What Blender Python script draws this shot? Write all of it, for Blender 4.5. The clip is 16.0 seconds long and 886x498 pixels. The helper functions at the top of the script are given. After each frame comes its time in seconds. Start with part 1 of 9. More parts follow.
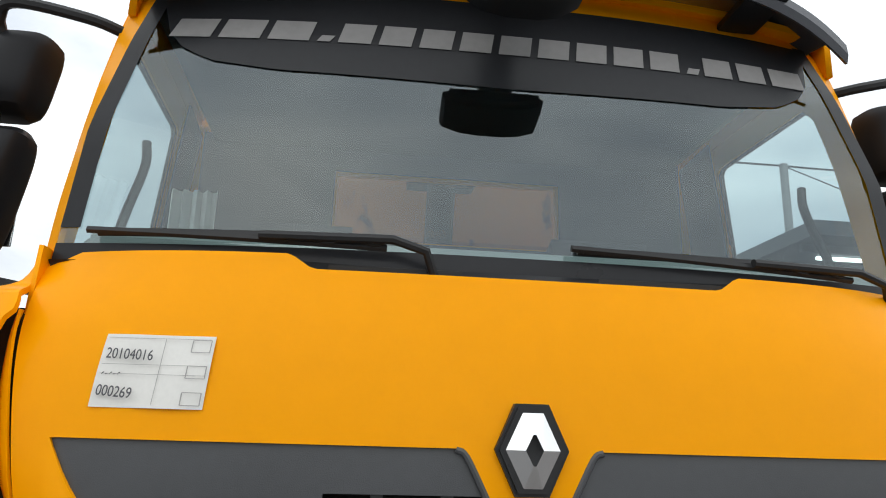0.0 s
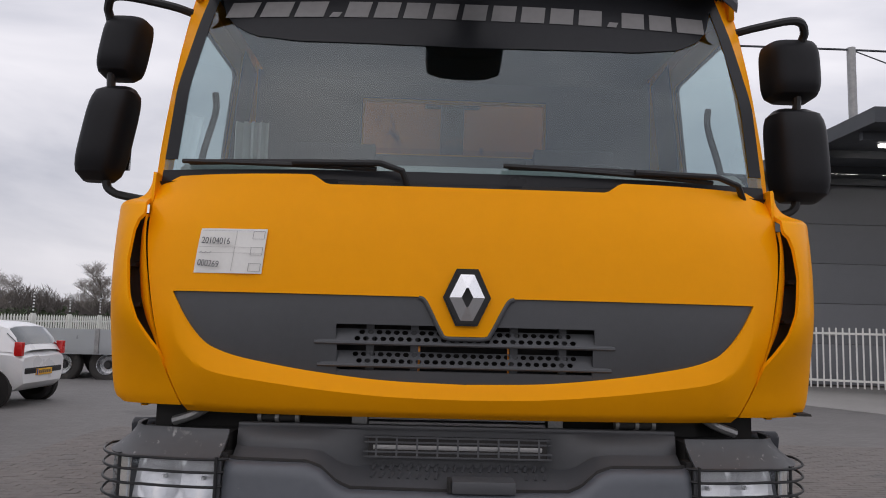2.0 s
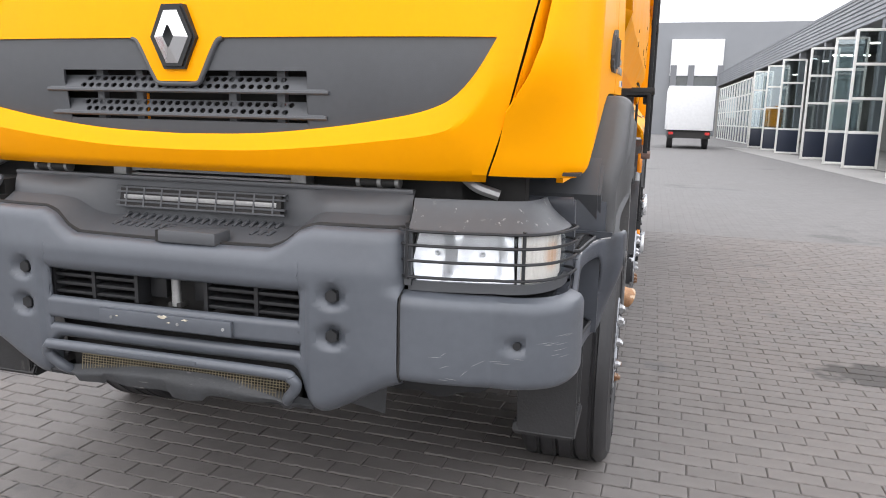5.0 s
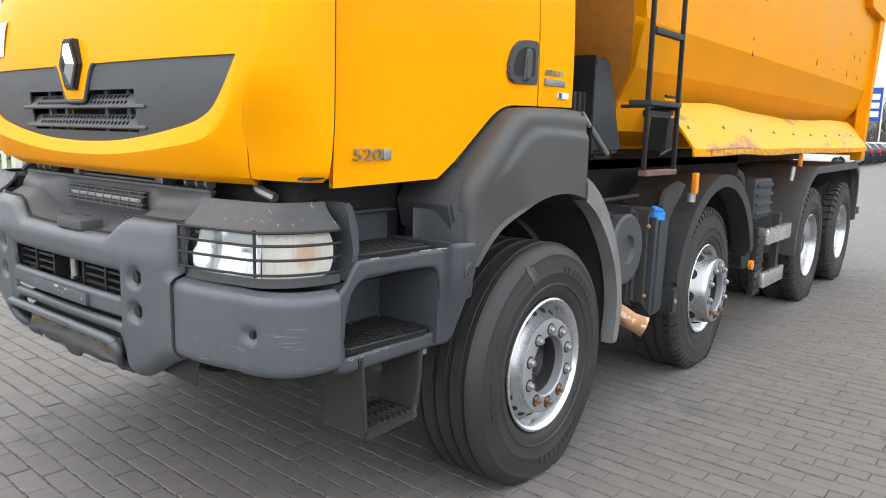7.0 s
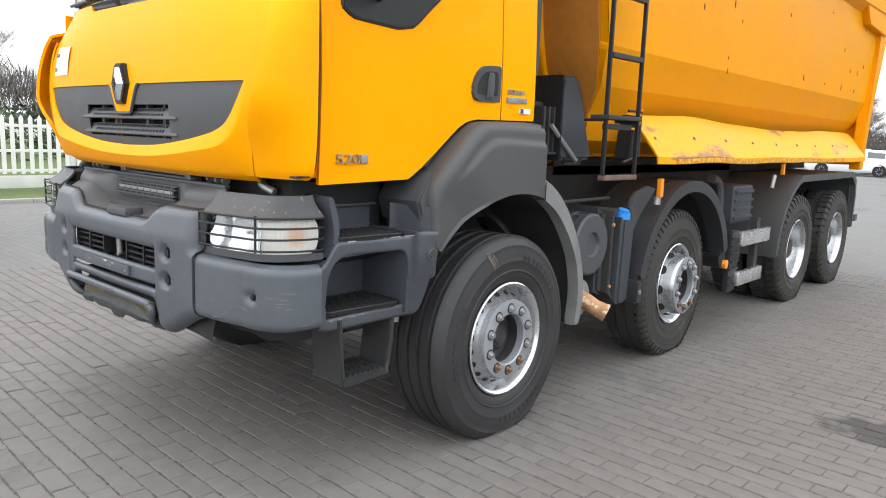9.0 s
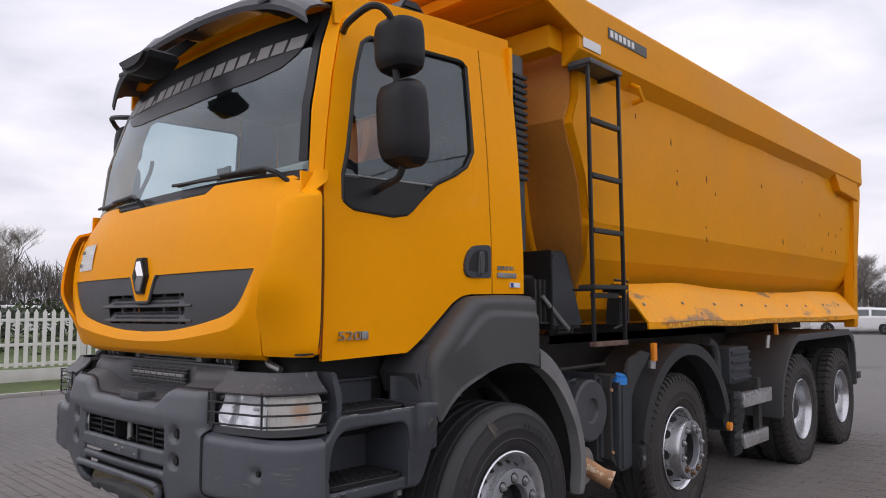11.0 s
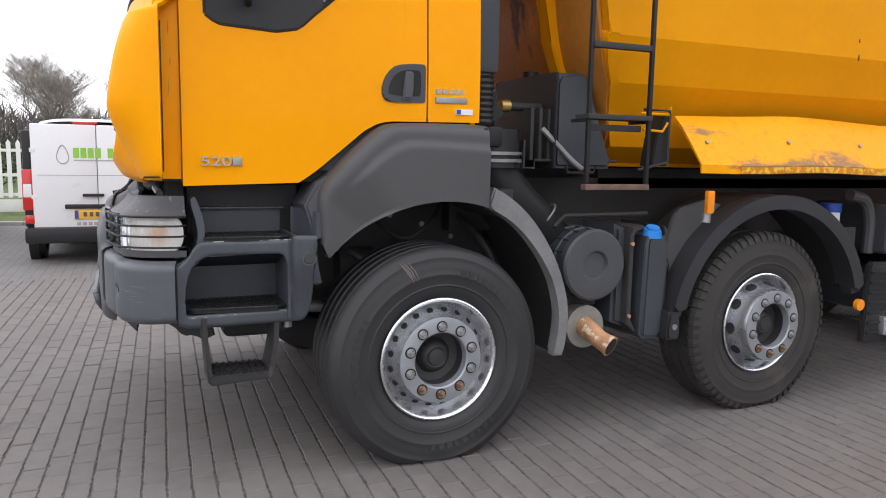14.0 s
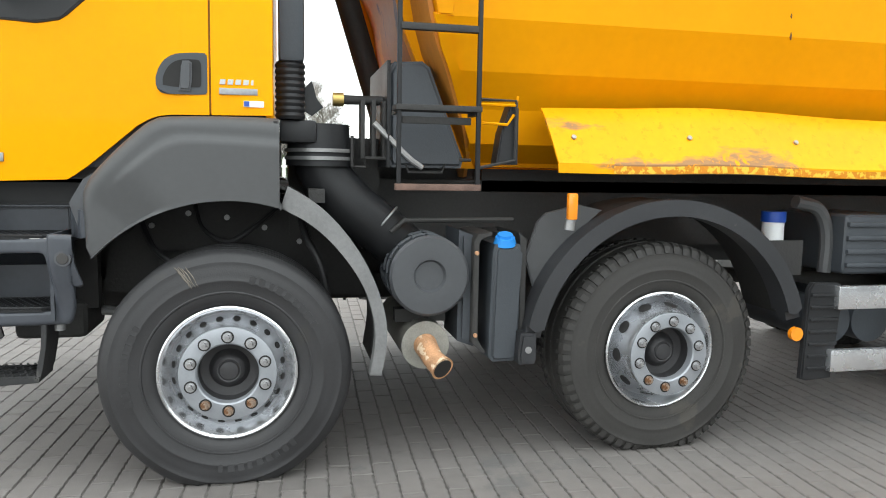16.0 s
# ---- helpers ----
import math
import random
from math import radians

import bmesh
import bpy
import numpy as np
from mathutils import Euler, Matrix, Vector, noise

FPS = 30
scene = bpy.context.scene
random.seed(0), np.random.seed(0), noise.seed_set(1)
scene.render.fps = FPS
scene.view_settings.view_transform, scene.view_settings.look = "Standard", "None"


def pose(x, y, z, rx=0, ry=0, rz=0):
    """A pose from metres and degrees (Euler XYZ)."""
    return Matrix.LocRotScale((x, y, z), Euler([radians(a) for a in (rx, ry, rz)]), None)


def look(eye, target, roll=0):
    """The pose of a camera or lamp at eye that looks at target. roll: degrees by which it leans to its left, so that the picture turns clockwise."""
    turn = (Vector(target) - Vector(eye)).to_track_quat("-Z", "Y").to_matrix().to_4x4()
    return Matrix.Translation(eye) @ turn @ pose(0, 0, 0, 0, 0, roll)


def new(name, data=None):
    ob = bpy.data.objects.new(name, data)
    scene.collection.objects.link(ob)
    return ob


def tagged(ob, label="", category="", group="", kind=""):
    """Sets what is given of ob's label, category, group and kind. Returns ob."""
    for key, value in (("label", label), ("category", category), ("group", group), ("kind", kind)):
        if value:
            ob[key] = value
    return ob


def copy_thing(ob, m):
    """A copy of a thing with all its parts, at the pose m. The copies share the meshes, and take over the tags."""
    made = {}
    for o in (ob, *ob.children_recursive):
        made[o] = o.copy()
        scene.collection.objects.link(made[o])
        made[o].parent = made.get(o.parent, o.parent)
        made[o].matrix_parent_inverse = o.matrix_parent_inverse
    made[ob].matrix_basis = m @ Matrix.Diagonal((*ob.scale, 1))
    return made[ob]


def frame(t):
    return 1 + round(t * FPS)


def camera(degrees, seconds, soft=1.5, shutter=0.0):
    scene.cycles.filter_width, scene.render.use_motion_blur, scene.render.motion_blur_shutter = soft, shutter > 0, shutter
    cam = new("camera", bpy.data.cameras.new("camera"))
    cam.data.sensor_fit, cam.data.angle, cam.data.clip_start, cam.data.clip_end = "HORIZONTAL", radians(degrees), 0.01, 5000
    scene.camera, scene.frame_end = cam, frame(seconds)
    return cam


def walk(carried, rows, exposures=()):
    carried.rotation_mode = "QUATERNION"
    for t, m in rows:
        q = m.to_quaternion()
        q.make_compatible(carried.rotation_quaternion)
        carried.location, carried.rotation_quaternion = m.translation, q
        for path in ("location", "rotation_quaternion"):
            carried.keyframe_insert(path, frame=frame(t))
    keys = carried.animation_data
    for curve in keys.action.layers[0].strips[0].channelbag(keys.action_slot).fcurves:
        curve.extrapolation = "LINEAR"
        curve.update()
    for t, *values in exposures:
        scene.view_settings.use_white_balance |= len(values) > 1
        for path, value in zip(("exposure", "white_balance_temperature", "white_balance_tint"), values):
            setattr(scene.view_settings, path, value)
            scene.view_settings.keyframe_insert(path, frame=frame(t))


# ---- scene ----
cam = camera(63.0, 16.0, 1.0)
PATH = [
    (0, (-0.355, -1.171, 1.681), (-0.135, 0.754, 2.179), 1.7),
    (0.5, (-0.286, -1.451, 1.648), (-0.131, 0.465, 2.202), 1.6),
    (1, (-0.282, -1.741, 1.629), (-0.15, 0.17, 2.206), 1.7),
    (1.5, (-0.202, -1.896, 1.61), (-0.079, 0.041, 2.095), 1.5),
    (2, (-0.133, -1.972, 1.57), (-0.085, 0.017, 1.779), 1.5),
    (2.5, (-0.068, -1.976, 1.562), (-0.068, 0.013, 1.349), 1.7),
    (3, (0.038, -1.888, 1.506), (-0.062, 0.082, 1.172), 1.6),
    (3.5, (0.2, -1.741, 1.476), (0.07, 0.224, 1.127), 1.4),
    (4, (0.558, -1.784, 1.415), (0.39, 0.183, 1.097), 1.2),
    (4.5, (0.958, -1.735, 1.426), (0.649, 0.213, 1.092), 1.2),
    (4.7, (1.103, -1.658, 1.451), (0.707, 0.272, 1.104), 1.3),
    (6.8, (2.634, -1.019, 1.443), (1.416, 0.536, 1.127), 1.4),
    (7, (2.728, -0.941, 1.449), (1.488, 0.596, 1.13), 1.4),
    (7.5, (2.919, -0.806, 1.451), (1.656, 0.713, 1.134), 1.4),
    (8, (3.277, -0.889, 1.47), (1.966, 0.591, 1.167), 1.6),
    (8.5, (3.338, -0.991, 1.482), (2.007, 0.47, 1.173), 2.0),
    (9, (3.321, -1.198, 1.484), (2.0, 0.271, 1.171), 2.1),
    (9.5, (3.312, -1.331, 1.505), (2.078, 0.212, 1.195), 1.9),
    (10, (3.347, -1.365, 1.514), (2.115, 0.203, 1.365), 1.5),
    (10.2, (3.351, -1.357, 1.491), (2.116, 0.216, 1.481), 1.1),
    (12.3, (3.846, -0.893, 1.472), (2.339, 0.406, 1.675), 0.9),
    (12.5, (3.881, -0.755, 1.499), (2.324, 0.499, 1.546), 1.1),
    (13, (4.046, -0.391, 1.475), (2.376, 0.689, 1.262), 1.2),
    (13.5, (4.153, -0.02, 1.409), (2.367, 0.848, 1.165), 1.0),
    (14, (4.189, 0.369, 1.415), (2.367, 1.152, 1.158), 1.1),
    (14.5, (4.332, 0.763, 1.39), (2.426, 1.327, 1.17), 0.8),
    (15, (4.332, 1.165, 1.38), (2.387, 1.565, 1.142), 1.0),
    (15.5, (4.327, 1.48, 1.332), (2.382, 1.89, 1.113), 0.8),
    (16, (4.316, 1.873, 1.358), (2.376, 2.303, 1.137), 1.0),
]
EXPOSURES = [(0.0, 0.2, 6500, 6), (0.3, 0.09, 6500, 9), (0.7, -0.16, 6500, 14), (1.0, -0.54, 6500, 17), (1.5, -0.74, 6500, 17), (1.8, -0.55, 6500, 16), (2.1, -0.36, 6500, 16), (2.5, 0.12, 6500, 14), (3.0, 0.62, 6500, 10), (3.5, 0.78, 6500, 10), (4.0, 1.0, 6500, 11), (4.7, 1.1, 6500, 12), (6.8, 1.1, 6500, 7), (9.6, 1.1, 6500, 7), (10.0, 0.86, 6500, 6), (10.2, 0.47, 6500, 14), (12.3, -0.28, 6500, 20), (12.5, -0.18, 6500, 20), (12.8, 0.37, 6500, 14), (13.2, 0.63, 6500, 13), (14.0, 0.68, 6500, 14), (15.5, 1.18, 6500, 5), (16.0, 1.28, 6500, 3)]

walk(cam, [(t, look(eye, target, roll)) for t, eye, target, roll in PATH], EXPOSURES)

# ---------------- sky and sun: bright overcast ----------------
world = bpy.data.worlds.new("overcast_sky")
scene.world = world
world.use_nodes = True
wn, wl = world.node_tree.nodes, world.node_tree.links
bg = wn["Background"]
sky = wn.new("ShaderNodeTexSky")
sky.sky_type, sky.sun_disc = "NISHITA", False
sky.sun_elevation, sky.sun_rotation = radians(38), radians(200)
sky.air_density, sky.dust_density, sky.ozone_density = 1.0, 4.0, 1.0
coord = wn.new("ShaderNodeTexCoord")
squash = wn.new("ShaderNodeMapping")
squash.inputs["Scale"].default_value = (1.0, 1.0, 3.2)
clouds = wn.new("ShaderNodeTexNoise")
clouds.inputs["Scale"].default_value, clouds.inputs["Detail"].default_value = 2.6, 8
clouds.inputs["Distortion"].default_value = 0.4
ramp = wn.new("ShaderNodeValToRGB")
ramp.color_ramp.elements[0].position, ramp.color_ramp.elements[0].color = 0.32, (5.4, 5.7, 6.3, 1)
ramp.color_ramp.elements[1].position, ramp.color_ramp.elements[1].color = 0.70, (9.6, 9.7, 9.9, 1)
veil = wn.new("ShaderNodeMixRGB")
veil.inputs["Fac"].default_value = 0.93
wl.new(coord.outputs["Generated"], squash.inputs["Vector"])
wl.new(squash.outputs["Vector"], clouds.inputs["Vector"])
wl.new(clouds.outputs["Fac"], ramp.inputs["Fac"])
# an overcast sky is brighter overhead than at the horizon
height = wn.new("ShaderNodeSeparateXYZ")
lift = wn.new("ShaderNodeMapRange")
lift.inputs["To Min"].default_value, lift.inputs["To Max"].default_value = 0.80, 1.22
dome = wn.new("ShaderNodeVectorMath")
dome.operation = "SCALE"
wl.new(coord.outputs["Generated"], height.inputs[0])
wl.new(height.outputs["Z"], lift.inputs["Value"])
wl.new(ramp.outputs["Color"], dome.inputs[0])
wl.new(lift.outputs["Result"], dome.inputs["Scale"])
wl.new(sky.outputs["Color"], veil.inputs["Color1"])
wl.new(dome.outputs["Vector"], veil.inputs["Color2"])
wl.new(veil.outputs["Color"], bg.inputs["Color"])
bg.inputs["Strength"].default_value = 0.145

sun = new("sun", bpy.data.lights.new("sun", "SUN"))
sun.data.energy, sun.data.angle, sun.data.color = 0.5, radians(150), (1.0, 0.96, 0.9)
sun.matrix_world = look((0, 0, 20), (-9, 3, 0))

# ---------------- materials ----------------
def material(name, color, rough=0.5, metal=0.0, var=0.12, scale=3.0, bump=0.0, bump_scale=300.0, coat=0.0,
             spots=None, streaks=None, island=0.0, spec=0.5):
    """Base colour varied at two scales, optional worn patches: spots = (colour, threshold, scale)."""
    m = bpy.data.materials.new(name)
    m.use_nodes = True
    n, l = m.node_tree.nodes, m.node_tree.links
    b = n["Principled BSDF"]
    b.inputs["Metallic"].default_value = metal
    b.inputs["Specular IOR Level"].default_value = spec
    b.inputs["Coat Weight"].default_value = coat
    b.inputs["Coat Roughness"].default_value = 0.08
    tc = n.new("ShaderNodeTexCoord")
    big = n.new("ShaderNodeTexNoise")
    big.inputs["Scale"].default_value, big.inputs["Detail"].default_value = scale, 6
    fine = n.new("ShaderNodeTexNoise")
    fine.inputs["Scale"].default_value, fine.inputs["Detail"].default_value = scale * 14, 3
    for t in (big, fine):
        l.new(tc.outputs["Object"], t.inputs["Vector"])
    add = n.new("ShaderNodeMath")
    add.operation = "MULTIPLY_ADD"
    l.new(fine.outputs["Fac"], add.inputs[0])
    add.inputs[1].default_value = 0.45
    l.new(big.outputs["Fac"], add.inputs[2])
    tone = n.new("ShaderNodeMapRange")
    tone.inputs["From Min"].default_value, tone.inputs["From Max"].default_value = 0.45, 1.0
    tone.inputs["To Min"].default_value, tone.inputs["To Max"].default_value = 1 - var, 1 + var
    l.new(add.outputs[0], tone.inputs["Value"])
    value = tone.outputs["Result"]
    if island:
        geo = n.new("ShaderNodeNewGeometry")
        info = n.new("ShaderNodeObjectInfo")
        sum2 = n.new("ShaderNodeMath")
        sum2.operation = "ADD"
        l.new(geo.outputs["Random Per Island"], sum2.inputs[0])
        l.new(info.outputs["Random"], sum2.inputs[1])
        frac = n.new("ShaderNodeMath")
        frac.operation = "FRACT"
        l.new(sum2.outputs[0], frac.inputs[0])
        rng = n.new("ShaderNodeMapRange")
        rng.inputs["To Min"].default_value, rng.inputs["To Max"].default_value = 1 - island, 1 + island
        l.new(frac.outputs[0], rng.inputs["Value"])
        mul = n.new("ShaderNodeMath")
        mul.operation = "MULTIPLY"
        l.new(value, mul.inputs[0])
        l.new(rng.outputs["Result"], mul.inputs[1])
        value = mul.outputs[0]
    scalev = n.new("ShaderNodeVectorMath")
    scalev.operation = "SCALE"
    scalev.inputs[0].default_value = color
    l.new(value, scalev.inputs["Scale"])
    out = scalev.outputs["Vector"]
    rsock = None
    for colour, low, sc, stretch in spots or ():
        mp = n.new("ShaderNodeMapping")
        mp.inputs["Scale"].default_value = stretch
        l.new(tc.outputs["Object"], mp.inputs["Vector"])
        t = n.new("ShaderNodeTexNoise")
        t.inputs["Scale"].default_value, t.inputs["Detail"].default_value = sc, 7
        t.inputs["Roughness"].default_value = 0.62
        l.new(mp.outputs["Vector"], t.inputs["Vector"])
        r = n.new("ShaderNodeMapRange")
        r.inputs["From Min"].default_value, r.inputs["From Max"].default_value = low, low + 0.04
        l.new(t.outputs["Fac"], r.inputs["Value"])
        mix = n.new("ShaderNodeMixRGB")
        l.new(r.outputs["Result"], mix.inputs["Fac"])
        l.new(out, mix.inputs["Color1"])
        mix.inputs["Color2"].default_value = (*colour, 1)
        out = mix.outputs["Color"]
    l.new(out, b.inputs["Base Color"])
    rr = n.new("ShaderNodeMapRange")
    rr.inputs["From Min"].default_value, rr.inputs["From Max"].default_value = 0.3, 0.7
    rr.inputs["To Min"].default_value, rr.inputs["To Max"].default_value = max(0.02, rough * 0.85), min(1, rough * 1.15)
    l.new(big.outputs["Fac"], rr.inputs["Value"])
    l.new(rr.outputs["Result"], b.inputs["Roughness"])
    if bump:
        bt = n.new("ShaderNodeTexNoise")
        bt.inputs["Scale"].default_value, bt.inputs["Detail"].default_value = bump_scale, 4
        l.new(tc.outputs["Object"], bt.inputs["Vector"])
        bp = n.new("ShaderNodeBump")
        bp.inputs["Strength"].default_value, bp.inputs["Distance"].default_value = bump, 0.01
        l.new(bt.outputs["Fac"], bp.inputs["Height"])
        l.new(bp.outputs["Normal"], b.inputs["Normal"])
    return m


def glass(name, tint, rough=0.02, gain=1.0):
    """Pane: tinted see-through whose gloss grows towards grazing angles."""
    m = bpy.data.materials.new(name)
    m.use_nodes = True
    n, l = m.node_tree.nodes, m.node_tree.links
    n.remove(n["Principled BSDF"])
    clear = n.new("ShaderNodeBsdfTransparent")
    clear.inputs["Color"].default_value = (*tint, 1)
    gloss = n.new("ShaderNodeBsdfGlossy")
    gloss.inputs["Roughness"].default_value = rough
    gloss.inputs["Color"].default_value = (0.84, 0.94, 0.98, 1)
    fr = n.new("ShaderNodeLayerWeight")
    power = n.new("ShaderNodeMath")
    power.operation = "POWER"
    power.inputs[1].default_value = 5.0
    mul = n.new("ShaderNodeMath")
    mul.operation, mul.use_clamp = "MULTIPLY_ADD", True
    mul.inputs[1].default_value, mul.inputs[2].default_value = 0.95, 0.045 * gain
    mix = n.new("ShaderNodeMixShader")
    l.new(fr.outputs["Facing"], power.inputs[0])
    l.new(power.outputs[0], mul.inputs[0])
    l.new(mul.outputs[0], mix.inputs["Fac"])
    l.new(clear.outputs[0], mix.inputs[1])
    l.new(gloss.outputs[0], mix.inputs[2])
    l.new(mix.outputs[0], n["Material Output"].inputs["Surface"])
    return m


def glow(name, color, strength):
    m = bpy.data.materials.new(name)
    m.use_nodes = True
    b = m.node_tree.nodes["Principled BSDF"]
    b.inputs["Base Color"].default_value = (*color, 1)
    b.inputs["Emission Color"].default_value = (*color, 1)
    b.inputs["Emission Strength"].default_value = strength
    return m


YEL = (0.95, 0.368, 0.0006)
M_cab = material("cab_paint", YEL, 0.40, 0, 0.035, 1.2, coat=0.06, spec=0.06, spots=[((0.55, 0.5, 0.4), 0.80, 9.0, (1, 1, 0.3))])
M_body = material("tipper_paint", (0.77, 0.308, 0.001), 0.48, 0, 0.06, 1.5, bump=0.05, bump_scale=12, spec=0.10,
                  spots=[((0.10, 0.045, 0.02), 0.735, 4.5, (1, 1, 0.45)), ((0.05, 0.03, 0.02), 0.755, 14.0, (1, 0.9, 0.4))])
M_worn = material("worn_paint", (0.92, 0.38, 0.001), 0.5, 0, 0.10, 2.0, bump=0.08, bump_scale=20, spec=0.2,
                  spots=[((0.33, 0.18, 0.08), 0.575, 1.1, (1, 0.6, 2.2)), ((0.90, 0.32, 0.002), 0.58, 22.0, (1, 1, 1)), ((0.10, 0.06, 0.03), 0.70, 26.0, (1, 1, 1))])
M_visor = material("visor_plastic", (0.072, 0.077, 0.09), 0.36, 0, 0.12, 3.0, bump=0.05, bump_scale=300, spec=0.5)
M_bump = material("bumper_plastic", (0.080, 0.088, 0.102), 0.36, 0, 0.14, 2.5, bump=0.08, bump_scale=500,
                  spots=[((0.33, 0.32, 0.31), 0.755, 55.0, (1, 1, 1)), ((0.24, 0.24, 0.24), 0.745, 22.0, (0.25, 1, 2.6)), ((0.22, 0.22, 0.22), 0.735, 7.0, (0.6, 1, 2.2)), ((0.04, 0.042, 0.045), 0.70, 2.5, (1, 1, 1))])
M_panel = material("dark_panel_plastic", (0.064, 0.067, 0.073), 0.5, 0, 0.10, 3.0, bump=0.08, bump_scale=450,
                   spots=[((0.20, 0.20, 0.20), 0.74, 6.0, (1, 1, 2))])
M_hood = material("scuffed_lamp_housing", (0.064, 0.067, 0.073), 0.48, 0, 0.12, 3.0, bump=0.08, bump_scale=450, spots=[((0.24, 0.24, 0.24), 0.63, 11.0, (3.0, 3.0, 0.7)), ((0.14, 0.14, 0.14), 0.60, 5.0, (1, 1, 1))])
M_black = material("black_plastic", (0.020, 0.0205, 0.022), 0.42, 0, 0.15, 4.0, bump=0.1, bump_scale=350, spec=0.3)
M_case = material("mirror_case_plastic", (0.014, 0.0145, 0.017), 0.5, 0, 0.1, 4.0, spec=0.2)
M_step = material("step_plastic", (0.056, 0.061, 0.072), 0.36, 0, 0.18, 3.0, bump=0.08, bump_scale=450, spec=0.4, spots=[((0.24, 0.24, 0.24), 0.76, 16.0, (1, 1, 2))])
M_dusty = material("dusty_black_rubber", (0.022, 0.022, 0.023), 0.6, 0, 0.3, 6.0, bump=0.15, bump_scale=120, spots=[((0.060, 0.058, 0.055), 0.66, 7.0, (1, 1, 0.5)), ((0.20, 0.19, 0.18), 0.73, 30.0, (1, 1, 1))])
M_scuff = material("pale_scuff", (0.25, 0.25, 0.25), 0.6)
M_skid = material("scraped_plastic", (0.036, 0.038, 0.041), 0.55, 0, 0.3, 6.0, bump=0.15, bump_scale=90, spots=[((0.12, 0.117, 0.113), 0.64, 22.0, (0.5, 1, 3)), ((0.38, 0.35, 0.32), 0.72, 26.0, (0.5, 1, 2))])
M_numeral = material("dull_silver_numeral", (0.42, 0.41, 0.39), 0.30, 0.8, 0.1, 20.0)
M_fender = material("fender_plastic", (0.062, 0.063, 0.065), 0.55, 0, 0.09, 3.0, bump=0.07, bump_scale=400,
                    spots=[((0.15, 0.15, 0.15), 0.76, 8.0, (1, 1, 1))])
M_guard = material("black_guard_plastic", (0.030, 0.031, 0.034), 0.42, 0, 0.15, 3.0, bump=0.06, bump_scale=300, spots=[((0.075, 0.073, 0.07), 0.66, 5.0, (1, 1, 0.6))])
M_arch = material("weathered_arch_plastic", (0.17, 0.17, 0.17), 0.65, 0, 0.25, 5.0, bump=0.1, bump_scale=120)
M_chassis = material("dirty_chassis", (0.030, 0.029, 0.028), 0.7, 0, 0.3, 5.0, bump=0.2, bump_scale=60)
# near-black for gaps and dark parts; also stands in for shade in openings
M_gap_shade = material("panel_gap", (0.015, 0.014, 0.0135), 0.8)
M_rubber = material("tyre_rubber", (0.025, 0.0245, 0.026), 0.55, 0, 0.22, 5.0, bump=0.10, bump_scale=180,
                    spots=[((0.030, 0.029, 0.028), 0.62, 5.0, (1, 1, 1)), ((0.10, 0.095, 0.088), 0.765, 13.0, (1, 1, 1))])
M_dirty = material("dusty_tyre_rubber", (0.033, 0.031, 0.029), 0.7, 0, 0.25, 5.0, bump=0.12, bump_scale=160, spots=[((0.052, 0.047, 0.041), 0.60, 4.0, (1, 1, 1)), ((0.10, 0.092, 0.08), 0.74, 12.0, (1, 1, 1))])
M_alu = material("polished_aluminium", (0.72, 0.73, 0.75), 0.26, 0.9, 0.10, 6.0, bump=0.03, bump_scale=200)
M_silver = material("silver_wheel_paint", (0.50, 0.51, 0.53), 0.28, 0.85, 0.10, 7.0, bump=0.04, bump_scale=90,
                    spots=[((0.25, 0.22, 0.18), 0.75, 14.0, (1, 1, 1))])
M_hub = material("hub_casting", (0.035, 0.034, 0.036), 0.5, 0.1, 0.3, 12.0, bump=0.1, bump_scale=80)
M_flange = material("grey_hub_paint", (0.31, 0.325, 0.35), 0.36, 0.35, 0.10, 8.0, bump=0.05, bump_scale=120)
M_nut = material("wheel_nut_steel", (0.46, 0.46, 0.47), 0.30, 0.85, 0.3, 18.0)
M_nutrust = material("rusty_nut_steel", (0.34, 0.26, 0.20), 0.5, 0.5, 0.4, 18.0, spots=[((0.20, 0.10, 0.05), 0.50, 30.0, (1, 1, 1))])
M_board = material("stained_board_paint", (0.52, 0.21, 0.03), 0.6, 0, 0.2, 1.5, bump=0.1, bump_scale=30, spots=[((0.12, 0.06, 0.035), 0.58, 2.5, (1, 1, 0.4)), ((0.7, 0.29, 0.01), 0.64, 3.0, (1, 1, 0.5))])
M_rust = material("rusty_steel", (0.50, 0.27, 0.14), 0.75, 0.1, 0.45, 9.0, bump=0.4, bump_scale=60,
                  spots=[((0.68, 0.52, 0.36), 0.56, 16.0, (1, 1, 1))])
M_steel = material("dull_steel", (0.33, 0.33, 0.33), 0.5, 0.7, 0.25, 8.0, bump=0.1, bump_scale=80)
M_can = material("silencer_steel", (0.30, 0.29, 0.26), 0.6, 0.4, 0.3, 10.0, bump=0.2, bump_scale=70)
M_chrome = material("chrome", (0.80, 0.81, 0.83), 0.12, 1.0, 0.03, 4.0)
M_tank = material("tank_plastic", (0.044, 0.050, 0.058), 0.5, 0, 0.12, 4.0, bump=0.1, bump_scale=120)
M_bluecap = material("blue_plastic", (0.03, 0.26, 0.72), 0.4, 0, 0.1, 8.0)
M_bluepaint = material("blue_paint", (0.012, 0.06, 0.34), 0.4)
M_white = material("white_plastic", (0.72, 0.73, 0.74), 0.45, 0, 0.06, 6.0)
M_paper = material("paper", (0.74, 0.73, 0.70), 0.8, 0, 0.06, 9.0)
M_ink = material("ink", (0.08, 0.08, 0.09), 0.7)
M_amber = material("amber_lens", (0.85, 0.27, 0.012), 0.25, 0, 0.1, 20.0, coat=0.5)
M_print = material("film_print", (0.24, 0.235, 0.235), 0.5, spec=0.2)
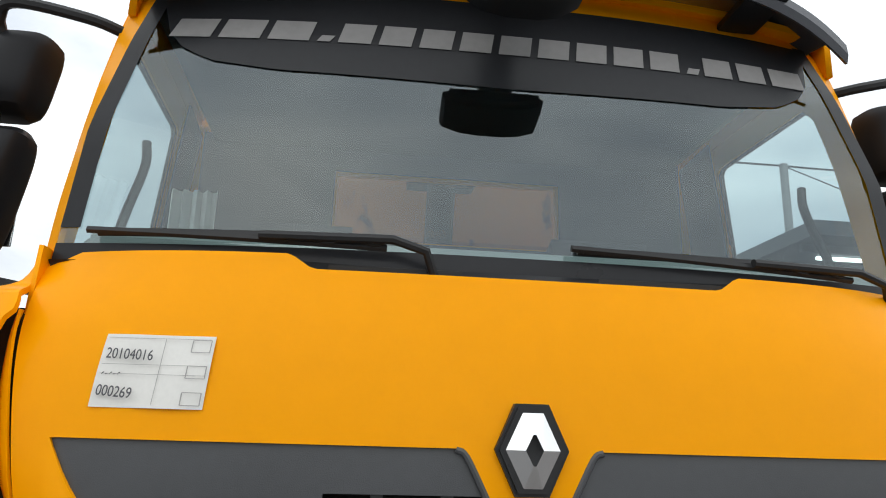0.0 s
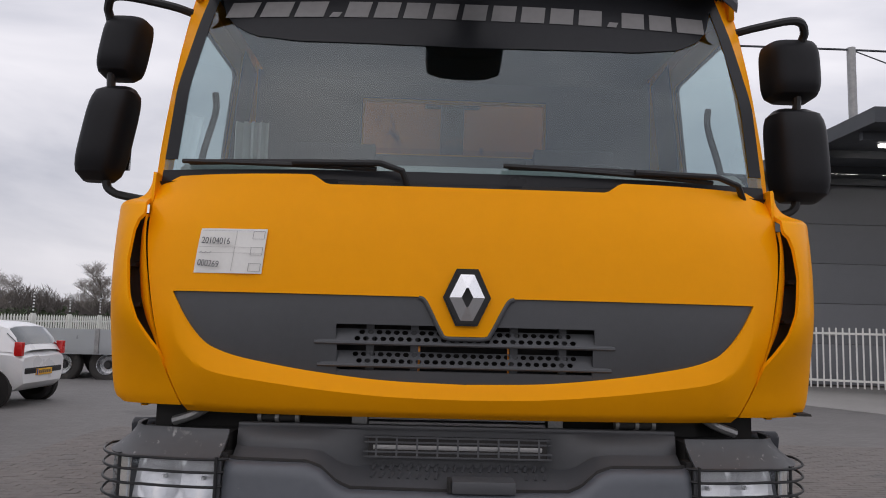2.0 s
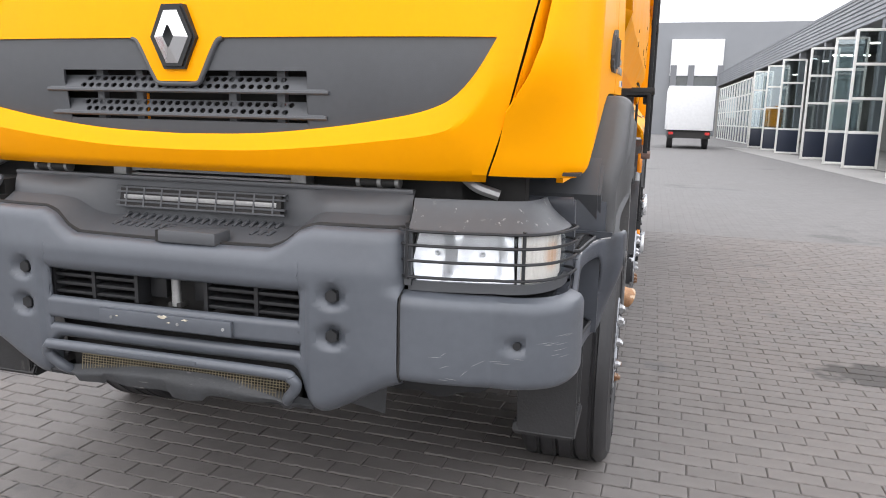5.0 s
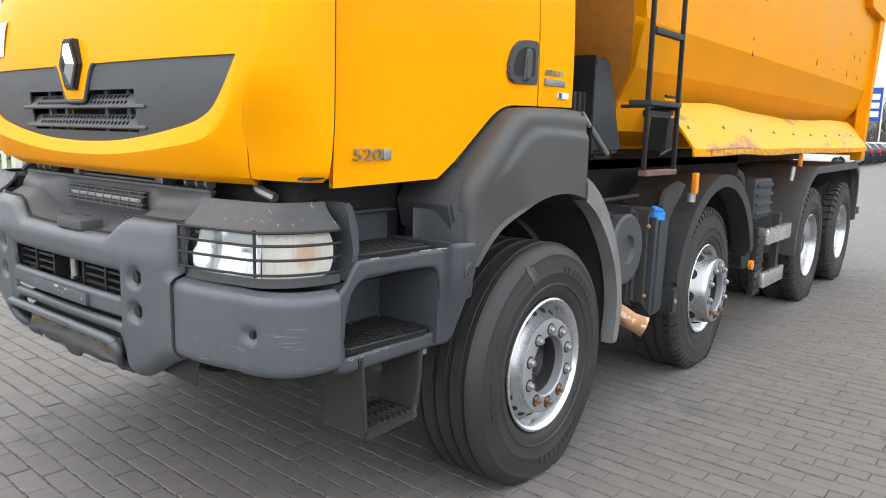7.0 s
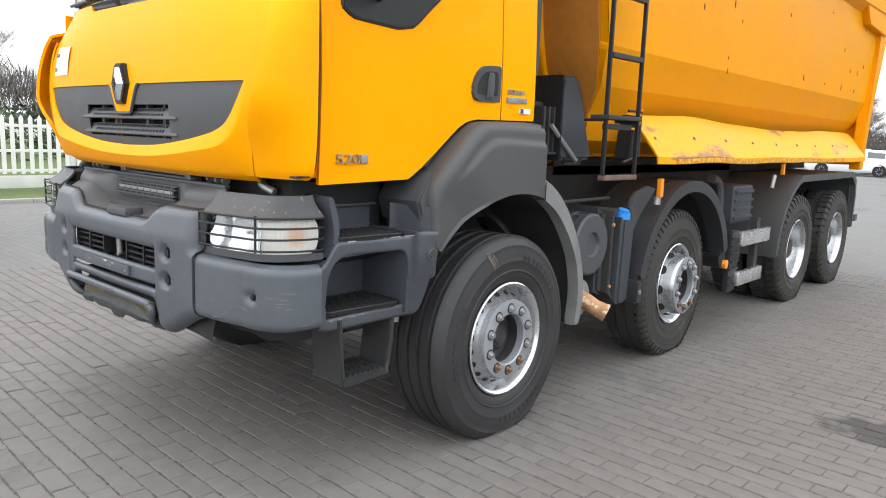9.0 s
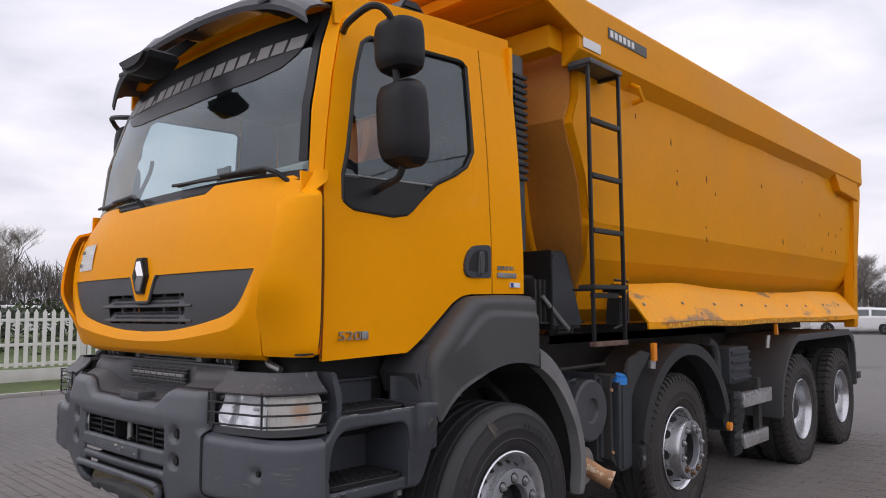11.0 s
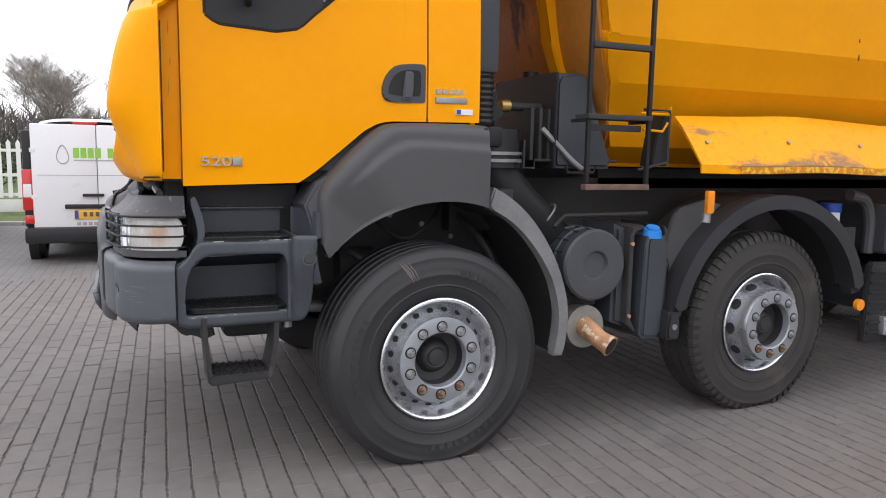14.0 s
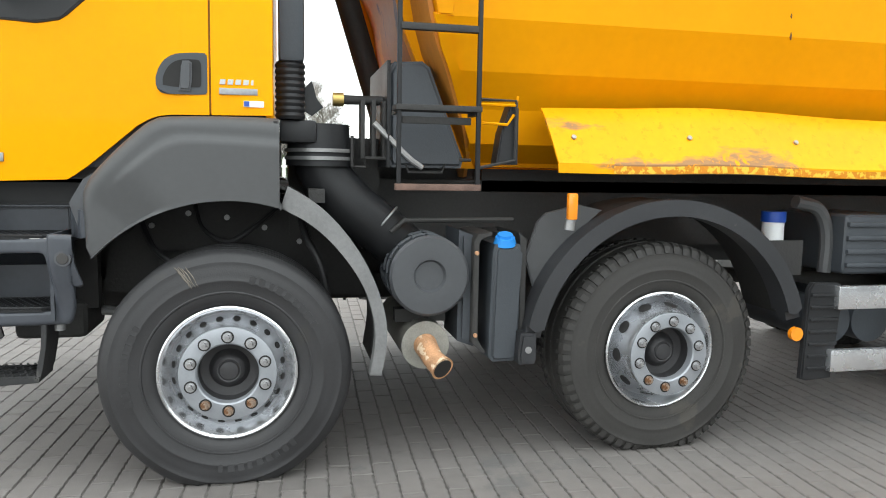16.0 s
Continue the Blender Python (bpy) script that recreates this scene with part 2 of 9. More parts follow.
M_letter = material("grey_vinyl", (0.36, 0.35, 0.34), 0.5)
M_strip = material("dark_film", (0.022, 0.023, 0.026), 0.32, spec=0.2)
M_screen = glass("windscreen_glass", (0.62, 0.73, 0.74), 0.0, 2.4)
M_side = glass("side_glass", (0.68, 0.75, 0.77), 0.0, 2.2)
M_lens = glass("clear_lens", (0.93, 0.94, 0.95), 0.08, 1.0)
M_reflector = material("lamp_reflector", (0.84, 0.85, 0.87), 0.22, 0.55, 0.06, 20.0, bump=0.10, bump_scale=40)
M_seam = material("painted_seam", (0.20, 0.065, 0.008), 0.7)
M_chip = material("chipped_paint", (0.50, 0.45, 0.36), 0.7, 0, 0.3, 40.0)


def bulb_lens(name, pale, amber, at, r0, r1):
    """Frosted lens that lets a coloured bulb at one point behind it show through."""
    m = material(name, pale, 0.3, 0.0, 0.08, 9.0)
    n, l = m.node_tree.nodes, m.node_tree.links
    b = n["Principled BSDF"]
    old = b.inputs["Base Color"].links[0].from_socket
    tc = n.new("ShaderNodeTexCoord")
    ab = n.new("ShaderNodeVectorMath")
    ab.operation = "ABSOLUTE"
    l.new(tc.outputs["Object"], ab.inputs[0])
    ds = n.new("ShaderNodeVectorMath")
    ds.operation = "DISTANCE"
    l.new(ab.outputs[0], ds.inputs[0])
    ds.inputs[1].default_value = at
    rg = n.new("ShaderNodeMapRange")
    rg.interpolation_type = "SMOOTHSTEP"
    rg.inputs["From Min"].default_value, rg.inputs["From Max"].default_value = r0, r1
    rg.inputs["To Min"].default_value, rg.inputs["To Max"].default_value = 0.8, 0.0
    l.new(ds.outputs["Value"], rg.inputs["Value"])
    mx = n.new("ShaderNodeMixRGB")
    l.new(rg.outputs["Result"], mx.inputs["Fac"])
    l.new(old, mx.inputs["Color1"])
    mx.inputs["Color2"].default_value = (*amber, 1)
    l.new(mx.outputs["Color"], b.inputs["Base Color"])
    return m


M_indicator = bulb_lens("pale_indicator", (0.74, 0.70, 0.64), (0.70, 0.40, 0.22), (1.098, 0.455, 1.078), 0.012, 0.06)
M_seat = material("seat_cloth", (0.05, 0.052, 0.058), 0.9, 0, 0.2, 8.0, bump=0.2, bump_scale=150)
M_trim = material("dark_cab_trim", (0.09, 0.095, 0.10), 0.8, 0, 0.1, 4.0)
M_dash = material("grey_dash_plastic", (0.42, 0.44, 0.42), 0.7, 0, 0.1, 4.0)
M_mesh = material("brass_wire", (0.20, 0.17, 0.11), 0.5, 0.6, 0.25, 20.0)
M_brass = material("brass", (0.55, 0.40, 0.14), 0.4, 0.9, 0.2, 20.0)

# ---------------- mesh helpers ----------------
def finish(name, bm, mat, angle=32.0):
    bmesh.ops.remove_doubles(bm, verts=bm.verts, dist=0.00005)
    bmesh.ops.recalc_face_normals(bm, faces=bm.faces)
    lim = radians(angle)
    for e in bm.edges:
        e.smooth = len(e.link_faces) == 2 and e.calc_face_angle(0) < lim
    for f in bm.faces:
        f.smooth = True
    me = bpy.data.meshes.new(name)
    bm.to_mesh(me)
    bm.free()
    me.materials.append(mat)
    return me


def part(name, bm, mat, parent=None, label="", angle=32.0, solid=0.0, offset=1.0):
    """One mesh object, under a thing or a part. solid: sheet thickness in metres."""
    ob = new(name, finish(name, bm, mat, angle))
    if parent is not None:
        ob.parent = parent
    if label:
        ob["label"] = label
    if solid:
        s = ob.modifiers.new("thickness", "SOLIDIFY")
        s.thickness, s.offset = solid, offset
    return ob


def share(name, me, parent, loc=(0, 0, 0), rot=(0, 0, 0)):
    ob = new(name, me)
    ob.parent = parent
    ob.location, ob.rotation_euler = loc, rot
    return ob


def thing(name, label, category, group="", at=None):
    """An Empty at the thing's base that parents its parts."""
    ob = new(name)
    ob.empty_display_size = 0.1
    if at is not None:
        ob.matrix_world = at
    return tagged(ob, label, category, group)


def blocks(*boxes, bevel=0.0, segs=2):
    """Boxes (lo, hi) in one mesh."""
    bm = bmesh.new()
    for a, b in boxes:
        a, b = Vector(a), Vector(b)
        r = bmesh.ops.create_cube(bm, size=1, matrix=Matrix.Translation((a + b) / 2) @ Matrix.Diagonal((*(b - a), 1)))
        if bevel:
            es = list({e for v in r["verts"] for e in v.link_edges})
            bmesh.ops.bevel(bm, geom=es, offset=bevel, segments=segs, affect="EDGES", profile=0.6)
    return bm


def prism(pts, axis, lo, hi, bevel=0.0, segs=2, bm=None):
    """A polygon in the two other axes (in the order x, y, z), drawn out along axis from lo to hi."""
    bm = bm or bmesh.new()
    def at(p, d):
        q = list(p)
        q.insert("xyz".index(axis), d)
        return q
    a = [bm.verts.new(at(p, lo)) for p in pts]
    b = [bm.verts.new(at(p, hi)) for p in pts]
    fa, fb = bm.faces.new(a), bm.faces.new(b[::-1])
    n = len(pts)
    for i in range(n):
        bm.faces.new((a[i], b[i], b[(i + 1) % n], a[(i + 1) % n]))
    if bevel:
        bmesh.ops.bevel(bm, geom=list(set(fa.edges) | set(fb.edges)), offset=bevel, segments=segs, affect="EDGES")
    return bm


def rod(p, q, r, seg=12, r2=None, bm=None):
    bm = bm or bmesh.new()
    p, q = Vector(p), Vector(q)
    m = Matrix.Translation((p + q) / 2) @ (q - p).to_track_quat("Z", "Y").to_matrix().to_4x4()
    bmesh.ops.create_cone(bm, cap_ends=True, segments=seg, radius1=r, radius2=r if r2 is None else r2, depth=(q - p).length, matrix=m)
    return bm


def tube(path, r, seg=8, bm=None, radii=None):
    """A round bar along a line of points."""
    bm = bm or bmesh.new()
    pts = [Vector(p) for p in path]
    rings, up = [], None
    for i, p in enumerate(pts):
        d = (pts[min(i + 1, len(pts) - 1)] - pts[max(i - 1, 0)]).normalized()
        if up is None:
            up = d.orthogonal().normalized()
        side = d.cross(up).normalized()
        up = side.cross(d).normalized()
        rad = radii[i] if radii else r
        rings.append([bm.verts.new(p + rad * (math.cos(k * 2 * math.pi / seg) * side + math.sin(k * 2 * math.pi / seg) * up)) for k in range(seg)])
    for a, b in zip(rings, rings[1:]):
        for k in range(seg):
            bm.faces.new((a[k], a[(k + 1) % seg], b[(k + 1) % seg], b[k]))
    bm.faces.new(rings[0][::-1])
    bm.faces.new(rings[-1])
    return bm


def curve(points, n=8):
    """Catmull-Rom line through the points."""
    p = [Vector(q) for q in points]
    p = [2 * p[0] - p[1]] + p + [2 * p[-1] - p[-2]]
    out = []
    for i in range(1, len(p) - 2):
        for k in range(n):
            t = k / n
            out.append(0.5 * ((2 * p[i]) + (p[i + 1] - p[i - 1]) * t + (2 * p[i - 1] - 5 * p[i] + 4 * p[i + 1] - p[i + 2]) * t * t
                              + (3 * p[i] - p[i - 1] - 3 * p[i + 1] + p[i + 2]) * t ** 3))
    out.append(p[-2])
    return out


def lathe(profile, seg=64, bm=None, wave=None):
    """Turns (along x, radius) round the x axis. wave(k, i, r): a radius that varies round the wheel."""
    bm = bm or bmesh.new()
    rings = []
    for k in range(seg):
        a = 2 * math.pi * k / seg
        rings.append([bm.verts.new((x, (wave(k, i, r) if wave else r) * math.cos(a), (wave(k, i, r) if wave else r) * math.sin(a))) for i, (x, r) in enumerate(profile)])
    for k in range(seg):
        a, b = rings[k], rings[(k + 1) % seg]
        for i in range(len(profile) - 1):
            bm.faces.new((a[i], a[i + 1], b[i + 1], b[i]))
    return bm


def sheet(us, vs, f, bm=None):
    bm = bm or bmesh.new()
    g = [[bm.verts.new(f(u, v)) for v in vs] for u in us]
    for i in range(len(us) - 1):
        for j in range(len(vs) - 1):
            bm.faces.new((g[i][j], g[i + 1][j], g[i + 1][j + 1], g[i][j + 1]))
    return bm


def holed(us, lo, hl, hh, hi, f, nv=8, close=False):
    """A sheet of columns u from lo(u) to hi(u) with an opening from hl(u) to hh(u); where hl = hh it is closed."""
    bm = bmesh.new()
    for a, b in ((lo, hl), (hh, hi)):
        ks = [0.5 - 0.5 * math.cos(math.pi * j / nv) if close else j / nv for j in range(nv + 1)]
        g = [[bm.verts.new(f(u, a(u) + (b(u) - a(u)) * k)) for k in ks] for u in us]
        for i in range(len(us) - 1):
            for j in range(nv):
                q = [g[i][j], g[i + 1][j], g[i + 1][j + 1], g[i][j + 1]]
                keep = []
                for v in q:
                    if all((v.co - w.co).length > 1e-5 for w in keep):
                        keep.append(v)
                if len(keep) > 2:
                    bm.faces.new(keep)
    return bm


def table(*rows):
    xs, ys = zip(*rows)
    return lambda x: float(np.interp(x, xs, ys))


def smooth_table(*rows):
    """Like table, but a smooth curve through the rows."""
    xs, ys = [r[0] for r in rows], [r[1] for r in rows]
    n = len(xs)
    m = [(ys[min(i + 1, n - 1)] - ys[max(i - 1, 0)]) / (xs[min(i + 1, n - 1)] - xs[max(i - 1, 0)]) for i in range(n)]

    def f(x):
        x = max(xs[0], min(xs[-1], x))
        i = 0
        while i < n - 2 and x > xs[i + 1]:
            i += 1
        h = xs[i + 1] - xs[i]
        t = (x - xs[i]) / h
        return ((1 + 2 * t) * (1 - t) ** 2 * ys[i] + t * (1 - t) ** 2 * h * m[i] + t * t * (3 - 2 * t) * ys[i + 1] + t * t * (t - 1) * h * m[i + 1])
    return f


def ease(t):
    t = max(0.0, min(1.0, t))
    return t * t * (3 - 2 * t)


def roll(d, r):
    """How far a rounded edge of radius r has turned away at distance d from its end."""
    d = max(0.0, d)
    return r - (r * r - (r - d) ** 2) ** 0.5 if d < r else 0.0


def spread(a, b, n):
    return [a + (b - a) * i / n for i in range(n + 1)]


# ======================= the tipper lorry =======================
truck = thing("tipper_truck", "yellow four-axle tipper lorry with dark grey bumper parked on block paving", "truck")

# ---- cab front: how far forward the skin stands at (x, z) ----
front_mid = smooth_table((1.27, 0.375), (1.30, 0.335), (1.45, 0.300), (1.6, 0.290), (1.75, 0.300), (1.9, 0.325), (2.06, 0.375))
front_bow = smooth_table((1.27, 0.11), (1.45, 0.08), (1.6, 0.07), (1.86, 0.10), (2.06, 0.175))
smile_low = smooth_table((0.0, 1.386), (0.25, 1.394), (0.465, 1.416), (0.62, 1.440), (0.74, 1.466), (0.82, 1.502), (0.87, 1.548), (0.905, 1.605), (0.925, 1.655))
seam_x = smooth_table((1.27, 0.885), (1.40, 0.935), (1.5, 0.965), (1.65, 1.0), (1.85, 1.04), (2.06, 1.062))


crease_w = smooth_table((0.0, 0.046), (0.4, 0.050), (0.7, 0.062), (0.85, 0.085), (0.95, 0.11))


def skin(x, z):
    a = abs(x)
    y = front_mid(z) + front_bow(z) * (a / 1.09) ** 4
    low = smile_low(a) if a < 0.925 else 1.655
    fade = max(0.0, 1 - max(0.0, a - 0.80) / 0.18)
    d = low - z
    if d > 0:
        w = crease_w(a)
        y += ease(fade) * (-0.030 * min(d / w, 1.0) + 0.26 * max(0.0, d - w))
    return y


def grille_top(a):
    return 1.535 if a < 0.07 else (1.535 + (a - 0.07) / 0.065 * 0.121 if a < 0.135 else 1.656)


def hood_low(x):
    return smile_low(abs(x)) if abs(x) < 0.925 else 1.655


def hood_high(x):
    return max(grille_top(abs(x)), smile_low(abs(x))) if abs(x) < 0.925 else 1.655


# columns of the bonnet; u runs -1..1 between the two curved seams
hood_us = sorted({round(s * v, 4) for v in spread(0, 1.0, 60) + [0.07, 0.1, 0.135, 0.15, 0.918, 0.925] for s in (1, -1)})


def hood_top(u):
    a = abs(u)
    return 2.018 if a < 0.46 else (2.018 + 0.035 * min((a - 0.46) / 0.05, 1))


def hood_at(u, z):
    a = abs(u)
    x = u if a <= 0.8 else math.copysign(0.8 + (a - 0.8) / 0.2 * (seam_x(z) - 0.8), u)
    return Vector((x, skin(x, z), z))


def bonnet_mesh():
    """Columns between the seams; rows follow the smile crease so that it stays sharp."""
    bm = bmesh.new()
    def strips(rows_of):
        g = [[bm.verts.new(hood_at(u, z)) for z in rows_of(u)] for u in hood_us]
        for i in range(len(hood_us) - 1):
            for j in range(len(g[0]) - 1):
                q = []
                for v in (g[i][j], g[i + 1][j], g[i + 1][j + 1], g[i][j + 1]):
                    if all((v.co - w.co).length > 1e-5 for w in q):
                        q.append(v)
                if len(q) > 2:
                    bm.faces.new(q)
    def lower(u):
        c = hood_low(u) - crease_w(abs(u))
        return spread(1.275, c, 12)[:-1] + spread(c, hood_low(u), 8)
    strips(lower)
    strips(lambda u: spread(hood_high(u), hood_top(u), 22))
    return bm


part("bonnet", bonnet_mesh(), M_cab, truck, "yellow painted bonnet panel with a smile-shaped opening", solid=0.012, offset=-1, angle=24)


# ---- grille inside the opening ----
def sunk(x, z, d):
    return Vector((x, front_mid(z) + front_bow(z) * (abs(x) / 1.09) ** 4 + d, z))


gx = [x for x in hood_us if abs(x) <= 0.93]
in_lo = lambda x: hood_low(x) - 0.012
in_hi = lambda x: hood_high(x) + 0.012
op_lo = lambda x: (max(1.425, in_lo(x) + 0.03) if abs(x) < 0.405 else 0.5 * (in_lo(x) + in_hi(x)))
op_hi = lambda x: (min(1.566, in_hi(x)) if abs(x) < 0.405 else 0.5 * (in_lo(x) + in_hi(x)))
gx = sorted(set(gx + [0.4045, 0.4055, -0.4045, -0.4055]))
grille = part("grille", holed(gx, in_lo, op_lo, op_hi, in_hi, lambda x, z: sunk(x, z, 0.016), 6), M_panel, truck,
              "dark grey plastic grille panel", solid=0.008, offset=-1)
# near-black sheet added behind the slats as painted shade
part("backing", sheet(spread(-0.5, 0.5, 10), spread(1.37, 1.60, 2), lambda x, z: sunk(x, z, 0.12)), M_gap_shade, grille)


def perforated(x0, x1, z0, z1, n, d0, d1):
    """A slat with two rows of hexagonal holes; d0, d1: depth at its lower and upper edge."""
    bm = bmesh.new()
    rows, w = 2, (x1 - x0) / n
    h = (z1 - z0) / rows
    for r in range(rows):
        for i in range(-1, n + 1):
            cx = x0 + (i + 0.5 + 0.5 * (r % 2)) * w
            if cx - w / 2 < x0 - 0.6 * w or cx + w / 2 > x1 + 0.6 * w:
                continue
            cz = z0 + (r + 0.5) * h
            outer = [(-0.5, -0.5), (0, -0.5), (0.5, -0.5), (0.5, 0), (0.5, 0.5), (0, 0.5), (-0.5, 0.5), (-0.5, 0)]
            inner = [(-0.22, -0.30), (0, -0.34), (0.22, -0.30), (0.38, 0), (0.22, 0.30), (0, 0.34), (-0.22, 0.30), (-0.38, 0)]
            blind = abs(cx) > 0.35
            def at(p, deep=0.0):
                x, z = cx + p[0] * w, cz + p[1] * h
                k = (z - z0) / (z1 - z0)
                return sunk(x, z, d0 + (d1 - d0) * k + deep)
            vo = [bm.verts.new(at(p)) for p in outer]
            if blind:
                bm.faces.new(vo)
                continue
            vi = [bm.verts.new(at(p)) for p in inner]
            vd = [bm.verts.new(at(p, 0.006)) for p in inner]
            for k in range(8):
                bm.faces.new((vo[k], vo[(k + 1) % 8], vi[(k + 1) % 8], vi[k]))
                bm.faces.new((vi[k], vi[(k + 1) % 8], vd[(k + 1) % 8], vd[k]))
    return bm


for lo, hi, half, n in ((1.512, 1.552, 0.46, 34), (1.443, 1.483, 0.45, 34)):
    part("slat", perforated(-half, half, lo, hi, n, 0.004, 0.035), M_panel, grille)
    part("lip", tube([sunk(x, lo - 0.004, 0.006) for x in spread(-half - 0.01, half + 0.01, 12)], 0.006, 6), M_panel, grille)
for x in (-0.16, 0.155, -0.30, 0.31):
    part("strut", prism([(x - 0.012, 1.40), (x + 0.012, 1.40), (x + 0.012, 1.585), (x - 0.012, 1.585)], "y", 0.33, 0.352), M_panel, grille)
for x in (-0.145, 0.14):
    part("rust_stripe", prism([(x - 0.004, 1.405), (x + 0.004, 1.405), (x + 0.004, 1.50), (x - 0.004, 1.50)], "y", 0.345, 0.349), M_amber, grille)
for s in (-1, 1):
    for z, a, b in ((1.597, 0.46, 0.80), (1.532, 0.47, 0.74)):
        part("groove", tube([sunk(s * x, z - 0.004 * k, 0.0165) for k, x in enumerate(spread(a, b, 6))], 0.003, 6), M_gap_shade, grille)

# diamond badge: plain lozenge ring on a dark hexagonal plate
BZ = 1.656
badge = part("badge", prism([(-0.075, BZ), (-0.034, BZ + 0.090), (0.034, BZ + 0.090), (0.075, BZ), (0.034, BZ - 0.088), (-0.034, BZ - 0.088)], "y", 0.271, 0.31, 0.007), M_black, truck, "dark plate with a plain chrome lozenge")
oz = [(-0.021, BZ + 0.072), (0.021, BZ + 0.072), (0.055, BZ), (0.019, BZ - 0.072), (-0.019, BZ - 0.072), (-0.055, BZ)]
iz = [(-0.003, BZ + 0.030), (0.003, BZ + 0.030), (0.018, BZ), (0.003, BZ - 0.029), (-0.003, BZ - 0.029), (-0.018, BZ)]
bm = bmesh.new()
for k in range(6):
    o1, o2, i2, i1 = oz[k], oz[(k + 1) % 6], iz[(k + 1) % 6], iz[k]
    a = [bm.verts.new((p[0], 0.270, p[1])) for p in (o1, o2)]
    b = [bm.verts.new((p[0], 0.256, p[1])) for p in (i1, i2)]
    d = [bm.verts.new((p[0], 0.273, p[1])) for p in (i1, i2)]
    bm.faces.new((a[0], a[1], b[1], b[0]))
    bm.faces.new((b[0], b[1], d[1], d[0]))
part("lozenge", bm, M_chrome, badge, "chrome lozenge", angle=10)

notch = curve([(-0.150, 1.654, 0), (-0.128, 1.640, 0), (-0.082, 1.553, 0), (-0.062, 1.530, 0), (0.0, 1.528, 0), (0.062, 1.530, 0), (0.082, 1.553, 0), (0.128, 1.640, 0), (0.150, 1.654, 0)], 5)
part("notch_rim", tube([Vector((p.x, skin(p.x, p.y) + 0.004, p.y)) for p in notch], 0.0075, 8), M_panel, grille)

# ---- corner panels with the curved air slot ----
corner_x = smooth_table((1.29, 1.112), (1.31, 1.142), (1.35, 1.157), (1.45, 1.168), (1.6, 1.172), (1.90, 1.174), (1.945, 1.171), (1.962, 1.155), (1.976, 1.118), (1.995, 1.106), (2.08, 1.102))
lip_x = table((1.29, 0.88), (1.40, 0.93), (1.46, 0.958), (1.50, 0.992), (1.56, 1.035), (1.64, 1.066), (1.75, 1.083), (1.85, 1.080), (1.885, 1.072), (1.905, 1.055), (1.94, 1.062), (2.06, 1.070))
slot_in = table((1.46, 0.962), (1.50, 0.975), (1.60, 1.005), (1.72, 1.028), (1.85, 1.046), (1.895, 1.052), (1.905, 1.055))


def slot_x(z):
    return slot_in(z) + 0.62 * (lip_x(z) - slot_in(z))


def corner(z, t):
    """Deflector from its proud inner lip (t = 0) round to the door (t = 1); it ends in a ledge at the top."""
    xl = max(lip_x(z), seam_x(z) + 0.005)
    proud = 0.068 * ease((z - 1.36) / 0.26) * (1 - ease((z - 1.938) / 0.034))
    ys, xo, yo = skin(min(xl, 1.0), z) + 0.25 * max(0.0, xl - 1.0) - proud, corner_x(z), 0.475 + 0.085 * ease((z - 1.955) / 0.08)
    xs = xl - 0.25 * proud
    a = t * math.pi / 2
    e = 1.25
    return Vector((xs + (xo - xs) * math.sin(a) ** e, ys + (yo - ys) * (1 - math.cos(a) ** e), z))


for s in (1, -1):
    def f(z, t):
        p = corner(z, t)
        return Vector((s * p.x + 0.009 * t, p.y, z))
    def inner(z, t, deep=0.0):
        xa, xb = seam_x(z) + 0.008, slot_x(z)
        x = xa + (max(xb, xa + 0.002) - xa) * t
        return Vector((s * x, skin(min(x, 1.0), z) + 0.045 * t * t * math.sin(math.pi * max(0.0, min((z - 1.45) / 0.47, 1.0))) ** 0.5 + deep, z))
    cp = part("corner_panel", sheet(sorted(spread(1.295, 2.07, 46) + [1.938, 1.945, 1.951, 1.957, 1.962, 1.967, 1.972, 1.981, 1.988]), spread(0, 1, 14), f), M_cab, truck, "yellow corner deflector with a black air slot", solid=0.014, offset=-1)
    part("slot_side", sheet(spread(1.455, 1.91, 20), spread(0, 1, 4), inner), M_cab, cp, solid=0.008, offset=-1)
    part("slot_lining", sheet(spread(1.45, 1.92, 16), spread(0, 1, 4), lambda z, t: Vector((s * (slot_x(z) - 0.05 + (min(lip_x(z) + 0.07, corner_x(z) - 0.02) - slot_x(z) + 0.05) * t), skin(0.98, z) + 0.05 + 0.02 * t, z))), M_gap_shade, cp)
    for z in (1.61, 1.74):
        part("fin", blocks(((min(s * slot_x(z), s * (lip_x(z) + 0.005)), skin(0.98, z) + 0.02, z - 0.006), (max(s * slot_x(z), s * (lip_x(z) + 0.005)), skin(0.98, z) + 0.07, z + 0.006))), M_black, cp)

# ---- cab sides ----
def side_x(y, z):
    x = 1.082 + 0.066 * max(0.0, min((y - 0.5) / 1.08, 1.25))
    x += 0.012 * math.sin(max(0.0, min((z - 1.3) / 0.75, 1.0)) * math.pi)
    if z > 2.05:
        x -= 0.075 * ((z - 2.05) / 0.9) ** 1.4
    return x


roof_edge = table((0.70, 2.86), (0.9, 2.915), (1.3, 2.945), (1.85, 2.965))
door_low = table((0.55, 1.272), (1.02, 1.288), (1.10, 1.345), (1.30, 1.515), (1.36, 1.548), (1.42, 1.558), (1.9, 1.566))
win_low = table((0.655, 1.955), (0.70, 1.922), (0.93, 1.908), (1.02, 1.925), (1.10, 2.0), (1.20, 2.085), (1.34, 2.15), (1.42, 2.20), (1.475, 2.285))
win_high = table((0.655, 2.06), (0.68, 2.16), (0.74, 2.52), (0.79, 2.69), (0.84, 2.735), (1.44, 2.765), (1.475, 2.74))


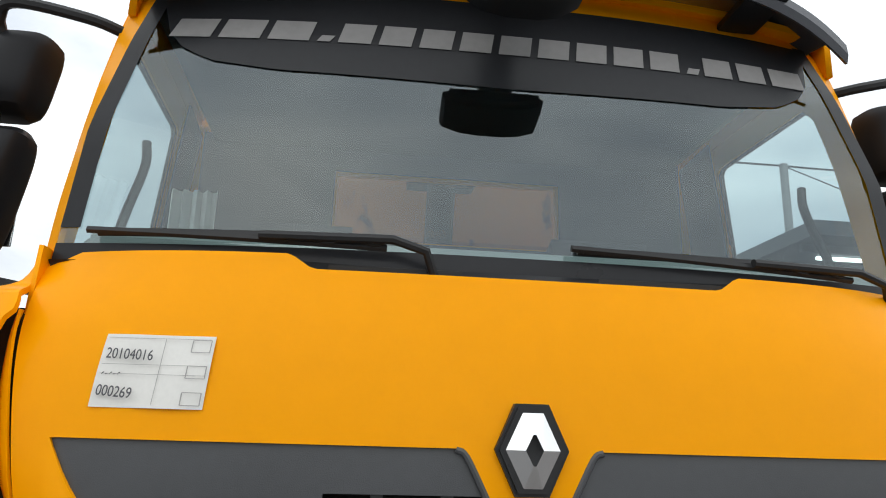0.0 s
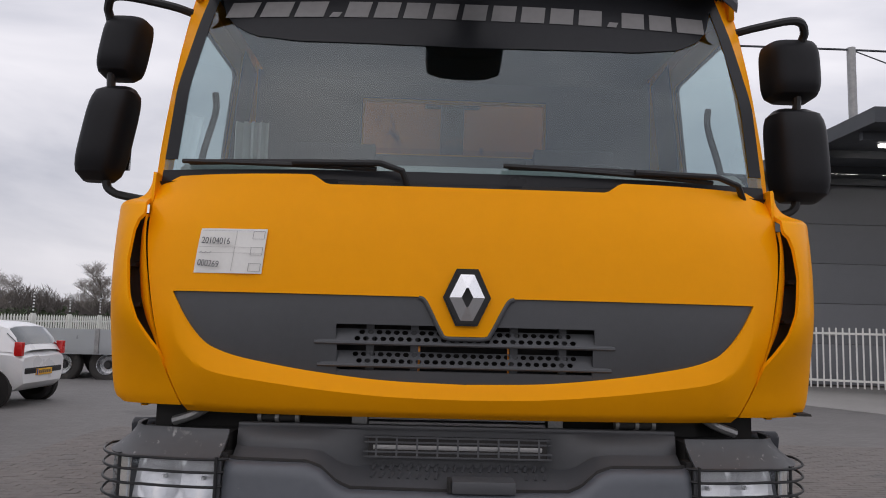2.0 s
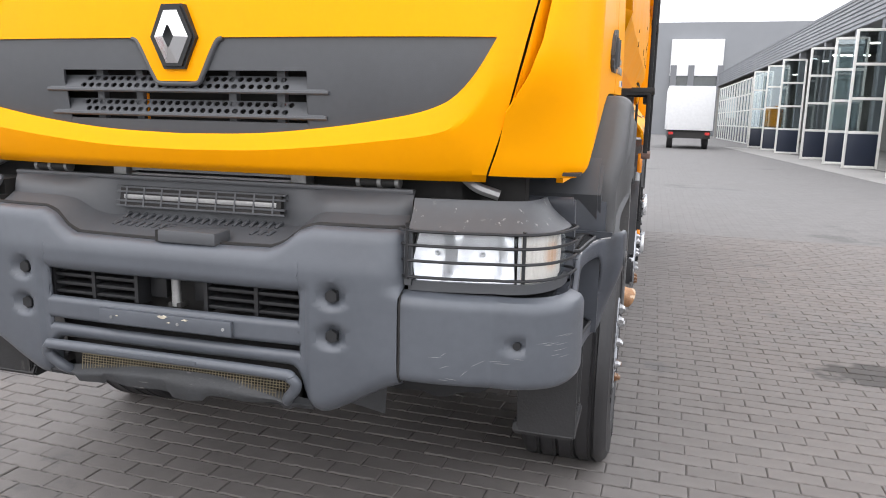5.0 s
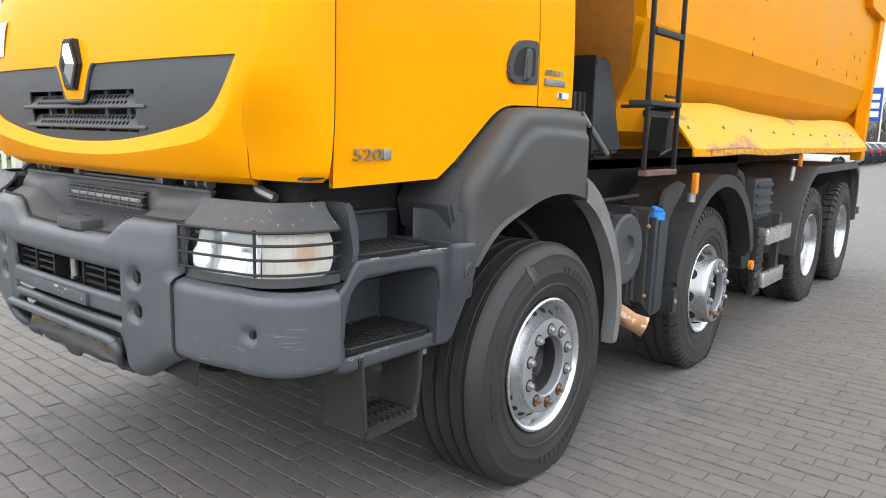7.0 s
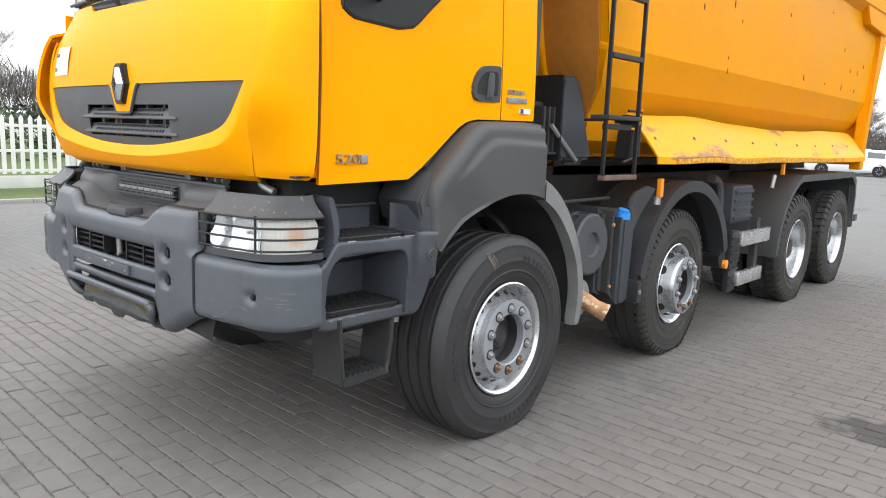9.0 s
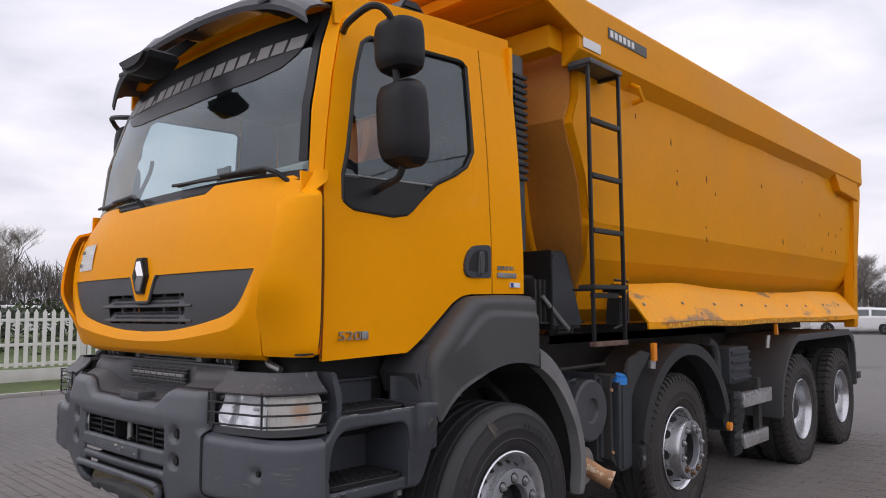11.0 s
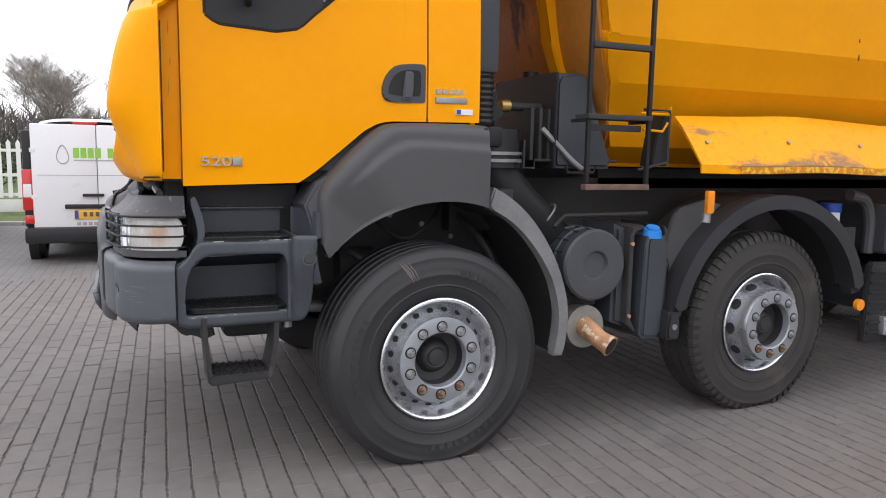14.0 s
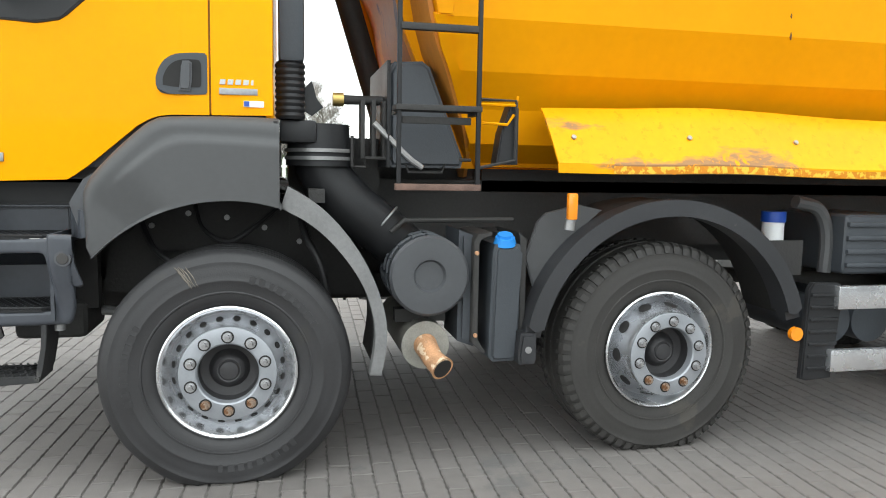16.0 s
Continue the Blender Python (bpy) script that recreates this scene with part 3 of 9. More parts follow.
def door_sheet(y, z, d=0.0):
    return Vector((side_x(y, z) + d, y, z))


ds = sorted(set(spread(0.556, 1.578, 40) + [0.6545, 0.6555, 1.4745, 1.4755]))
d_top = table((0.556, 2.02), (0.575, 2.2), (0.625, 2.5), (0.70, 2.785), (0.74, 2.825), (0.9, 2.845), (1.578, 2.865))
hole = lambda y: 0.655 <= y <= 1.475
for s in (1, -1):
    def f(y, z, d=0.0):
        p = door_sheet(y, z, d)
        return Vector((s * p.x, p.y, p.z))
    mid = lambda y: 0.5 * (door_low(y) + d_top(y))
    door = part("door", holed(ds, door_low, lambda y: win_low(y) if hole(y) else min(mid(y), 2.0), lambda y: win_high(y) if hole(y) else min(mid(y), 2.0), d_top, f, 14),
                M_cab, truck, "yellow cab door with black handle and window", solid=0.02, offset=-1)
    yy = spread(0.66, 1.47, 24)
    part("window", sheet(yy, spread(0, 1, 8), lambda y, k: f(y, win_low(y) + 0.008 + (win_high(y) - win_low(y) - 0.016) * k, -0.012)), M_side, door, "tinted side window").visible_shadow = False
    part("window_seal", tube([f(y, win_low(y), -0.002) for y in spread(0.656, 1.474, 30)] + [f(y, win_high(y), -0.002) for y in spread(1.474, 0.656, 30)] + [f(0.656, win_low(0.656), -0.002)], 0.011, 6), M_black, door)
    part("sill_panel", sheet(spread(0.657, 1.12, 14), spread(0, 1, 3), lambda y, k: f(y, win_low(y) + k * max(0.004, min(2.055 + 0.03 * (y - 0.66) - win_low(y), 0.16)), 0.004)), M_black, door, "black mirror base panel", solid=0.006, offset=1)
    part("sill_moulding", tube([f(y, 2.065 + 0.02 * (y - 0.66), 0.006) for y in spread(0.66, 1.17, 8)], 0.005, 6), M_steel, door)
    # handle: recessed dish and a vertical pull
    def rounded(pts):
        return [(p.x, p.y) for p in curve([(y, z, 0) for y, z in pts + pts[:1]], 4)[:-1]]
    dish = rounded([(1.376, 1.662), (1.372, 1.70), (1.392, 1.755), (1.432, 1.795), (1.50, 1.807), (1.560, 1.808), (1.571, 1.80), (1.572, 1.73), (1.571, 1.655), (1.560, 1.643), (1.48, 1.641), (1.40, 1.643)])
    hollow = rounded([(1.400, 1.675), (1.402, 1.71), (1.425, 1.752), (1.462, 1.776), (1.52, 1.781), (1.546, 1.772), (1.549, 1.72), (1.546, 1.678), (1.53, 1.670), (1.45, 1.669)])
    part("handle", prism(dish, "x", min(s * 1.144, s * 1.162), max(s * 1.144, s * 1.162), 0.007, 3), M_tank, door, "dark grey plastic door handle")
    part("handle_recess", prism(hollow, "x", min(s * 1.15, s * 1.1635), max(s * 1.15, s * 1.1635)), M_gap_shade, door)
    part("handle_pull", prism([(1.462, 1.655), (1.505, 1.655), (1.513, 1.70), (1.513, 1.768), (1.502, 1.776), (1.478, 1.774), (1.472, 1.75)], "x", min(s * 1.152, s * 1.177), max(s * 1.152, s * 1.177), 0.008, 3), M_panel, door)
    # fixed panel behind the door and the pillar in front of it
    qs = spread(1.586, 1.832, 6)
    part("rear_quarter", sheet(qs, spread(0, 1, 16), lambda y, k: f(y, door_low(y) + (roof_edge(y) - 0.09 - door_low(y)) * k)), M_cab, truck, "yellow fixed cab panel", solid=0.02, offset=-1)
    part("pillar", sheet(spread(0, 1, 16), spread(0, 1, 6), lambda k, t: Vector((s * (table((0, 1.049), (0.45, 1.026), (1, 0.959))(k) * (1 - t) + t * (side_x(0.6, 2.03 + 0.83 * k) - 0.004)),
         table((0, 0.505), (0.4, 0.535), (0.75, 0.615), (1, 0.70))(k) * (1 - t) + t * table((0, 0.552), (0.2, 0.568), (0.57, 0.618), (0.9, 0.69), (1, 0.73))(k), 2.03 + 0.83 * k))),
         M_cab, truck, "yellow windscreen pillar", solid=0.015, offset=-1)
    part("cab_flank", sheet(spread(0.46, 0.60, 4), spread(1.30, 2.06, 8), lambda y, z: Vector((s * (side_x(y, z) - 0.022), y, z))), M_cab, truck, solid=0.01, offset=-1)
    part("door_gap", tube([(s * (side_x(0.553, z) - 0.005), 0.553, z) for z in spread(1.285, 2.0, 10)], 0.0026, 5), M_seam, truck)
    part("deflector_gap", tube([(0.009 + s * (1.085 if z < 1.33 else corner_x(z) - 0.006), 0.46 if z < 1.33 else 0.481, z) for z in [1.318] + spread(1.335, 1.90, 14)], 0.003, 6), M_gap_shade, truck)
    part("door_gap", tube([(s * (side_x(1.582, z) - 0.004), 1.582, z) for z in spread(1.57, 2.86, 10)], 0.0028, 5), M_seam, truck)

# small scratches and chips in the paint beside the door
for y, z, ln in ((0.515, 1.86, 0.07), (0.520, 1.74, 0.05), (0.512, 1.62, 0.09)):
    part("paint_scratch", prism([(y - 0.003, z), (y + 0.002, z + ln * 0.4), (y + 0.001, z + ln), (y - 0.002, z + ln * 0.5)], "x", 1.05, side_x(y, z) - 0.0205), M_board, truck)
part("paint_chip", prism([(0.405, 1.303), (0.47, 1.307), (0.468, 1.312), (0.41, 1.310)], "x", 1.10, 1.146), M_gap_shade, truck)

# model number and small badges, on the left-hand door
def lettering(name, text, size, m, mat, parent, depth=0.002):
    c = bpy.data.curves.new(name, "FONT")
    c.body, c.size, c.extrude = text, size, depth
    tmp = bpy.data.objects.new(name, c)
    scene.collection.objects.link(tmp)
    me = bpy.data.meshes.new_from_object(tmp.evaluated_get(bpy.context.evaluated_depsgraph_get()))
    bpy.data.objects.remove(tmp)
    me.materials.append(mat)
    ob = new(name, me)
    ob.matrix_world = m
    ob.parent = parent
    return ob


lettering("model_number", "520", 0.074, Matrix.Translation((side_x(0.72, 1.36) + 0.004, 0.622, 1.356)) @ Euler((radians(90), 0, radians(86.6))).to_matrix().to_4x4() @ Matrix.Diagonal((1.12, 0.72, 1, 1)), M_numeral, truck, 0.004)
part("number_tab", blocks(((1.094, 0.7485, 1.356), (1.1125, 0.786, 1.392)), bevel=0.004), M_steel, truck)
for i in range(5):
    part("badge_letter", prism([(1.620 + 0.031 * i, 1.686), (1.642 + 0.031 * i, 1.686), (1.645 + 0.031 * i, 1.707), (1.623 + 0.031 * i, 1.707)], "x", 1.150, 1.1705), M_numeral, truck)
part("badge_bar", blocks(((1.150, 1.618, 1.645), (1.174, 1.772, 1.672)), bevel=0.003), M_steel, truck, "silver badge bar")
part("sticker", blocks(((1.150, 1.715, 1.597), (1.177, 1.797, 1.622))), M_white, truck, "small white and blue sticker")
part("sticker_square", blocks(((1.151, 1.717, 1.599), (1.179, 1.738, 1.620))), M_bluepaint, truck)

# ---- windscreen, roof ----
ws_x = table((0, 1.046), (0.45, 1.022), (1, 0.955))
ws_edge = table((0, 0.50), (0.4, 0.53), (0.75, 0.61), (1, 0.695))
ws_mid = table((0, 0.395), (0.5, 0.48), (1, 0.60))


def pane(u, k, d=0.0):
    return Vector((u * ws_x(k), ws_mid(k) + (ws_edge(k) - ws_mid(k)) * abs(u) ** 2.4 - d, 2.03 + 0.83 * k))


us = spread(-1, 1, 32)
screen = part("windscreen", sheet(us, spread(0.03, 0.98, 14), pane), M_screen, truck, "curved windscreen with a dark sun strip")
screen.visible_shadow = False
part("screen_border", sheet(us, spread(-0.02, 0.055, 3), lambda u, k: pane(u, k, 0.003)), M_strip, screen)
for s in (1, -1):
    part("screen_border", sheet([s * v for v in spread(0.955, 1.0, 2)], spread(0.10, 1.0, 12), lambda u, k: pane(u, k, 0.003)), M_strip, screen)
strip_low = table((0, 0.628), (0.6, 0.645), (0.78, 0.675), (0.87, 0.735), (0.93, 0.82), (0.955, 0.91))
su = spread(-0.955, 0.955, 40)
part("sun_strip", sheet(su, spread(0, 1, 5), lambda u, j: pane(u, strip_low(abs(u)) + (0.99 - strip_low(abs(u))) * j, 0.004)), M_strip, screen, "dark sun strip film")
# plain slanted bars where the strip is lettered
bm = bmesh.new()
widths = [1.25, 1.25, 1.25, 0.4, 1, 1, 1, 1, 1, 1, 1, 1, 1, 0.4, 1, 1, 1.25]
total = sum(widths) + 0.24 * 16
u0 = -0.905
for w in widths:
    a, b = u0, u0 + w / total * 1.80
    hgt = 0.026 if w < 0.5 else 0.082
    lo = 0.768
    q = [pane(a, lo, 0.007), pane(b, lo, 0.007), pane(b + 0.012, lo + hgt, 0.007), pane(a + 0.012, lo + hgt, 0.007)]
    bm = bmesh.new()
    bm.faces.new([bm.verts.new(p) for p in q])
    part("strip_mark", bm, M_print, screen)
    u0 = b + 0.24 / total * 1.80

def roof(y, t):
    """t from -1 to 1 across the cab."""
    half = side_x(y, 2.86) - 0.004
    e = roof_edge(y)
    a = abs(t)
    z = e + 0.085 * (1 - a ** 2.5) ** 0.5 if a < 1 else e
    z = e - 0.10 if a > 0.999 else z
    return Vector((math.copysign(half * min(a / 0.985, 1.0), t), y + (0.05 * (1 - a * a) * -1 if y < 0.75 else 0), z))


rt = [-1, -0.985] + spread(-0.97, 0.97, 20) + [0.985, 1]
part("roof", sheet(spread(0.66, 1.83, 14), rt, roof), M_cab, truck, "yellow cab roof", solid=0.02, offset=-1)
part("header", sheet(spread(-1, 1, 20), spread(0, 1, 4), lambda u, k: Vector((u * (0.985 - 0.02 * k), 0.60 + 0.10 * abs(u) ** 2.4 + 0.05 * k, 2.845 + 0.12 * k))), M_cab, truck, solid=0.01, offset=-1)
part("cab_back", holed(sorted(set(spread(-1.12, 1.12, 16) + [-0.481, -0.479, 0.479, 0.481])), lambda x: 1.3, lambda x: 2.47 if abs(x) < 0.48 else 2.6, lambda x: 2.755 if abs(x) < 0.48 else 2.6, lambda x: 2.93, lambda x, z: Vector((x, 1.835, z)), 6), M_cab, truck, "yellow rear cab wall with a small window", solid=0.03, offset=-1)
part("rear_window", sheet([-0.48, 0.48], [2.47, 2.755], lambda x, z: Vector((x, 1.84, z))), M_lens, truck).visible_shadow = False
part("cab_floor", blocks(((-1.05, 0.45, 1.29), (1.05, 1.82, 1.34))), M_chassis, truck)
part("bulkhead", sheet(spread(-1.03, 1.03, 8), spread(1.29, 2.02, 3), lambda x, z: Vector((x, 0.50, z))), M_gap_shade, truck, solid=0.01)
part("rear_lining", holed(sorted(set(spread(-1.05, 1.05, 14) + [-0.491, -0.489, 0.489, 0.491])), lambda x: 1.3, lambda x: 2.46 if abs(x) < 0.49 else 2.6, lambda x: 2.765 if abs(x) < 0.49 else 2.6, lambda x: 2.90, lambda x, z: Vector((x, 1.795, z)), 4), M_trim, truck, solid=0.01, offset=-1)
for s in (1, -1):
    part("door_lining", sheet(spread(0.60, 1.56, 24), spread(0, 1, 4), lambda y, k: Vector((s * (side_x(y, 1.6) - 0.045), y, 1.34 + (min(2.3, win_low(max(0.656, min(y, 1.474)))) - 1.36) * k))), M_seat, truck, solid=0.008)
    part("pillar_lining", sheet(spread(1.48, 1.80, 3), spread(1.4, 2.88, 6), lambda y, z: Vector((s * (side_x(y, z) - 0.035), y, z))), M_seat, truck, solid=0.008)
part("headliner", blocks(((-1.0, 0.72, 2.86), (1.0, 1.80, 2.88))), M_trim, truck)

# interior
part("dashboard", prism([(0.525, 1.9), (0.525, 2.105), (0.58, 2.135), (0.80, 2.12), (0.95, 2.0), (0.95, 1.75), (0.6, 1.7)], "x", -1.0, 1.0, 0.02), M_dash, truck, "grey plastic dashboard")
for x in (-0.6, 0.6):
    seat = part("seat", blocks(((x - 0.25, 1.0, 1.62), (x + 0.25, 1.48, 1.76)), bevel=0.05), M_seat, truck, "dark cloth cab seat")
    part("seat_back", prism([(1.42, 1.7), (1.60, 1.75), (1.70, 2.42), (1.58, 2.46)], "x", x - 0.24, x + 0.24, 0.04), M_seat, seat)
    part("seat_pedestal", blocks(((x - 0.18, 1.08, 1.33), (x + 0.18, 1.42, 1.64))), M_gap_shade, seat)
ring = [Vector((0.6 + 0.23 * math.cos(a), 0.92 + 0.10 * math.sin(a), 2.05 + 0.20 * math.sin(a))) for a in spread(0, 2 * math.pi, 28)]
wheel_ring = part("steering_wheel", tube(ring, 0.016, 8), M_black, truck, "black steering wheel")
part("column", rod((0.6, 0.80, 1.80), (0.6, 0.92, 2.05), 0.03), M_black, wheel_ring)
part("spoke", blocks(((0.40, 0.905, 2.03), (0.80, 0.935, 2.07)), bevel=0.01), M_black, wheel_ring)
for s in (1, -1):
    part("grab_rail", tube(curve([(s * 0.98, 0.66, 2.06), (s * 0.97, 0.70, 2.2), (s * 0.955, 0.76, 2.36), (s * 0.965, 0.78, 2.44)], 5), 0.013, 8), M_black, truck)
    part("sun_blind", blocks(((s * 0.42 - 0.3, 0.76, 2.74), (s * 0.42 + 0.3, 0.78, 2.84)), bevel=0.008), M_seat, truck)
part("curtain", sheet(spread(-1.02, -0.86, 14), spread(2.08, 2.47, 6), lambda x, z: Vector((x, 1.28 + 0.02 * math.sin(x * 170), z))), M_paper, truck, "pale crumpled cloth behind the window")

# ---- sun visor ----
def visor(u, k):
    a = abs(u)
    sec = [(0.003, 0.042 - 0.047 * a ** 5), (-0.009, 0.062 - 0.032 * a ** 5), (-0.004, 0.088 - 0.013 * a ** 5), (0.03, 0.115), (0.10, 0.15), (0.20, 0.17), (0.33, 0.18)]
    i = min(int(k * 6), 5)
    t = k * 6 - i
    dy, dz = (sec[i][j] * (1 - t) + sec[i + 1][j] * t for j in (0, 1))
    shrink = 1 - 0.30 * a ** 6
    dent = (0.022 * math.exp(-((u + 0.31) / 0.09) ** 2) - 0.024 * math.exp(-((u + 0.165) / 0.05) ** 2) - 0.016 * math.exp(-((u + 0.46) / 0.05) ** 2) - 0.022 * math.exp(-((u - 0.44) / 0.06) ** 2)) * ease((k - 0.3) / 0.25)
    return Vector((u * 0.99 - 0.01, 0.425 + 0.11 * a ** 2.2 + dy * shrink, 2.852 - 0.03 * a ** 2 - 0.085 * a ** 7 + dz * shrink + dent))


vis = part("sun_visor", sheet(spread(-1, 1, 84), spread(0, 1, 18), visor), M_visor, truck, "dented dark grey sun visor", solid=0.012, offset=-1)
for x in (-0.72, 0.72):
    part("visor_bracket", blocks(((x - 0.06, 0.47, 2.875), (x + 0.06, 0.66, 2.90)), bevel=0.008), M_black, vis)
part("washer_mirror", prism([(-0.160, 2.745), (-0.150, 2.715), (-0.10, 2.683), (-0.04, 2.672), (0.04, 2.672), (0.09, 2.683), (0.14, 2.715), (0.15, 2.745), (0.14, 2.758), (-0.15, 2.758)], "y", 0.205, 0.39, 0.02, 3), M_case, vis, "black front kerb mirror")
part("mirror_bracket", prism([(0.30, 2.745), (0.47, 2.89), (0.53, 2.89), (0.39, 2.745)], "x", -0.05, 0.05, 0.006), M_black, vis)
for x in (0.0, 0.06):
    part("visor_bolt", rod((x - 0.03, 0.56, 2.985), (x - 0.03, 0.53, 3.03), 0.014), M_black, vis)
part("aerial", rod((-0.05, 0.95, 3.02), (-0.06, 1.0, 3.75), 0.003, 6), M_black, truck, "thin whip aerial")
part("roof_lamp", prism([(1.05, 2.95), (1.08, 3.0), (1.16, 3.005), (1.22, 2.96)], "x", 0.93, 1.05, 0.01), M_black, truck)

# ---- wipers and cowl ----
for sx, x0, x1 in ((1, -0.99, -0.19), (1, 0.12, 0.98)):
    wiper = part("wiper", tube([pane(x / 1.07, 0.055 + 0.03 * (1 - i / 10), 0.03) for i, x in enumerate(spread(x0, x1 - 0.12, 10))], 0.009, 6), M_black, truck, "black wiper arm and blade")
    part("blade", tube([pane(x / 1.07, 0.085, 0.012) for x in spread(x0 + 0.02, x1 - 0.22, 10)], 0.011, 6), M_black, wiper)
    part("arm", tube([pane(x1 / 1.07 - 0.38, 0.075, 0.045), pane(x1 / 1.07 - 0.10, 0.075, 0.05), pane(x1 / 1.07 - 0.03, 0.045, 0.05), Vector((x1, skin(x1, 2.0) + 0.04, 2.005))], 0.011, 8), M_black, wiper)
    part("wiper_hose", tube([pane(x / 1.07, 0.07 + 0.012 * math.sin(x * 60), 0.04) for x in spread(x1 - 0.35, x1 - 0.1, 14)], 0.004, 5), M_gap_shade, wiper)
cowl = part("cowl", sheet(spread(-0.60, 0.62, 24), spread(0, 1, 3), lambda x, k: Vector((x, skin(x, 2.0) + 0.006 + 0.06 * k, 1.99 + 0.055 * k))), M_black, truck, "black plastic cowl below the screen", solid=0.01)
part("scuttle", sheet(spread(-1.05, 1.05, 30), spread(0, 1, 3), lambda x, k: Vector((x, (skin(x, 2.03) + 0.012) * (1 - k) + k * (pane(x / 1.07, 0.0).y - 0.004), 2.015 + 0.02 * k))), M_strip, cowl)
for x in (-0.28, 0.33):
    part("cowl_pocket", blocks(((x - 0.15, 0.385, 2.008), (x + 0.15, 0.44, 2.036)), bevel=0.008), M_gap_shade, cowl)

# ---- side mirrors ----
for s in (1, -1):
    def m(x, y, z):
        return Vector((s * (x + (0.05 if s < 0 and x > 1.15 else 0.0)), y, z))
    arm = part("mirror_arm", tube(curve([m(1.03, 0.70, 2.72), m(1.12, 0.66, 2.735), m(1.26, 0.66, 2.765), m(1.315, 0.70, 2.74), m(1.315, 0.74, 2.66), m(1.31, 0.78, 2.3), m(1.315, 0.79, 2.1), m(1.29, 0.795, 2.045), m(1.21, 0.80, 2.025), m(1.105, 0.82, 2.005)], 6), 0.016, 8), M_black, truck, "black tubular mirror arm with two mirror heads")
    for za, zb, w0, w1 in ((2.49, 2.735, 1.195, 1.41), (2.085, 2.455, 1.21, 1.435)):
        def head(a, k):
            z = za + (zb - za) * k
            bulge = (1 - abs(2 * k - 1) ** 4) ** 0.5
            xm, hw = 0.5 * (w0 + w1) + 0.012 * (k - 0.5), (0.38 if s < 0 else 0.49) * (w1 - w0) * (0.62 + 0.38 * bulge)
            c, sn = math.cos(a), math.sin(a)
            ex = math.copysign(abs(c) ** 0.5, c) * hw
            ey = math.copysign(abs(sn) ** 0.7, sn) * (0.125 if sn < 0 else 0.035) * (0.45 + 0.55 * bulge)
            return m(xm + ex + (0.20 if s < 0 else 0.09) * (0.5 * (za + zb) - z) - (0.022 if s < 0 and za > 2.4 else 0.0), 0.825 + ey, z)
        bm = sheet(spread(0, 2 * math.pi, 28), spread(0.0, 1.0, 14), head)
        bmesh.ops.holes_fill(bm, edges=bm.edges)
        hd = part("mirror_head", bm, M_case, arm, "dark grey plastic mirror head")
        part("mirror_glass", blocks(((s * ((w0 + w1) / 2 + (0.05 if s < 0 else 0)) - 0.070, 0.850, za + 0.055), (s * ((w0 + w1) / 2 + (0.05 if s < 0 else 0)) + 0.070, 0.8575, zb - 0.055)), bevel=0.004), M_chrome, hd)

# paper sheet taped on the bonnet
def on_hood(x, z, d):
    return Vector((x, skin(x, z) - d, z))
def paper(u, v, d=0.004):
    x = (1 - v) * ((1 - u) * -0.852 + u * -0.635) + v * ((1 - u) * -0.862 + u * -0.645)
    z = 1.858 - 0.144 * v
    return on_hood(x, z, d + 0.003 * math.sin(7 * u + 3 * v))
note = part("paper_note", sheet(spread(0, 1, 8), spread(0, 1, 6), paper), M_paper, truck, "white paper form with handwritten marks", solid=0.001)
def paper_line(a, b, wid, mat):
    bm = bmesh.new()
    (u0, v0), (u1, v1) = a, b
    d = Vector((u1 - u0, v1 - v0)).normalized() * wid
    q = [(u0 - d.y, v0 + d.x), (u1 - d.y, v1 + d.x), (u1 + d.y, v1 - d.x), (u0 + d.y, v0 - d.x)]
    bm.faces.new([bm.verts.new(paper(*p, 0.0085)) for p in q])
    part("pen_mark", bm, mat, note)
for word, u, v, tilt in (("20104016", 0.05, 0.34, 4.0), ("000269", 0.04, 0.84, 1.5)):
    p = paper(u, v, 0.011)
    lettering("handwriting", word, 0.026, Matrix.Translation(p) @ Euler((radians(83), radians(-tilt), radians(-1.5))).to_matrix().to_4x4() @ Matrix(((0.92, 0.32, 0, 0), (0.03, 1.1, 0, 0), (0, 0, 1, 0), (0, 0, 0, 1))), M_ink, note, 0.0003)
for k in range(5):
    paper_line((0.05 + 0.035 * k, 0.56), (0.07 + 0.035 * k, 0.53 + 0.02 * (k % 2)), 0.006, M_ink)
for v in (0.05, 0.42, 0.55):
    paper_line((0.03, v), (0.97, v), 0.003, M_letter)
paper_line((0.55, 0.05), (0.55, 0.95), 0.003, M_letter)
for v in (0.06, 0.42, 0.78):
    for a, b in (((0.80, v), (0.97, v)), ((0.80, v + 0.17), (0.97, v + 0.17)), ((0.80, v), (0.80, v + 0.17)), ((0.97, v), (0.97, v + 0.17))):
        paper_line(a, b, 0.005, M_letter)

# ---- bumper ----
b_top = table((0, 1.068), (0.33, 1.072), (0.37, 1.088), (0.42, 1.128), (0.46, 1.142), (0.72, 1.142))
b_low = smooth_table((0, 0.752), (0.385, 0.752), (0.415, 0.742), (0.435, 0.70), (0.448, 0.645), (0.468, 0.618), (0.49, 0.612), (0.55, 0.640), (0.66, 0.70), (0.72, 0.722))


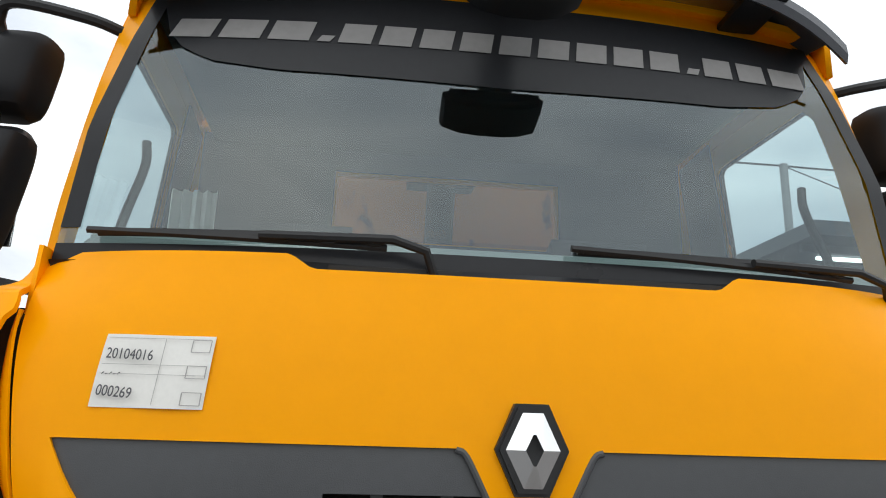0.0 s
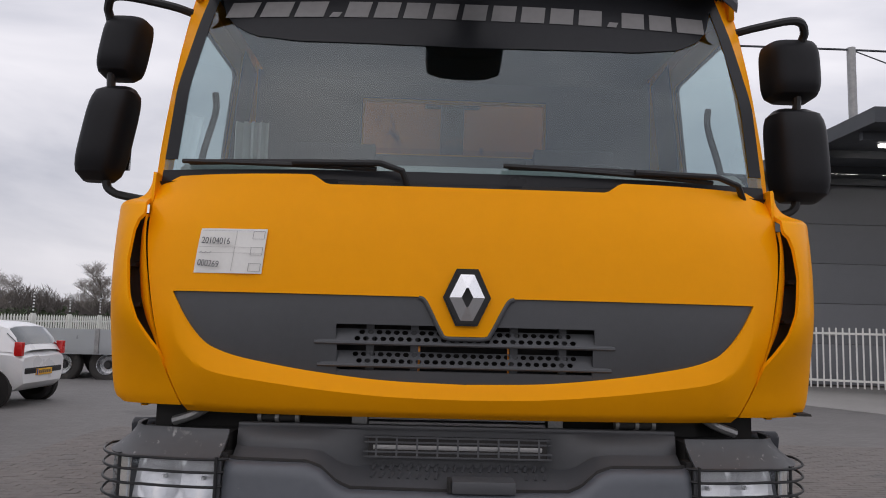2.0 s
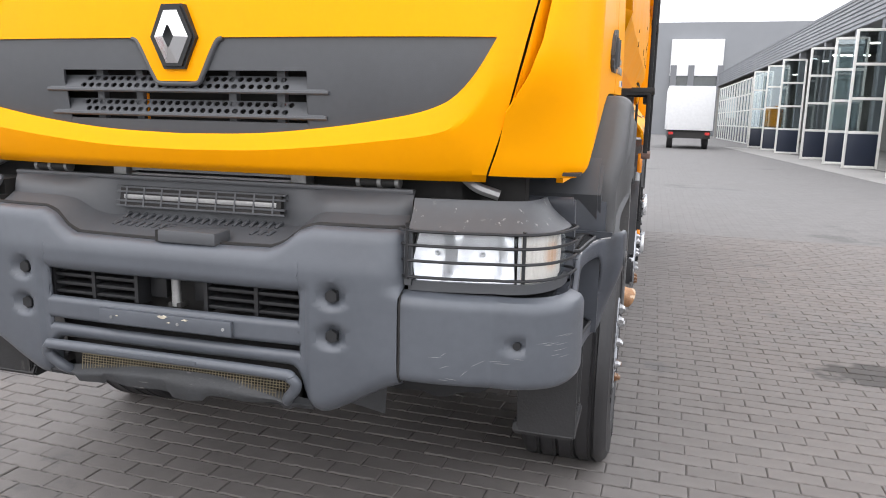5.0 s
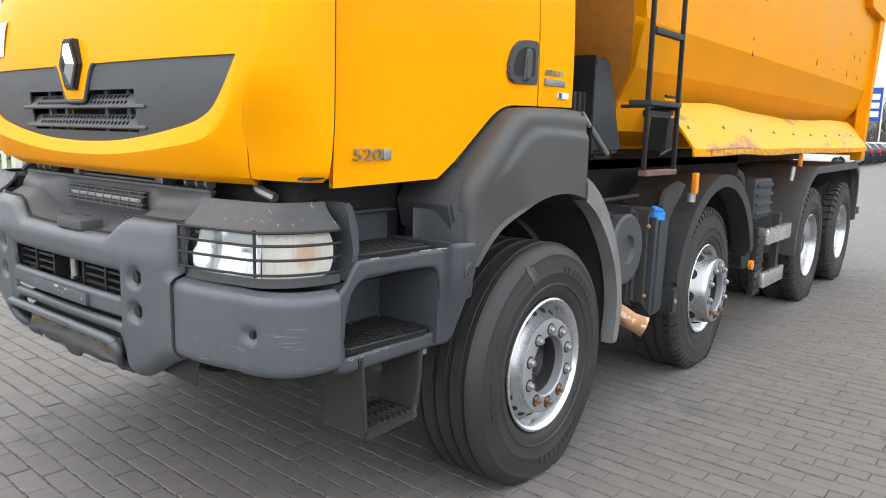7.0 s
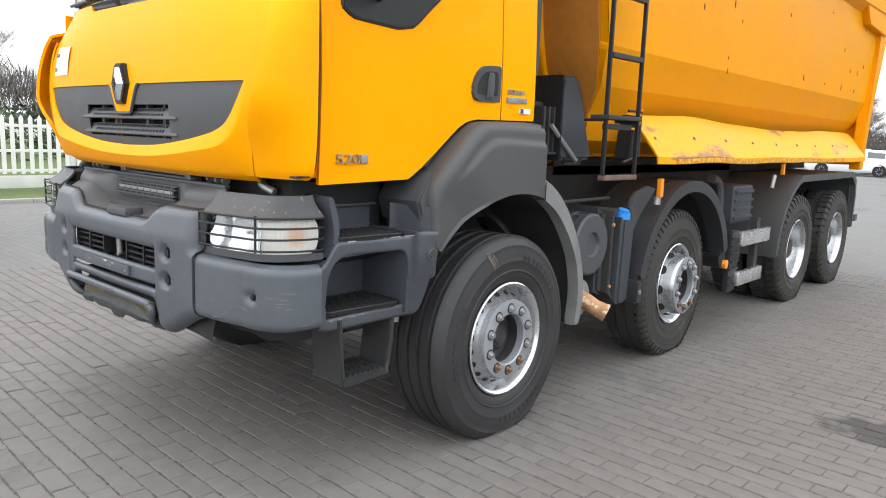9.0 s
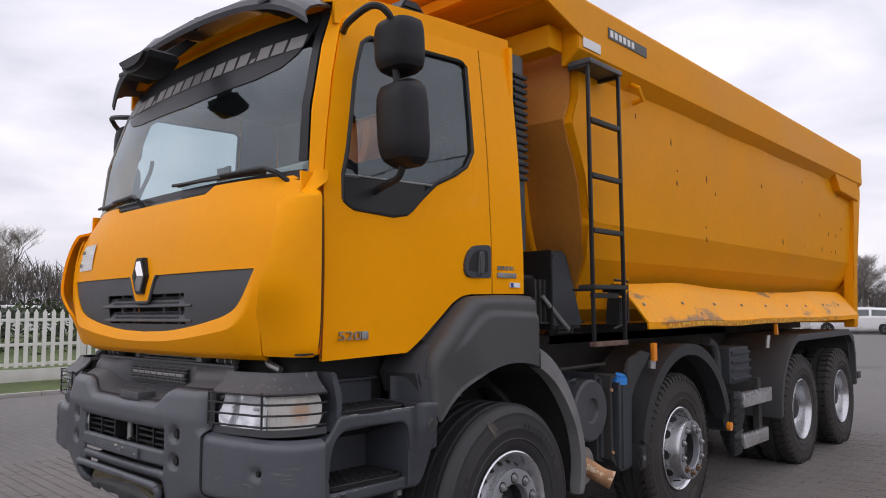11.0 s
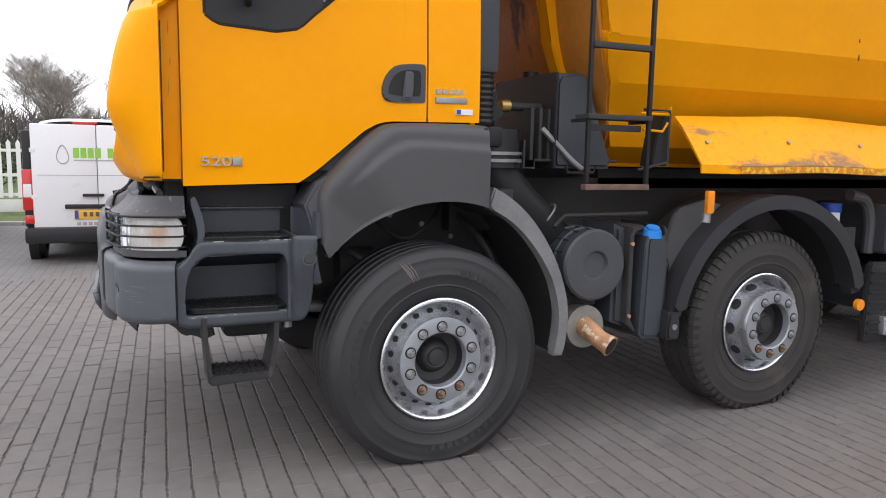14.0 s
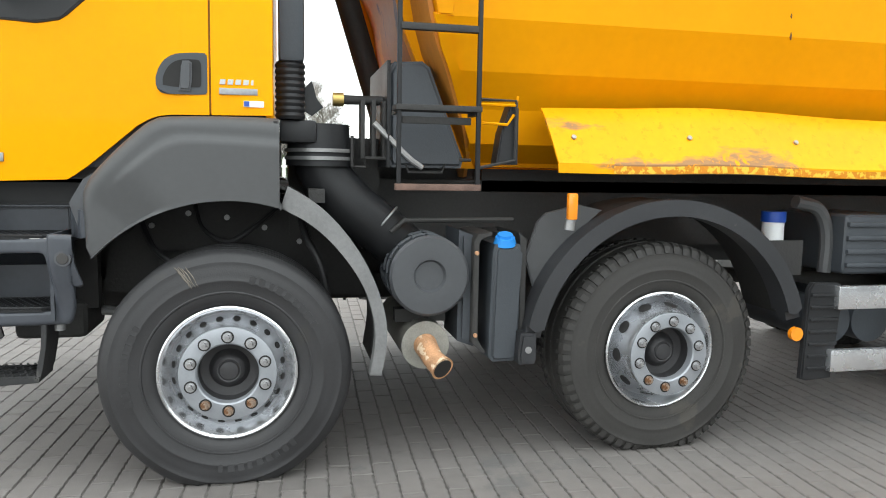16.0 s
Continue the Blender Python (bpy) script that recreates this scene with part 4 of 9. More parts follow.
def bumper_skin(x, z, d=0.0):
    a = abs(x)
    y = 0.205 + 0.035 * (a / 0.72) ** 3 + 0.10 * max(0.0, 0.80 - z) ** 1.3 + 0.20 * max(0.0, z - 1.03)
    for bx, bz in ((0.525, 0.960), (0.525, 0.846)):
        q = ((a - bx) ** 2 + (z - bz) ** 2) ** 0.5
        y += 0.024 * ease((0.046 - q) / 0.026)
    # a shallow field round the openings, rolled edges all about
    y += 0.008 * ease((0.465 - a) / 0.02) * ease((0.995 - z) / 0.02)
    for z0, z1 in ((0.872, 0.972), (0.784, 0.814)):
        y += roll(math.hypot(max(a - 0.43, 0.0), max(z0 - z, z - z1, 0.0)), 0.011)
    y += roll(z - b_low(a), 0.02 + 0.03 * ease((a - 0.40) / 0.08))
    y += roll(b_top(a) - z, 0.028)
    if z > 0.97:
        y += roll(0.709 - a, 0.05) * ease((z - 0.97) / 0.03)
    return Vector((x, y + d, z))


bx = sorted(set(round(s * v, 4) for s in (1, -1) for v in spread(0, 0.66, 44) + [0.424, 0.432, 0.435, 0.439, 0.445, 0.452, 0.459, 0.466, 0.4295, 0.4305, 0.672, 0.684, 0.693, 0.70, 0.705, 0.7075, 0.709]))
# two openings one above the other: the skin is cut at z = 0.838
zc = lambda x: 0.838
up = holed(bx, zc, lambda x: 0.872 if abs(x) < 0.43 else 0.93, lambda x: 0.972 if abs(x) < 0.43 else 0.93, lambda x: b_top(abs(x)), bumper_skin, 22, True)
bumper = part("bumper", up, M_bump, truck, "scuffed grey plastic bumper with air openings and bolts", solid=0.014, offset=0)
low = holed(bx, lambda x: max(b_low(abs(x)), 0.60), lambda x: 0.784 if abs(x) < 0.43 else 0.80, lambda x: 0.814 if abs(x) < 0.43 else 0.80, zc, bumper_skin, 18, True)
part("lower_skin", low, M_bump, bumper, solid=0.014, offset=0)
# near-black boxes put behind the air openings in place of deep shade
part("opening_shade", blocks(((-0.48, 0.33, 0.62), (0.48, 0.36, 1.0)), ((-0.48, 0.28, 0.745), (0.48, 0.36, 0.755))), M_gap_shade, bumper)
for z in (0.888, 0.915, 0.942, 0.962):
    for a, b in ((-0.43, -0.13), (0.12, 0.43)):
        part("slat", blocks(((a, 0.245, z - 0.005), (b, 0.30, z + 0.005)), bevel=0.002), M_black, bumper)
for x in (-0.43, -0.28, -0.125, 0.115, 0.28, 0.43):
    part("slat_post", blocks(((x - 0.006, 0.24, 0.87), (x + 0.006, 0.30, 0.975))), M_black, bumper)
part("tow_pin", rod((0.0, 0.262, 0.875), (0.0, 0.262, 0.965), 0.014), M_steel, bumper)
part("tow_pin_foot", blocks(((-0.022, 0.25, 0.872), (0.022, 0.29, 0.886)), bevel=0.003), M_chassis, bumper)
for x in (-0.085, 0.07):
    part("cooler_fin", blocks(((x - 0.03, 0.29, 0.885), (x + 0.03, 0.33, 0.962)), bevel=0.008), M_black, bumper)
for x, z, r, k in ((0.0, 0.857, 0.019, 1), (0.075, 0.855, 0.010, 2), (0.02, 0.842, 0.006, 3), (-0.16, 0.846, 0.005, 4)):
    rnd = random.Random(k)
    part("paint_chip", prism([(x + r * (0.55 + 0.6 * rnd.random()) * math.cos(a), z + 0.3 * r * (0.5 + 0.8 * rnd.random()) * math.sin(a)) for a in spread(0, 2 * math.pi, 14)[:-1]], "y", 0.1905, 0.194), M_chip, bumper, "pale patch of chipped paint")
part("plate_strip", blocks(((-0.225, 0.1925, 0.818), (0.225, 0.21, 0.864)), bevel=0.005), M_bump, bumper, "scuffed grey number plate strip")
for x in (-0.18, 0.05, 0.20):
    part("rivet", rod((x, 0.190, 0.84), (x, 0.194, 0.84), 0.005, 8), M_steel, bumper)
for s in (1, -1):
    for z in (0.960, 0.846):
        part("bolt", rod((s * 0.522, 0.222, z), (s * 0.522, 0.262, z), 0.019, 6, 0.020), M_black, bumper)
        part("bolt_washer", rod((s * 0.522, 0.236, z), (s * 0.522, 0.262, z), 0.025, 18), M_black, bumper)
# mesh guard and tube bar below
part("guard_bar", tube(curve([(-0.375, 0.27, 0.615), (-0.392, 0.225, 0.648), (-0.425, 0.205, 0.685), (-0.432, 0.198, 0.708), (-0.415, 0.192, 0.727), (-0.38, 0.19, 0.733), (0.0, 0.188, 0.734), (0.37, 0.19, 0.731), (0.407, 0.192, 0.724), (0.424, 0.198, 0.705), (0.417, 0.205, 0.682), (0.385, 0.225, 0.645), (0.368, 0.27, 0.612)], 6), 0.0165, 12), M_bump, bumper, "bent grey steel guard bar")
part("bar_plate", blocks(((-0.22, 0.1695, 0.728), (0.12, 0.176, 0.741)), bevel=0.002), M_bump, bumper)
lip_top = smooth_table((0, 0.686), (0.15, 0.682), (0.28, 0.668), (0.40, 0.648), (0.47, 0.640))
bm = bmesh.new()
for x in spread(-0.33, 0.385, 72):
    rod((x, 0.226, lip_top(abs(x)) - 0.012), (x, 0.236, 0.724), 0.0014, 4, bm=bm)
for z in spread(0.655, 0.722, 8):
    half = 0.33 if z > 0.667 else 0.29
    rod((-half, 0.231, z), (half + 0.055, 0.231, z), 0.0014, 4, bm=bm)
part("wire_mesh", bm, M_mesh, bumper, "brass-coloured wire mesh")
# added near-black box: the darkness behind the mesh is its colour
part("mesh_shade", blocks(((-0.40, 0.275, 0.61), (0.40, 0.29, 0.76))), M_gap_shade, bumper)


def skid_lip(x, k):
    """The scraped lip from its upper edge forward and down to a ragged lower edge."""
    a = abs(x)
    low = 0.617 - 0.004 * math.sin(31 * x) - 0.014 * ease((math.sin(17.5 * x + 0.6) - 0.45) / 0.15) * ease((0.42 - a) / 0.05)
    y = 0.226 - 0.026 * math.sin(math.pi * min(1.0, k * 1.2) * 0.5) + 0.035 * max(0.0, k - 0.45) + 0.03 * (a / 0.47) ** 2
    return Vector((x, y, lip_top(a) + (low - lip_top(a)) * k + 0.003 * math.sin(9 * x + 5 * k)))


part("skid_plate", sheet(spread(-0.47, 0.47, 90), spread(0, 1, 10), skid_lip), M_skid, bumper, "scraped dark lower lip", solid=0.006, offset=-1)
part("skid_floor", blocks(((-0.46, 0.235, 0.618), (0.46, 0.50, 0.630))), M_black, bumper)

# bumper ends wrapping the corners
def end_path(t):
    """Plan of the end piece from x = 0.716 round the corner to the step."""
    if t < 0.55:
        k = t / 0.55
        return 0.713 + 0.258 * k, 0.241 + 0.045 * k * k
    a = (t - 0.55) / 0.45 * math.pi / 2
    return 0.971 + 0.211 * math.sin(a) ** 0.9, 0.288 + 0.222 * (1 - math.cos(a) ** 0.9)


for s in (1, -1):
    def end(t, k):
        x, y = end_path(t)
        z0, z1 = 0.722 - 0.01 * t + 0.03 * max(0, t - 0.8), 0.985 - 0.012 * t
        z = z0 + (z1 - z0) * k
        r = max(0.0, abs(2 * k - 1) - 0.72) / 0.28
        pull = 0.045 * (1 - (1 - r * r) ** 0.5)
        cx, cy = 0.70, 0.62
        d = Vector((cx - x, cy - y)).normalized() * pull
        px, py = x + d.x, y + d.y
        dim = ((x - 1.025) ** 2 + (z - 0.852) ** 2) ** 0.5
        if dim < 0.034 and t < 0.85:
            py += 0.02 * ease(1.2 * (1 - dim / 0.034))
        return Vector((s * px, py, z))
    be = part("bumper_end", sheet(spread(0, 1, 40), spread(0, 1, 24), end), M_bump, truck, "scratched grey plastic bumper end", solid=0.02, offset=-1)
    part("fog_stud", rod((s * 1.027, 0.335, 0.850), (s * 1.027, 0.300, 0.850), 0.011, 10), M_black, be)
    part("end_seam", tube([end(0.004, q) + Vector((-s * 0.002, -0.0005, 0)) for q in spread(0.02, 0.98, 14)], 0.0038, 6), M_gap_shade, be)
    part("end_shelf", prism([(s * 0.72, 0.27), (s * 0.99, 0.31), (s * 1.09, 0.42), (s * 1.10, 0.52), (s * 0.72, 0.52)], "z", 0.955, 0.965), M_black, be)
    for k in range(20):
        rnd = random.Random(k + (0 if s > 0 else 50))
        if k < 10:
            t, q, ln, tilt = 0.15 + 0.5 * rnd.random(), 0.08 + 0.32 * rnd.random(), 0.03 + 0.06 * rnd.random(), 0.10
        else:
            t, q, ln, tilt = 0.70 + 0.22 * rnd.random(), 0.12 + 0.62 * rnd.random(), 0.02 + 0.07 * rnd.random(), 0.02
        tilt *= rnd.random() - 0.2
        bm = tube([end(t + ln * v, q + tilt * v) * 1.0 + (end(t + ln * v, q) - Vector((s * 0.70, 0.62, end(t + ln * v, q).z))).normalized() * 0.0004 for v in spread(-0.5, 0.5, 4)], 0.0004, 4, radii=[0.0001, 0.0004, 0.0006, 0.0004, 0.0001])
        part("scratch", bm, M_scuff, be)

# ---- upper step panel above the bumper ----
def step_panel(x, k):
    a = abs(x)
    zb = b_top(a)
    dip = 1 - min(1.0, max(0.0, (a - 0.30) / 0.16))
    zt, yt = 1.242, 0.40
    y0 = bumper_skin(x, zb).y + 0.012
    if k < 0.5:
        q = k / 0.5
        return Vector((x, y0 + q * (0.06 + 0.09 * dip), zb + q * (0.035 + 0.012 * dip)))
    q = (k - 0.5) / 0.5
    ya, za = y0 + 0.06 + 0.09 * dip, zb + 0.035 + 0.012 * dip
    return Vector((x, ya + (yt - ya) * q ** 1.6, za + (zt - za) * q ** 0.8))


sp = part("step_panel", sheet(spread(-0.70, 0.70, 56), spread(0, 1, 16), step_panel), M_panel, truck, "dark grey plastic step panel with a light slot", solid=0.012, offset=-1)
for s in (1, -1):
    part("panel_seam", tube([step_panel(s * x, 0.0) + Vector((0, -0.006, 0.009)) for x in spread(0.0, 0.70, 30)], 0.006, 6), M_gap_shade, sp)
slot_y = lambda z: 0.3800 + 0.21 * (z - 1.150)
part("panel_lip", blocks(((-0.70, 0.388, 1.233), (0.70, 0.415, 1.247)), bevel=0.006), M_panel, sp)
part("slot", prism([(slot_y(1.150) - 0.001, 1.150), (slot_y(1.212) - 0.001, 1.212), (0.43, 1.212), (0.43, 1.150)], "x", -0.285, 0.285), M_gap_shade, sp)
for z in (1.150, 1.165, 1.194, 1.209):
    part("slot_slat", blocks(((-0.30, slot_y(z) - 0.004, z - 0.003), (0.30, slot_y(z) + 0.01, z + 0.003)), bevel=0.001), M_panel, sp)
for x in spread(-0.26, 0.26, 8):
    part("slot_post", prism([(slot_y(1.148) - 0.0045, 1.148), (slot_y(1.212) - 0.0045, 1.212), (0.41, 1.212), (0.41, 1.148)], "x", x - 0.003, x + 0.003), M_panel, sp)
part("light_bar", blocks(((-0.27, slot_y(1.18) - 0.0035, 1.172), (0.27, 0.40, 1.186)), bevel=0.002), M_steel, sp, "pale strip behind the slot")
for i, x in enumerate(spread(-0.27, 0.27, 19)):
    for j, q in enumerate((0.30, 0.46)):
        if not (j == 0 and -0.05 < x < 0.19):
            p, p2 = step_panel(x, q - 0.05), step_panel(x, q + 0.05)
            part("tread_rib", tube([p, (p + p2) / 2 + Vector((0.004, 0, 0.003)), p2 + Vector((0.008, 0, 0))], 0.006, 6), M_panel, sp)
part("grip_pocket", blocks(((-0.024, 0.216, 1.074), (0.167, 0.30, 1.112)), bevel=0.008), M_panel, sp)
part("grip_recess", blocks(((-0.036, 0.2235, 1.076), (-0.0255, 0.30, 1.108))), M_gap_shade, sp)
# gap between bonnet and bumper: radiator frame and hinges
gap = part("front_crossmember", blocks(((-1.0, 0.50, 1.16), (1.0, 0.56, 1.30))), M_gap_shade, truck)
part("rad_slat", blocks(((-0.29, 0.45, 1.235), (0.29, 0.47, 1.25)), ((-0.29, 0.45, 1.258), (0.29, 0.47, 1.268))), M_steel, gap)
for s in (1, -1):
    part("hinge_post", blocks(((s * 0.32 - 0.025, 0.43, 1.22), (s * 0.32 + 0.025, 0.49, 1.30)), bevel=0.005), M_steel, gap)
    part("hinge_bar", rod((s * 0.52, 0.43, 1.262), (s * 0.64, 0.43, 1.262), 0.016), M_chassis, gap)
    for x in (0.52, 0.585, 0.64):
        part("hinge_ring", rod((s * x - 0.006, 0.43, 1.262), (s * x + 0.006, 0.43, 1.262), 0.019), M_steel, gap)
    part("cab_hose", tube(curve([(s * 0.80, 0.50, 1.30), (s * 0.86, 0.46, 1.26), (s * 0.93, 0.47, 1.235)], 5), 0.016, 8), M_steel, gap)

# ---- headlamps ----
def lamp_path(t, out=0.0):
    """Plan of the lamp front from the inner edge round to the side."""
    if t < 0.5:
        k = t / 0.5
        x, y, n = 0.724 + 0.231 * k, 0.290 + 0.035 * k * k, Vector((0.12, -1)).normalized()
    else:
        a = (t - 0.5) / 0.5 * math.pi / 2
        x, y, n = 0.955 + 0.160 * math.sin(a) ** 0.9, 0.325 + 0.235 * (1 - math.cos(a) ** 0.9), Vector((math.sin(a) + 0.1, -math.cos(a)))
        n.normalize()
    return x + n.x * out, y + n.y * out


for s in (1, -1):
    def lamp(t, z, out=0.0):
        x, y = lamp_path(t, out)
        return Vector((s * x, y, z))
    hl = part("headlamp", sheet(spread(-0.04, 1, 30), spread(0, 1, 14), lambda t, k: lamp(max(t, 0), 1.152 + 0.078 * k, 0.016 - 0.075 * (1 - (1 - k) ** 1.6))), M_hood, truck, "clear headlamp in a dark housing behind a wire guard", solid=0.01, offset=-1)
    part("lower_trim", sheet(spread(0, 1, 24), spread(0.985, 1.012, 3), lambda t, z: lamp(t, z, 0.010)), M_panel, hl, solid=0.012, offset=-1)
    part("inner_trim", sheet(spread(-0.02, 0.025, 3), spread(1.0, 1.155, 4), lambda t, z: lamp(max(t, 0) + (0.0 if t >= 0 else t), z, 0.008)), M_panel, hl, solid=0.012, offset=-1)
    lens_h = lambda t: 0.0775 * (1 - min(0.9995, abs((t - 0.505) / 0.487)) ** (26 if t < 0.5 else 15)) ** 0.36
    cols = [0.018, 0.02, 0.024, 0.03, 0.04, 0.05] + spread(0.06, 0.94, 44) + [0.95, 0.96, 0.97, 0.98, 0.986, 0.99, 0.992]
    bowls = ((0.15, 0.125), (0.42, 0.135))
    def facet(t, k):
        d = 0.012 + 0.03 * (0.5 + 0.5 * k)
        for bc, br in bowls:
            q = math.hypot((t - bc) / br, 0.8 * k)
            d += 0.03 * max(0.0, 1 - q * q)
        return lamp(t, 1.0795 + lens_h(t) * k, -d)
    part("reflector", sheet([t for t in cols if t < 0.615], spread(-1, 1, 20), facet), M_reflector, hl)
    for bc, br in bowls:
        c0, ax = lamp(bc, 1.081, -0.052), (lamp(bc, 1.083, 0.0) - lamp(bc, 1.083, -0.05)).normalized()
        part("bulb", rod(c0, c0 + 0.012 * ax, 0.007, 12, 0.005), M_white, hl)
    part("lamp_divider", sheet(spread(0.608, 0.622, 1), spread(1.004, 1.155, 3), lambda t, z: lamp(t, z, -0.004)), M_white, hl, solid=0.004)
    part("indicator", sheet([0.62, 0.64, 0.66] + spread(0.68, 0.94, 40) + [t for t in cols if t > 0.94], spread(-1, 1, 12), lambda t, k: lamp(t, 1.0795 + lens_h(t) * k, -0.012 + 0.0012 * math.sin(t * 190))), M_indicator, hl, "pale ribbed indicator lens over an amber bulb")
    lens_ = part("lens", sheet(cols, spread(-1, 1, 12), lambda t, k: lamp(t, 1.0795 + lens_h(t) * k, 0.006 - 0.012 * abs(k) ** 4)), M_lens, hl, "clear lamp lens")
    lens_.visible_shadow = False
    # near-black filler behind the lamp, its colour standing in for shade
    part("lamp_shade", prism([(s * 0.72, 0.36), (s * 0.99, 0.40), (s * 1.04, 0.52), (s * 0.72, 0.54)], "z", 0.97, 1.215), M_gap_shade, hl)
    for z in (1.028, 1.072, 1.114, 1.152):
        pts = [lamp(0.0, z, 0.03) + Vector((-0.03 * s, 0.02, 0))] + [lamp(t, z, 0.036) for t in spread(0.02, 0.97, 22)] + [lamp(0.99, z, 0.024), lamp(1.0, z, 0.0)]
        part("guard_wire", tube(pts, 0.0042, 6), M_black, hl)
    for t in (0.0, 0.62):
        part("guard_post", tube([lamp(t, 1.02, 0.032), lamp(t, 1.16, 0.032)], 0.005, 6), M_black, hl)
    part("seam_post", blocks(((s * 0.716 - 0.010, 0.305, 0.99), (s * 0.716 + 0.010, 0.36, 1.165))), M_gap_shade, hl)
    for z in (1.04, 1.09):
        part("screw", rod((s * 0.703, 0.275, z), (s * 0.703, 0.282, z), 0.008, 8), M_steel, hl)

# the front group sits a little off the cab's middle
for ob in truck.children:
    if ob.name.split(".")[0] in ("bumper", "bumper_end", "step_panel", "headlamp", "front_crossmember"):
        ob.location.x = -0.012

# ---- entry steps at each side ----
for s in (1, -1):
    def m3(x, y, z):
        return Vector((s * x, y, z))
    side = lambda a, b: ((min(s * a[0], s * b[0]), a[1], a[2]), (max(s * a[0], s * b[0]), b[1], b[2]))
    st = part("entry_step", blocks(side((0.80, 0.50, 0.71), (0.86, 1.06, 1.26))), M_gap_shade, truck, "grey plastic entry steps with black treads")
    # outer moulding round the lower opening, rear post and slanted front post
    s_lo = smooth_table((0.52, 0.705), (0.56, 0.692), (0.75, 0.690), (1.0, 0.694), (1.05, 0.697), (1.075, 0.715), (1.10, 0.765), (1.13, 0.84), (1.15, 0.905), (1.17, 0.98))
    s_hi = smooth_table((0.52, 0.950), (0.56, 0.985), (0.59, 1.03), (0.61, 1.048), (0.80, 1.048), (1.03, 1.050), (1.040, 1.053), (1.047, 1.057), (1.056, 1.060), (1.075, 1.062), (1.17, 1.058))
    o_lo = table((0.52, 0.80), (0.548, 0.80), (0.552, 0.752), (0.56, 0.745), (0.98, 0.752), (0.990, 0.760), (0.996, 0.79), (0.999, 0.86), (1.17, 0.86))
    o_hi = table((0.52, 0.80), (0.548, 0.80), (0.552, 0.865), (0.565, 0.915), (0.58, 0.945), (0.60, 0.968), (0.625, 0.984), (0.66, 0.992), (0.95, 0.990), (0.975, 0.982), (0.988, 0.962), (0.996, 0.92), (0.999, 0.86), (1.17, 0.86))
    # the rear post flares out to the width of the fender
    s_flare = smooth_table((0.52, 0.0), (0.75, 0.0), (0.90, 0.02), (1.0, 0.05), (1.05, 0.09), (1.085, 0.108), (1.14, 0.116), (1.17, 0.116))
    def moulding(y, z):
        x = 1.146 - roll(z - s_lo(y), 0.022) - roll(s_hi(y) - z, 0.014) - roll(1.178 - y, 0.016)
        if 0.54 < y < 1.01 and 0.72 < z < 1.02:
            x -= 0.8 * roll(min(abs(z - o_lo(y)), abs(z - o_hi(y))) + 0.002, 0.016)
        d = s_flare(y) * (0.40 + 0.60 * ease((z - 0.70) / 0.28))
        return Vector((s * (x + d), y - 0.93 * d, z + 0.15 * d))
    ys_ = sorted(set(spread(0.52, 1.17, 66) + [0.545, 0.548, 0.55, 0.552, 0.556, 0.565, 0.985, 0.99, 0.993, 0.996, 0.998, 0.999, 1.035, 1.04, 1.0435, 1.047, 1.051, 1.056]))
    part("step_moulding", holed(ys_, s_lo, o_lo, o_hi, s_hi, moulding, 14, True), M_step, st, "grey moulding scuffed pale at its edges", solid=0.014, offset=-1, angle=50)
    front_post = curve([(0.505, 0.950, 0), (0.540, 0.962, 0), (0.585, 1.005, 0), (0.604, 1.06, 0), (0.602, 1.11, 0), (0.590, 1.165, 0), (0.582, 1.20, 0), (0.584, 1.222, 0), (0.598, 1.226, 0), (0.612, 1.19, 0), (0.626, 1.145, 0), (0.632, 1.10, 0), (0.626, 1.03, 0), (0.605, 0.96, 0), (0.55, 0.935, 0)], 3)
    part("front_post", prism([(p.x, p.y) for p in front_post], "x", min(s * 0.95, s * 1.122), max(s * 0.95, s * 1.122), 0.006), M_step, st)
    part("end_return", blocks(side((0.86, 0.512, 0.73), (1.128, 0.53, 0.955)), bevel=0.004), M_step, st)
    part("upper_lip", prism([(0.60, 0.985), (0.972, 0.995), (0.972, 1.050), (0.60, 1.044)], "x", min(s * 0.90, s * 1.136), max(s * 0.90, s * 1.136)), M_step, st)
    part("lower_lip", prism([(0.53, 0.705), (0.975, 0.712), (0.975, 0.756), (0.53, 0.745)], "x", min(s * 0.88, s * 1.136), max(s * 0.88, s * 1.136)), M_step, st)
    part("rear_wall", blocks(side((0.87, 0.955, 0.72), (1.180, 0.969, 1.05)), side((0.87, 0.972, 1.02), (1.215, 0.986, 1.075))), M_step, st)
    for k in range(5):
        rnd = random.Random(k + 7)
        y = 0.66 + 0.08 * k
        part("worn_edge", tube([moulding(y + d, 1.0475) + Vector((s * 0.0, 0, 0.0)) for d in spread(0, 0.03 + 0.04 * rnd.random(), 5)], 0.002, 5), M_letter, st)
    for k in range(9):
        rnd = random.Random(k + 31)
        y = 0.57 + 0.046 * k + 0.02 * rnd.random()
        part("worn_edge", tube([Vector((s * (1.1445 - 0.002 * rnd.random()), y + d, o_lo(y + d) - 0.006 - 0.004 * rnd.random())) for d in spread(0, 0.012 + 0.03 * rnd.random(), 4)], 0.0018, 5), M_scuff, st)
    part("upper_back", blocks(side((0.87, 0.58, 1.06), (0.90, 1.05, 1.27))), M_black, st)
    part("riser", prism([(0.60, 1.045), (0.972, 1.045), (0.972, 1.165), (0.60, 1.165)], "x", min(s * 0.905, s * 0.925), max(s * 0.905, s * 0.925), 0.006), M_step, st)
    part("riser_top", blocks(side((0.86, 0.60, 1.166), (0.95, 0.985, 1.176)), bevel=0.004), M_step, st)
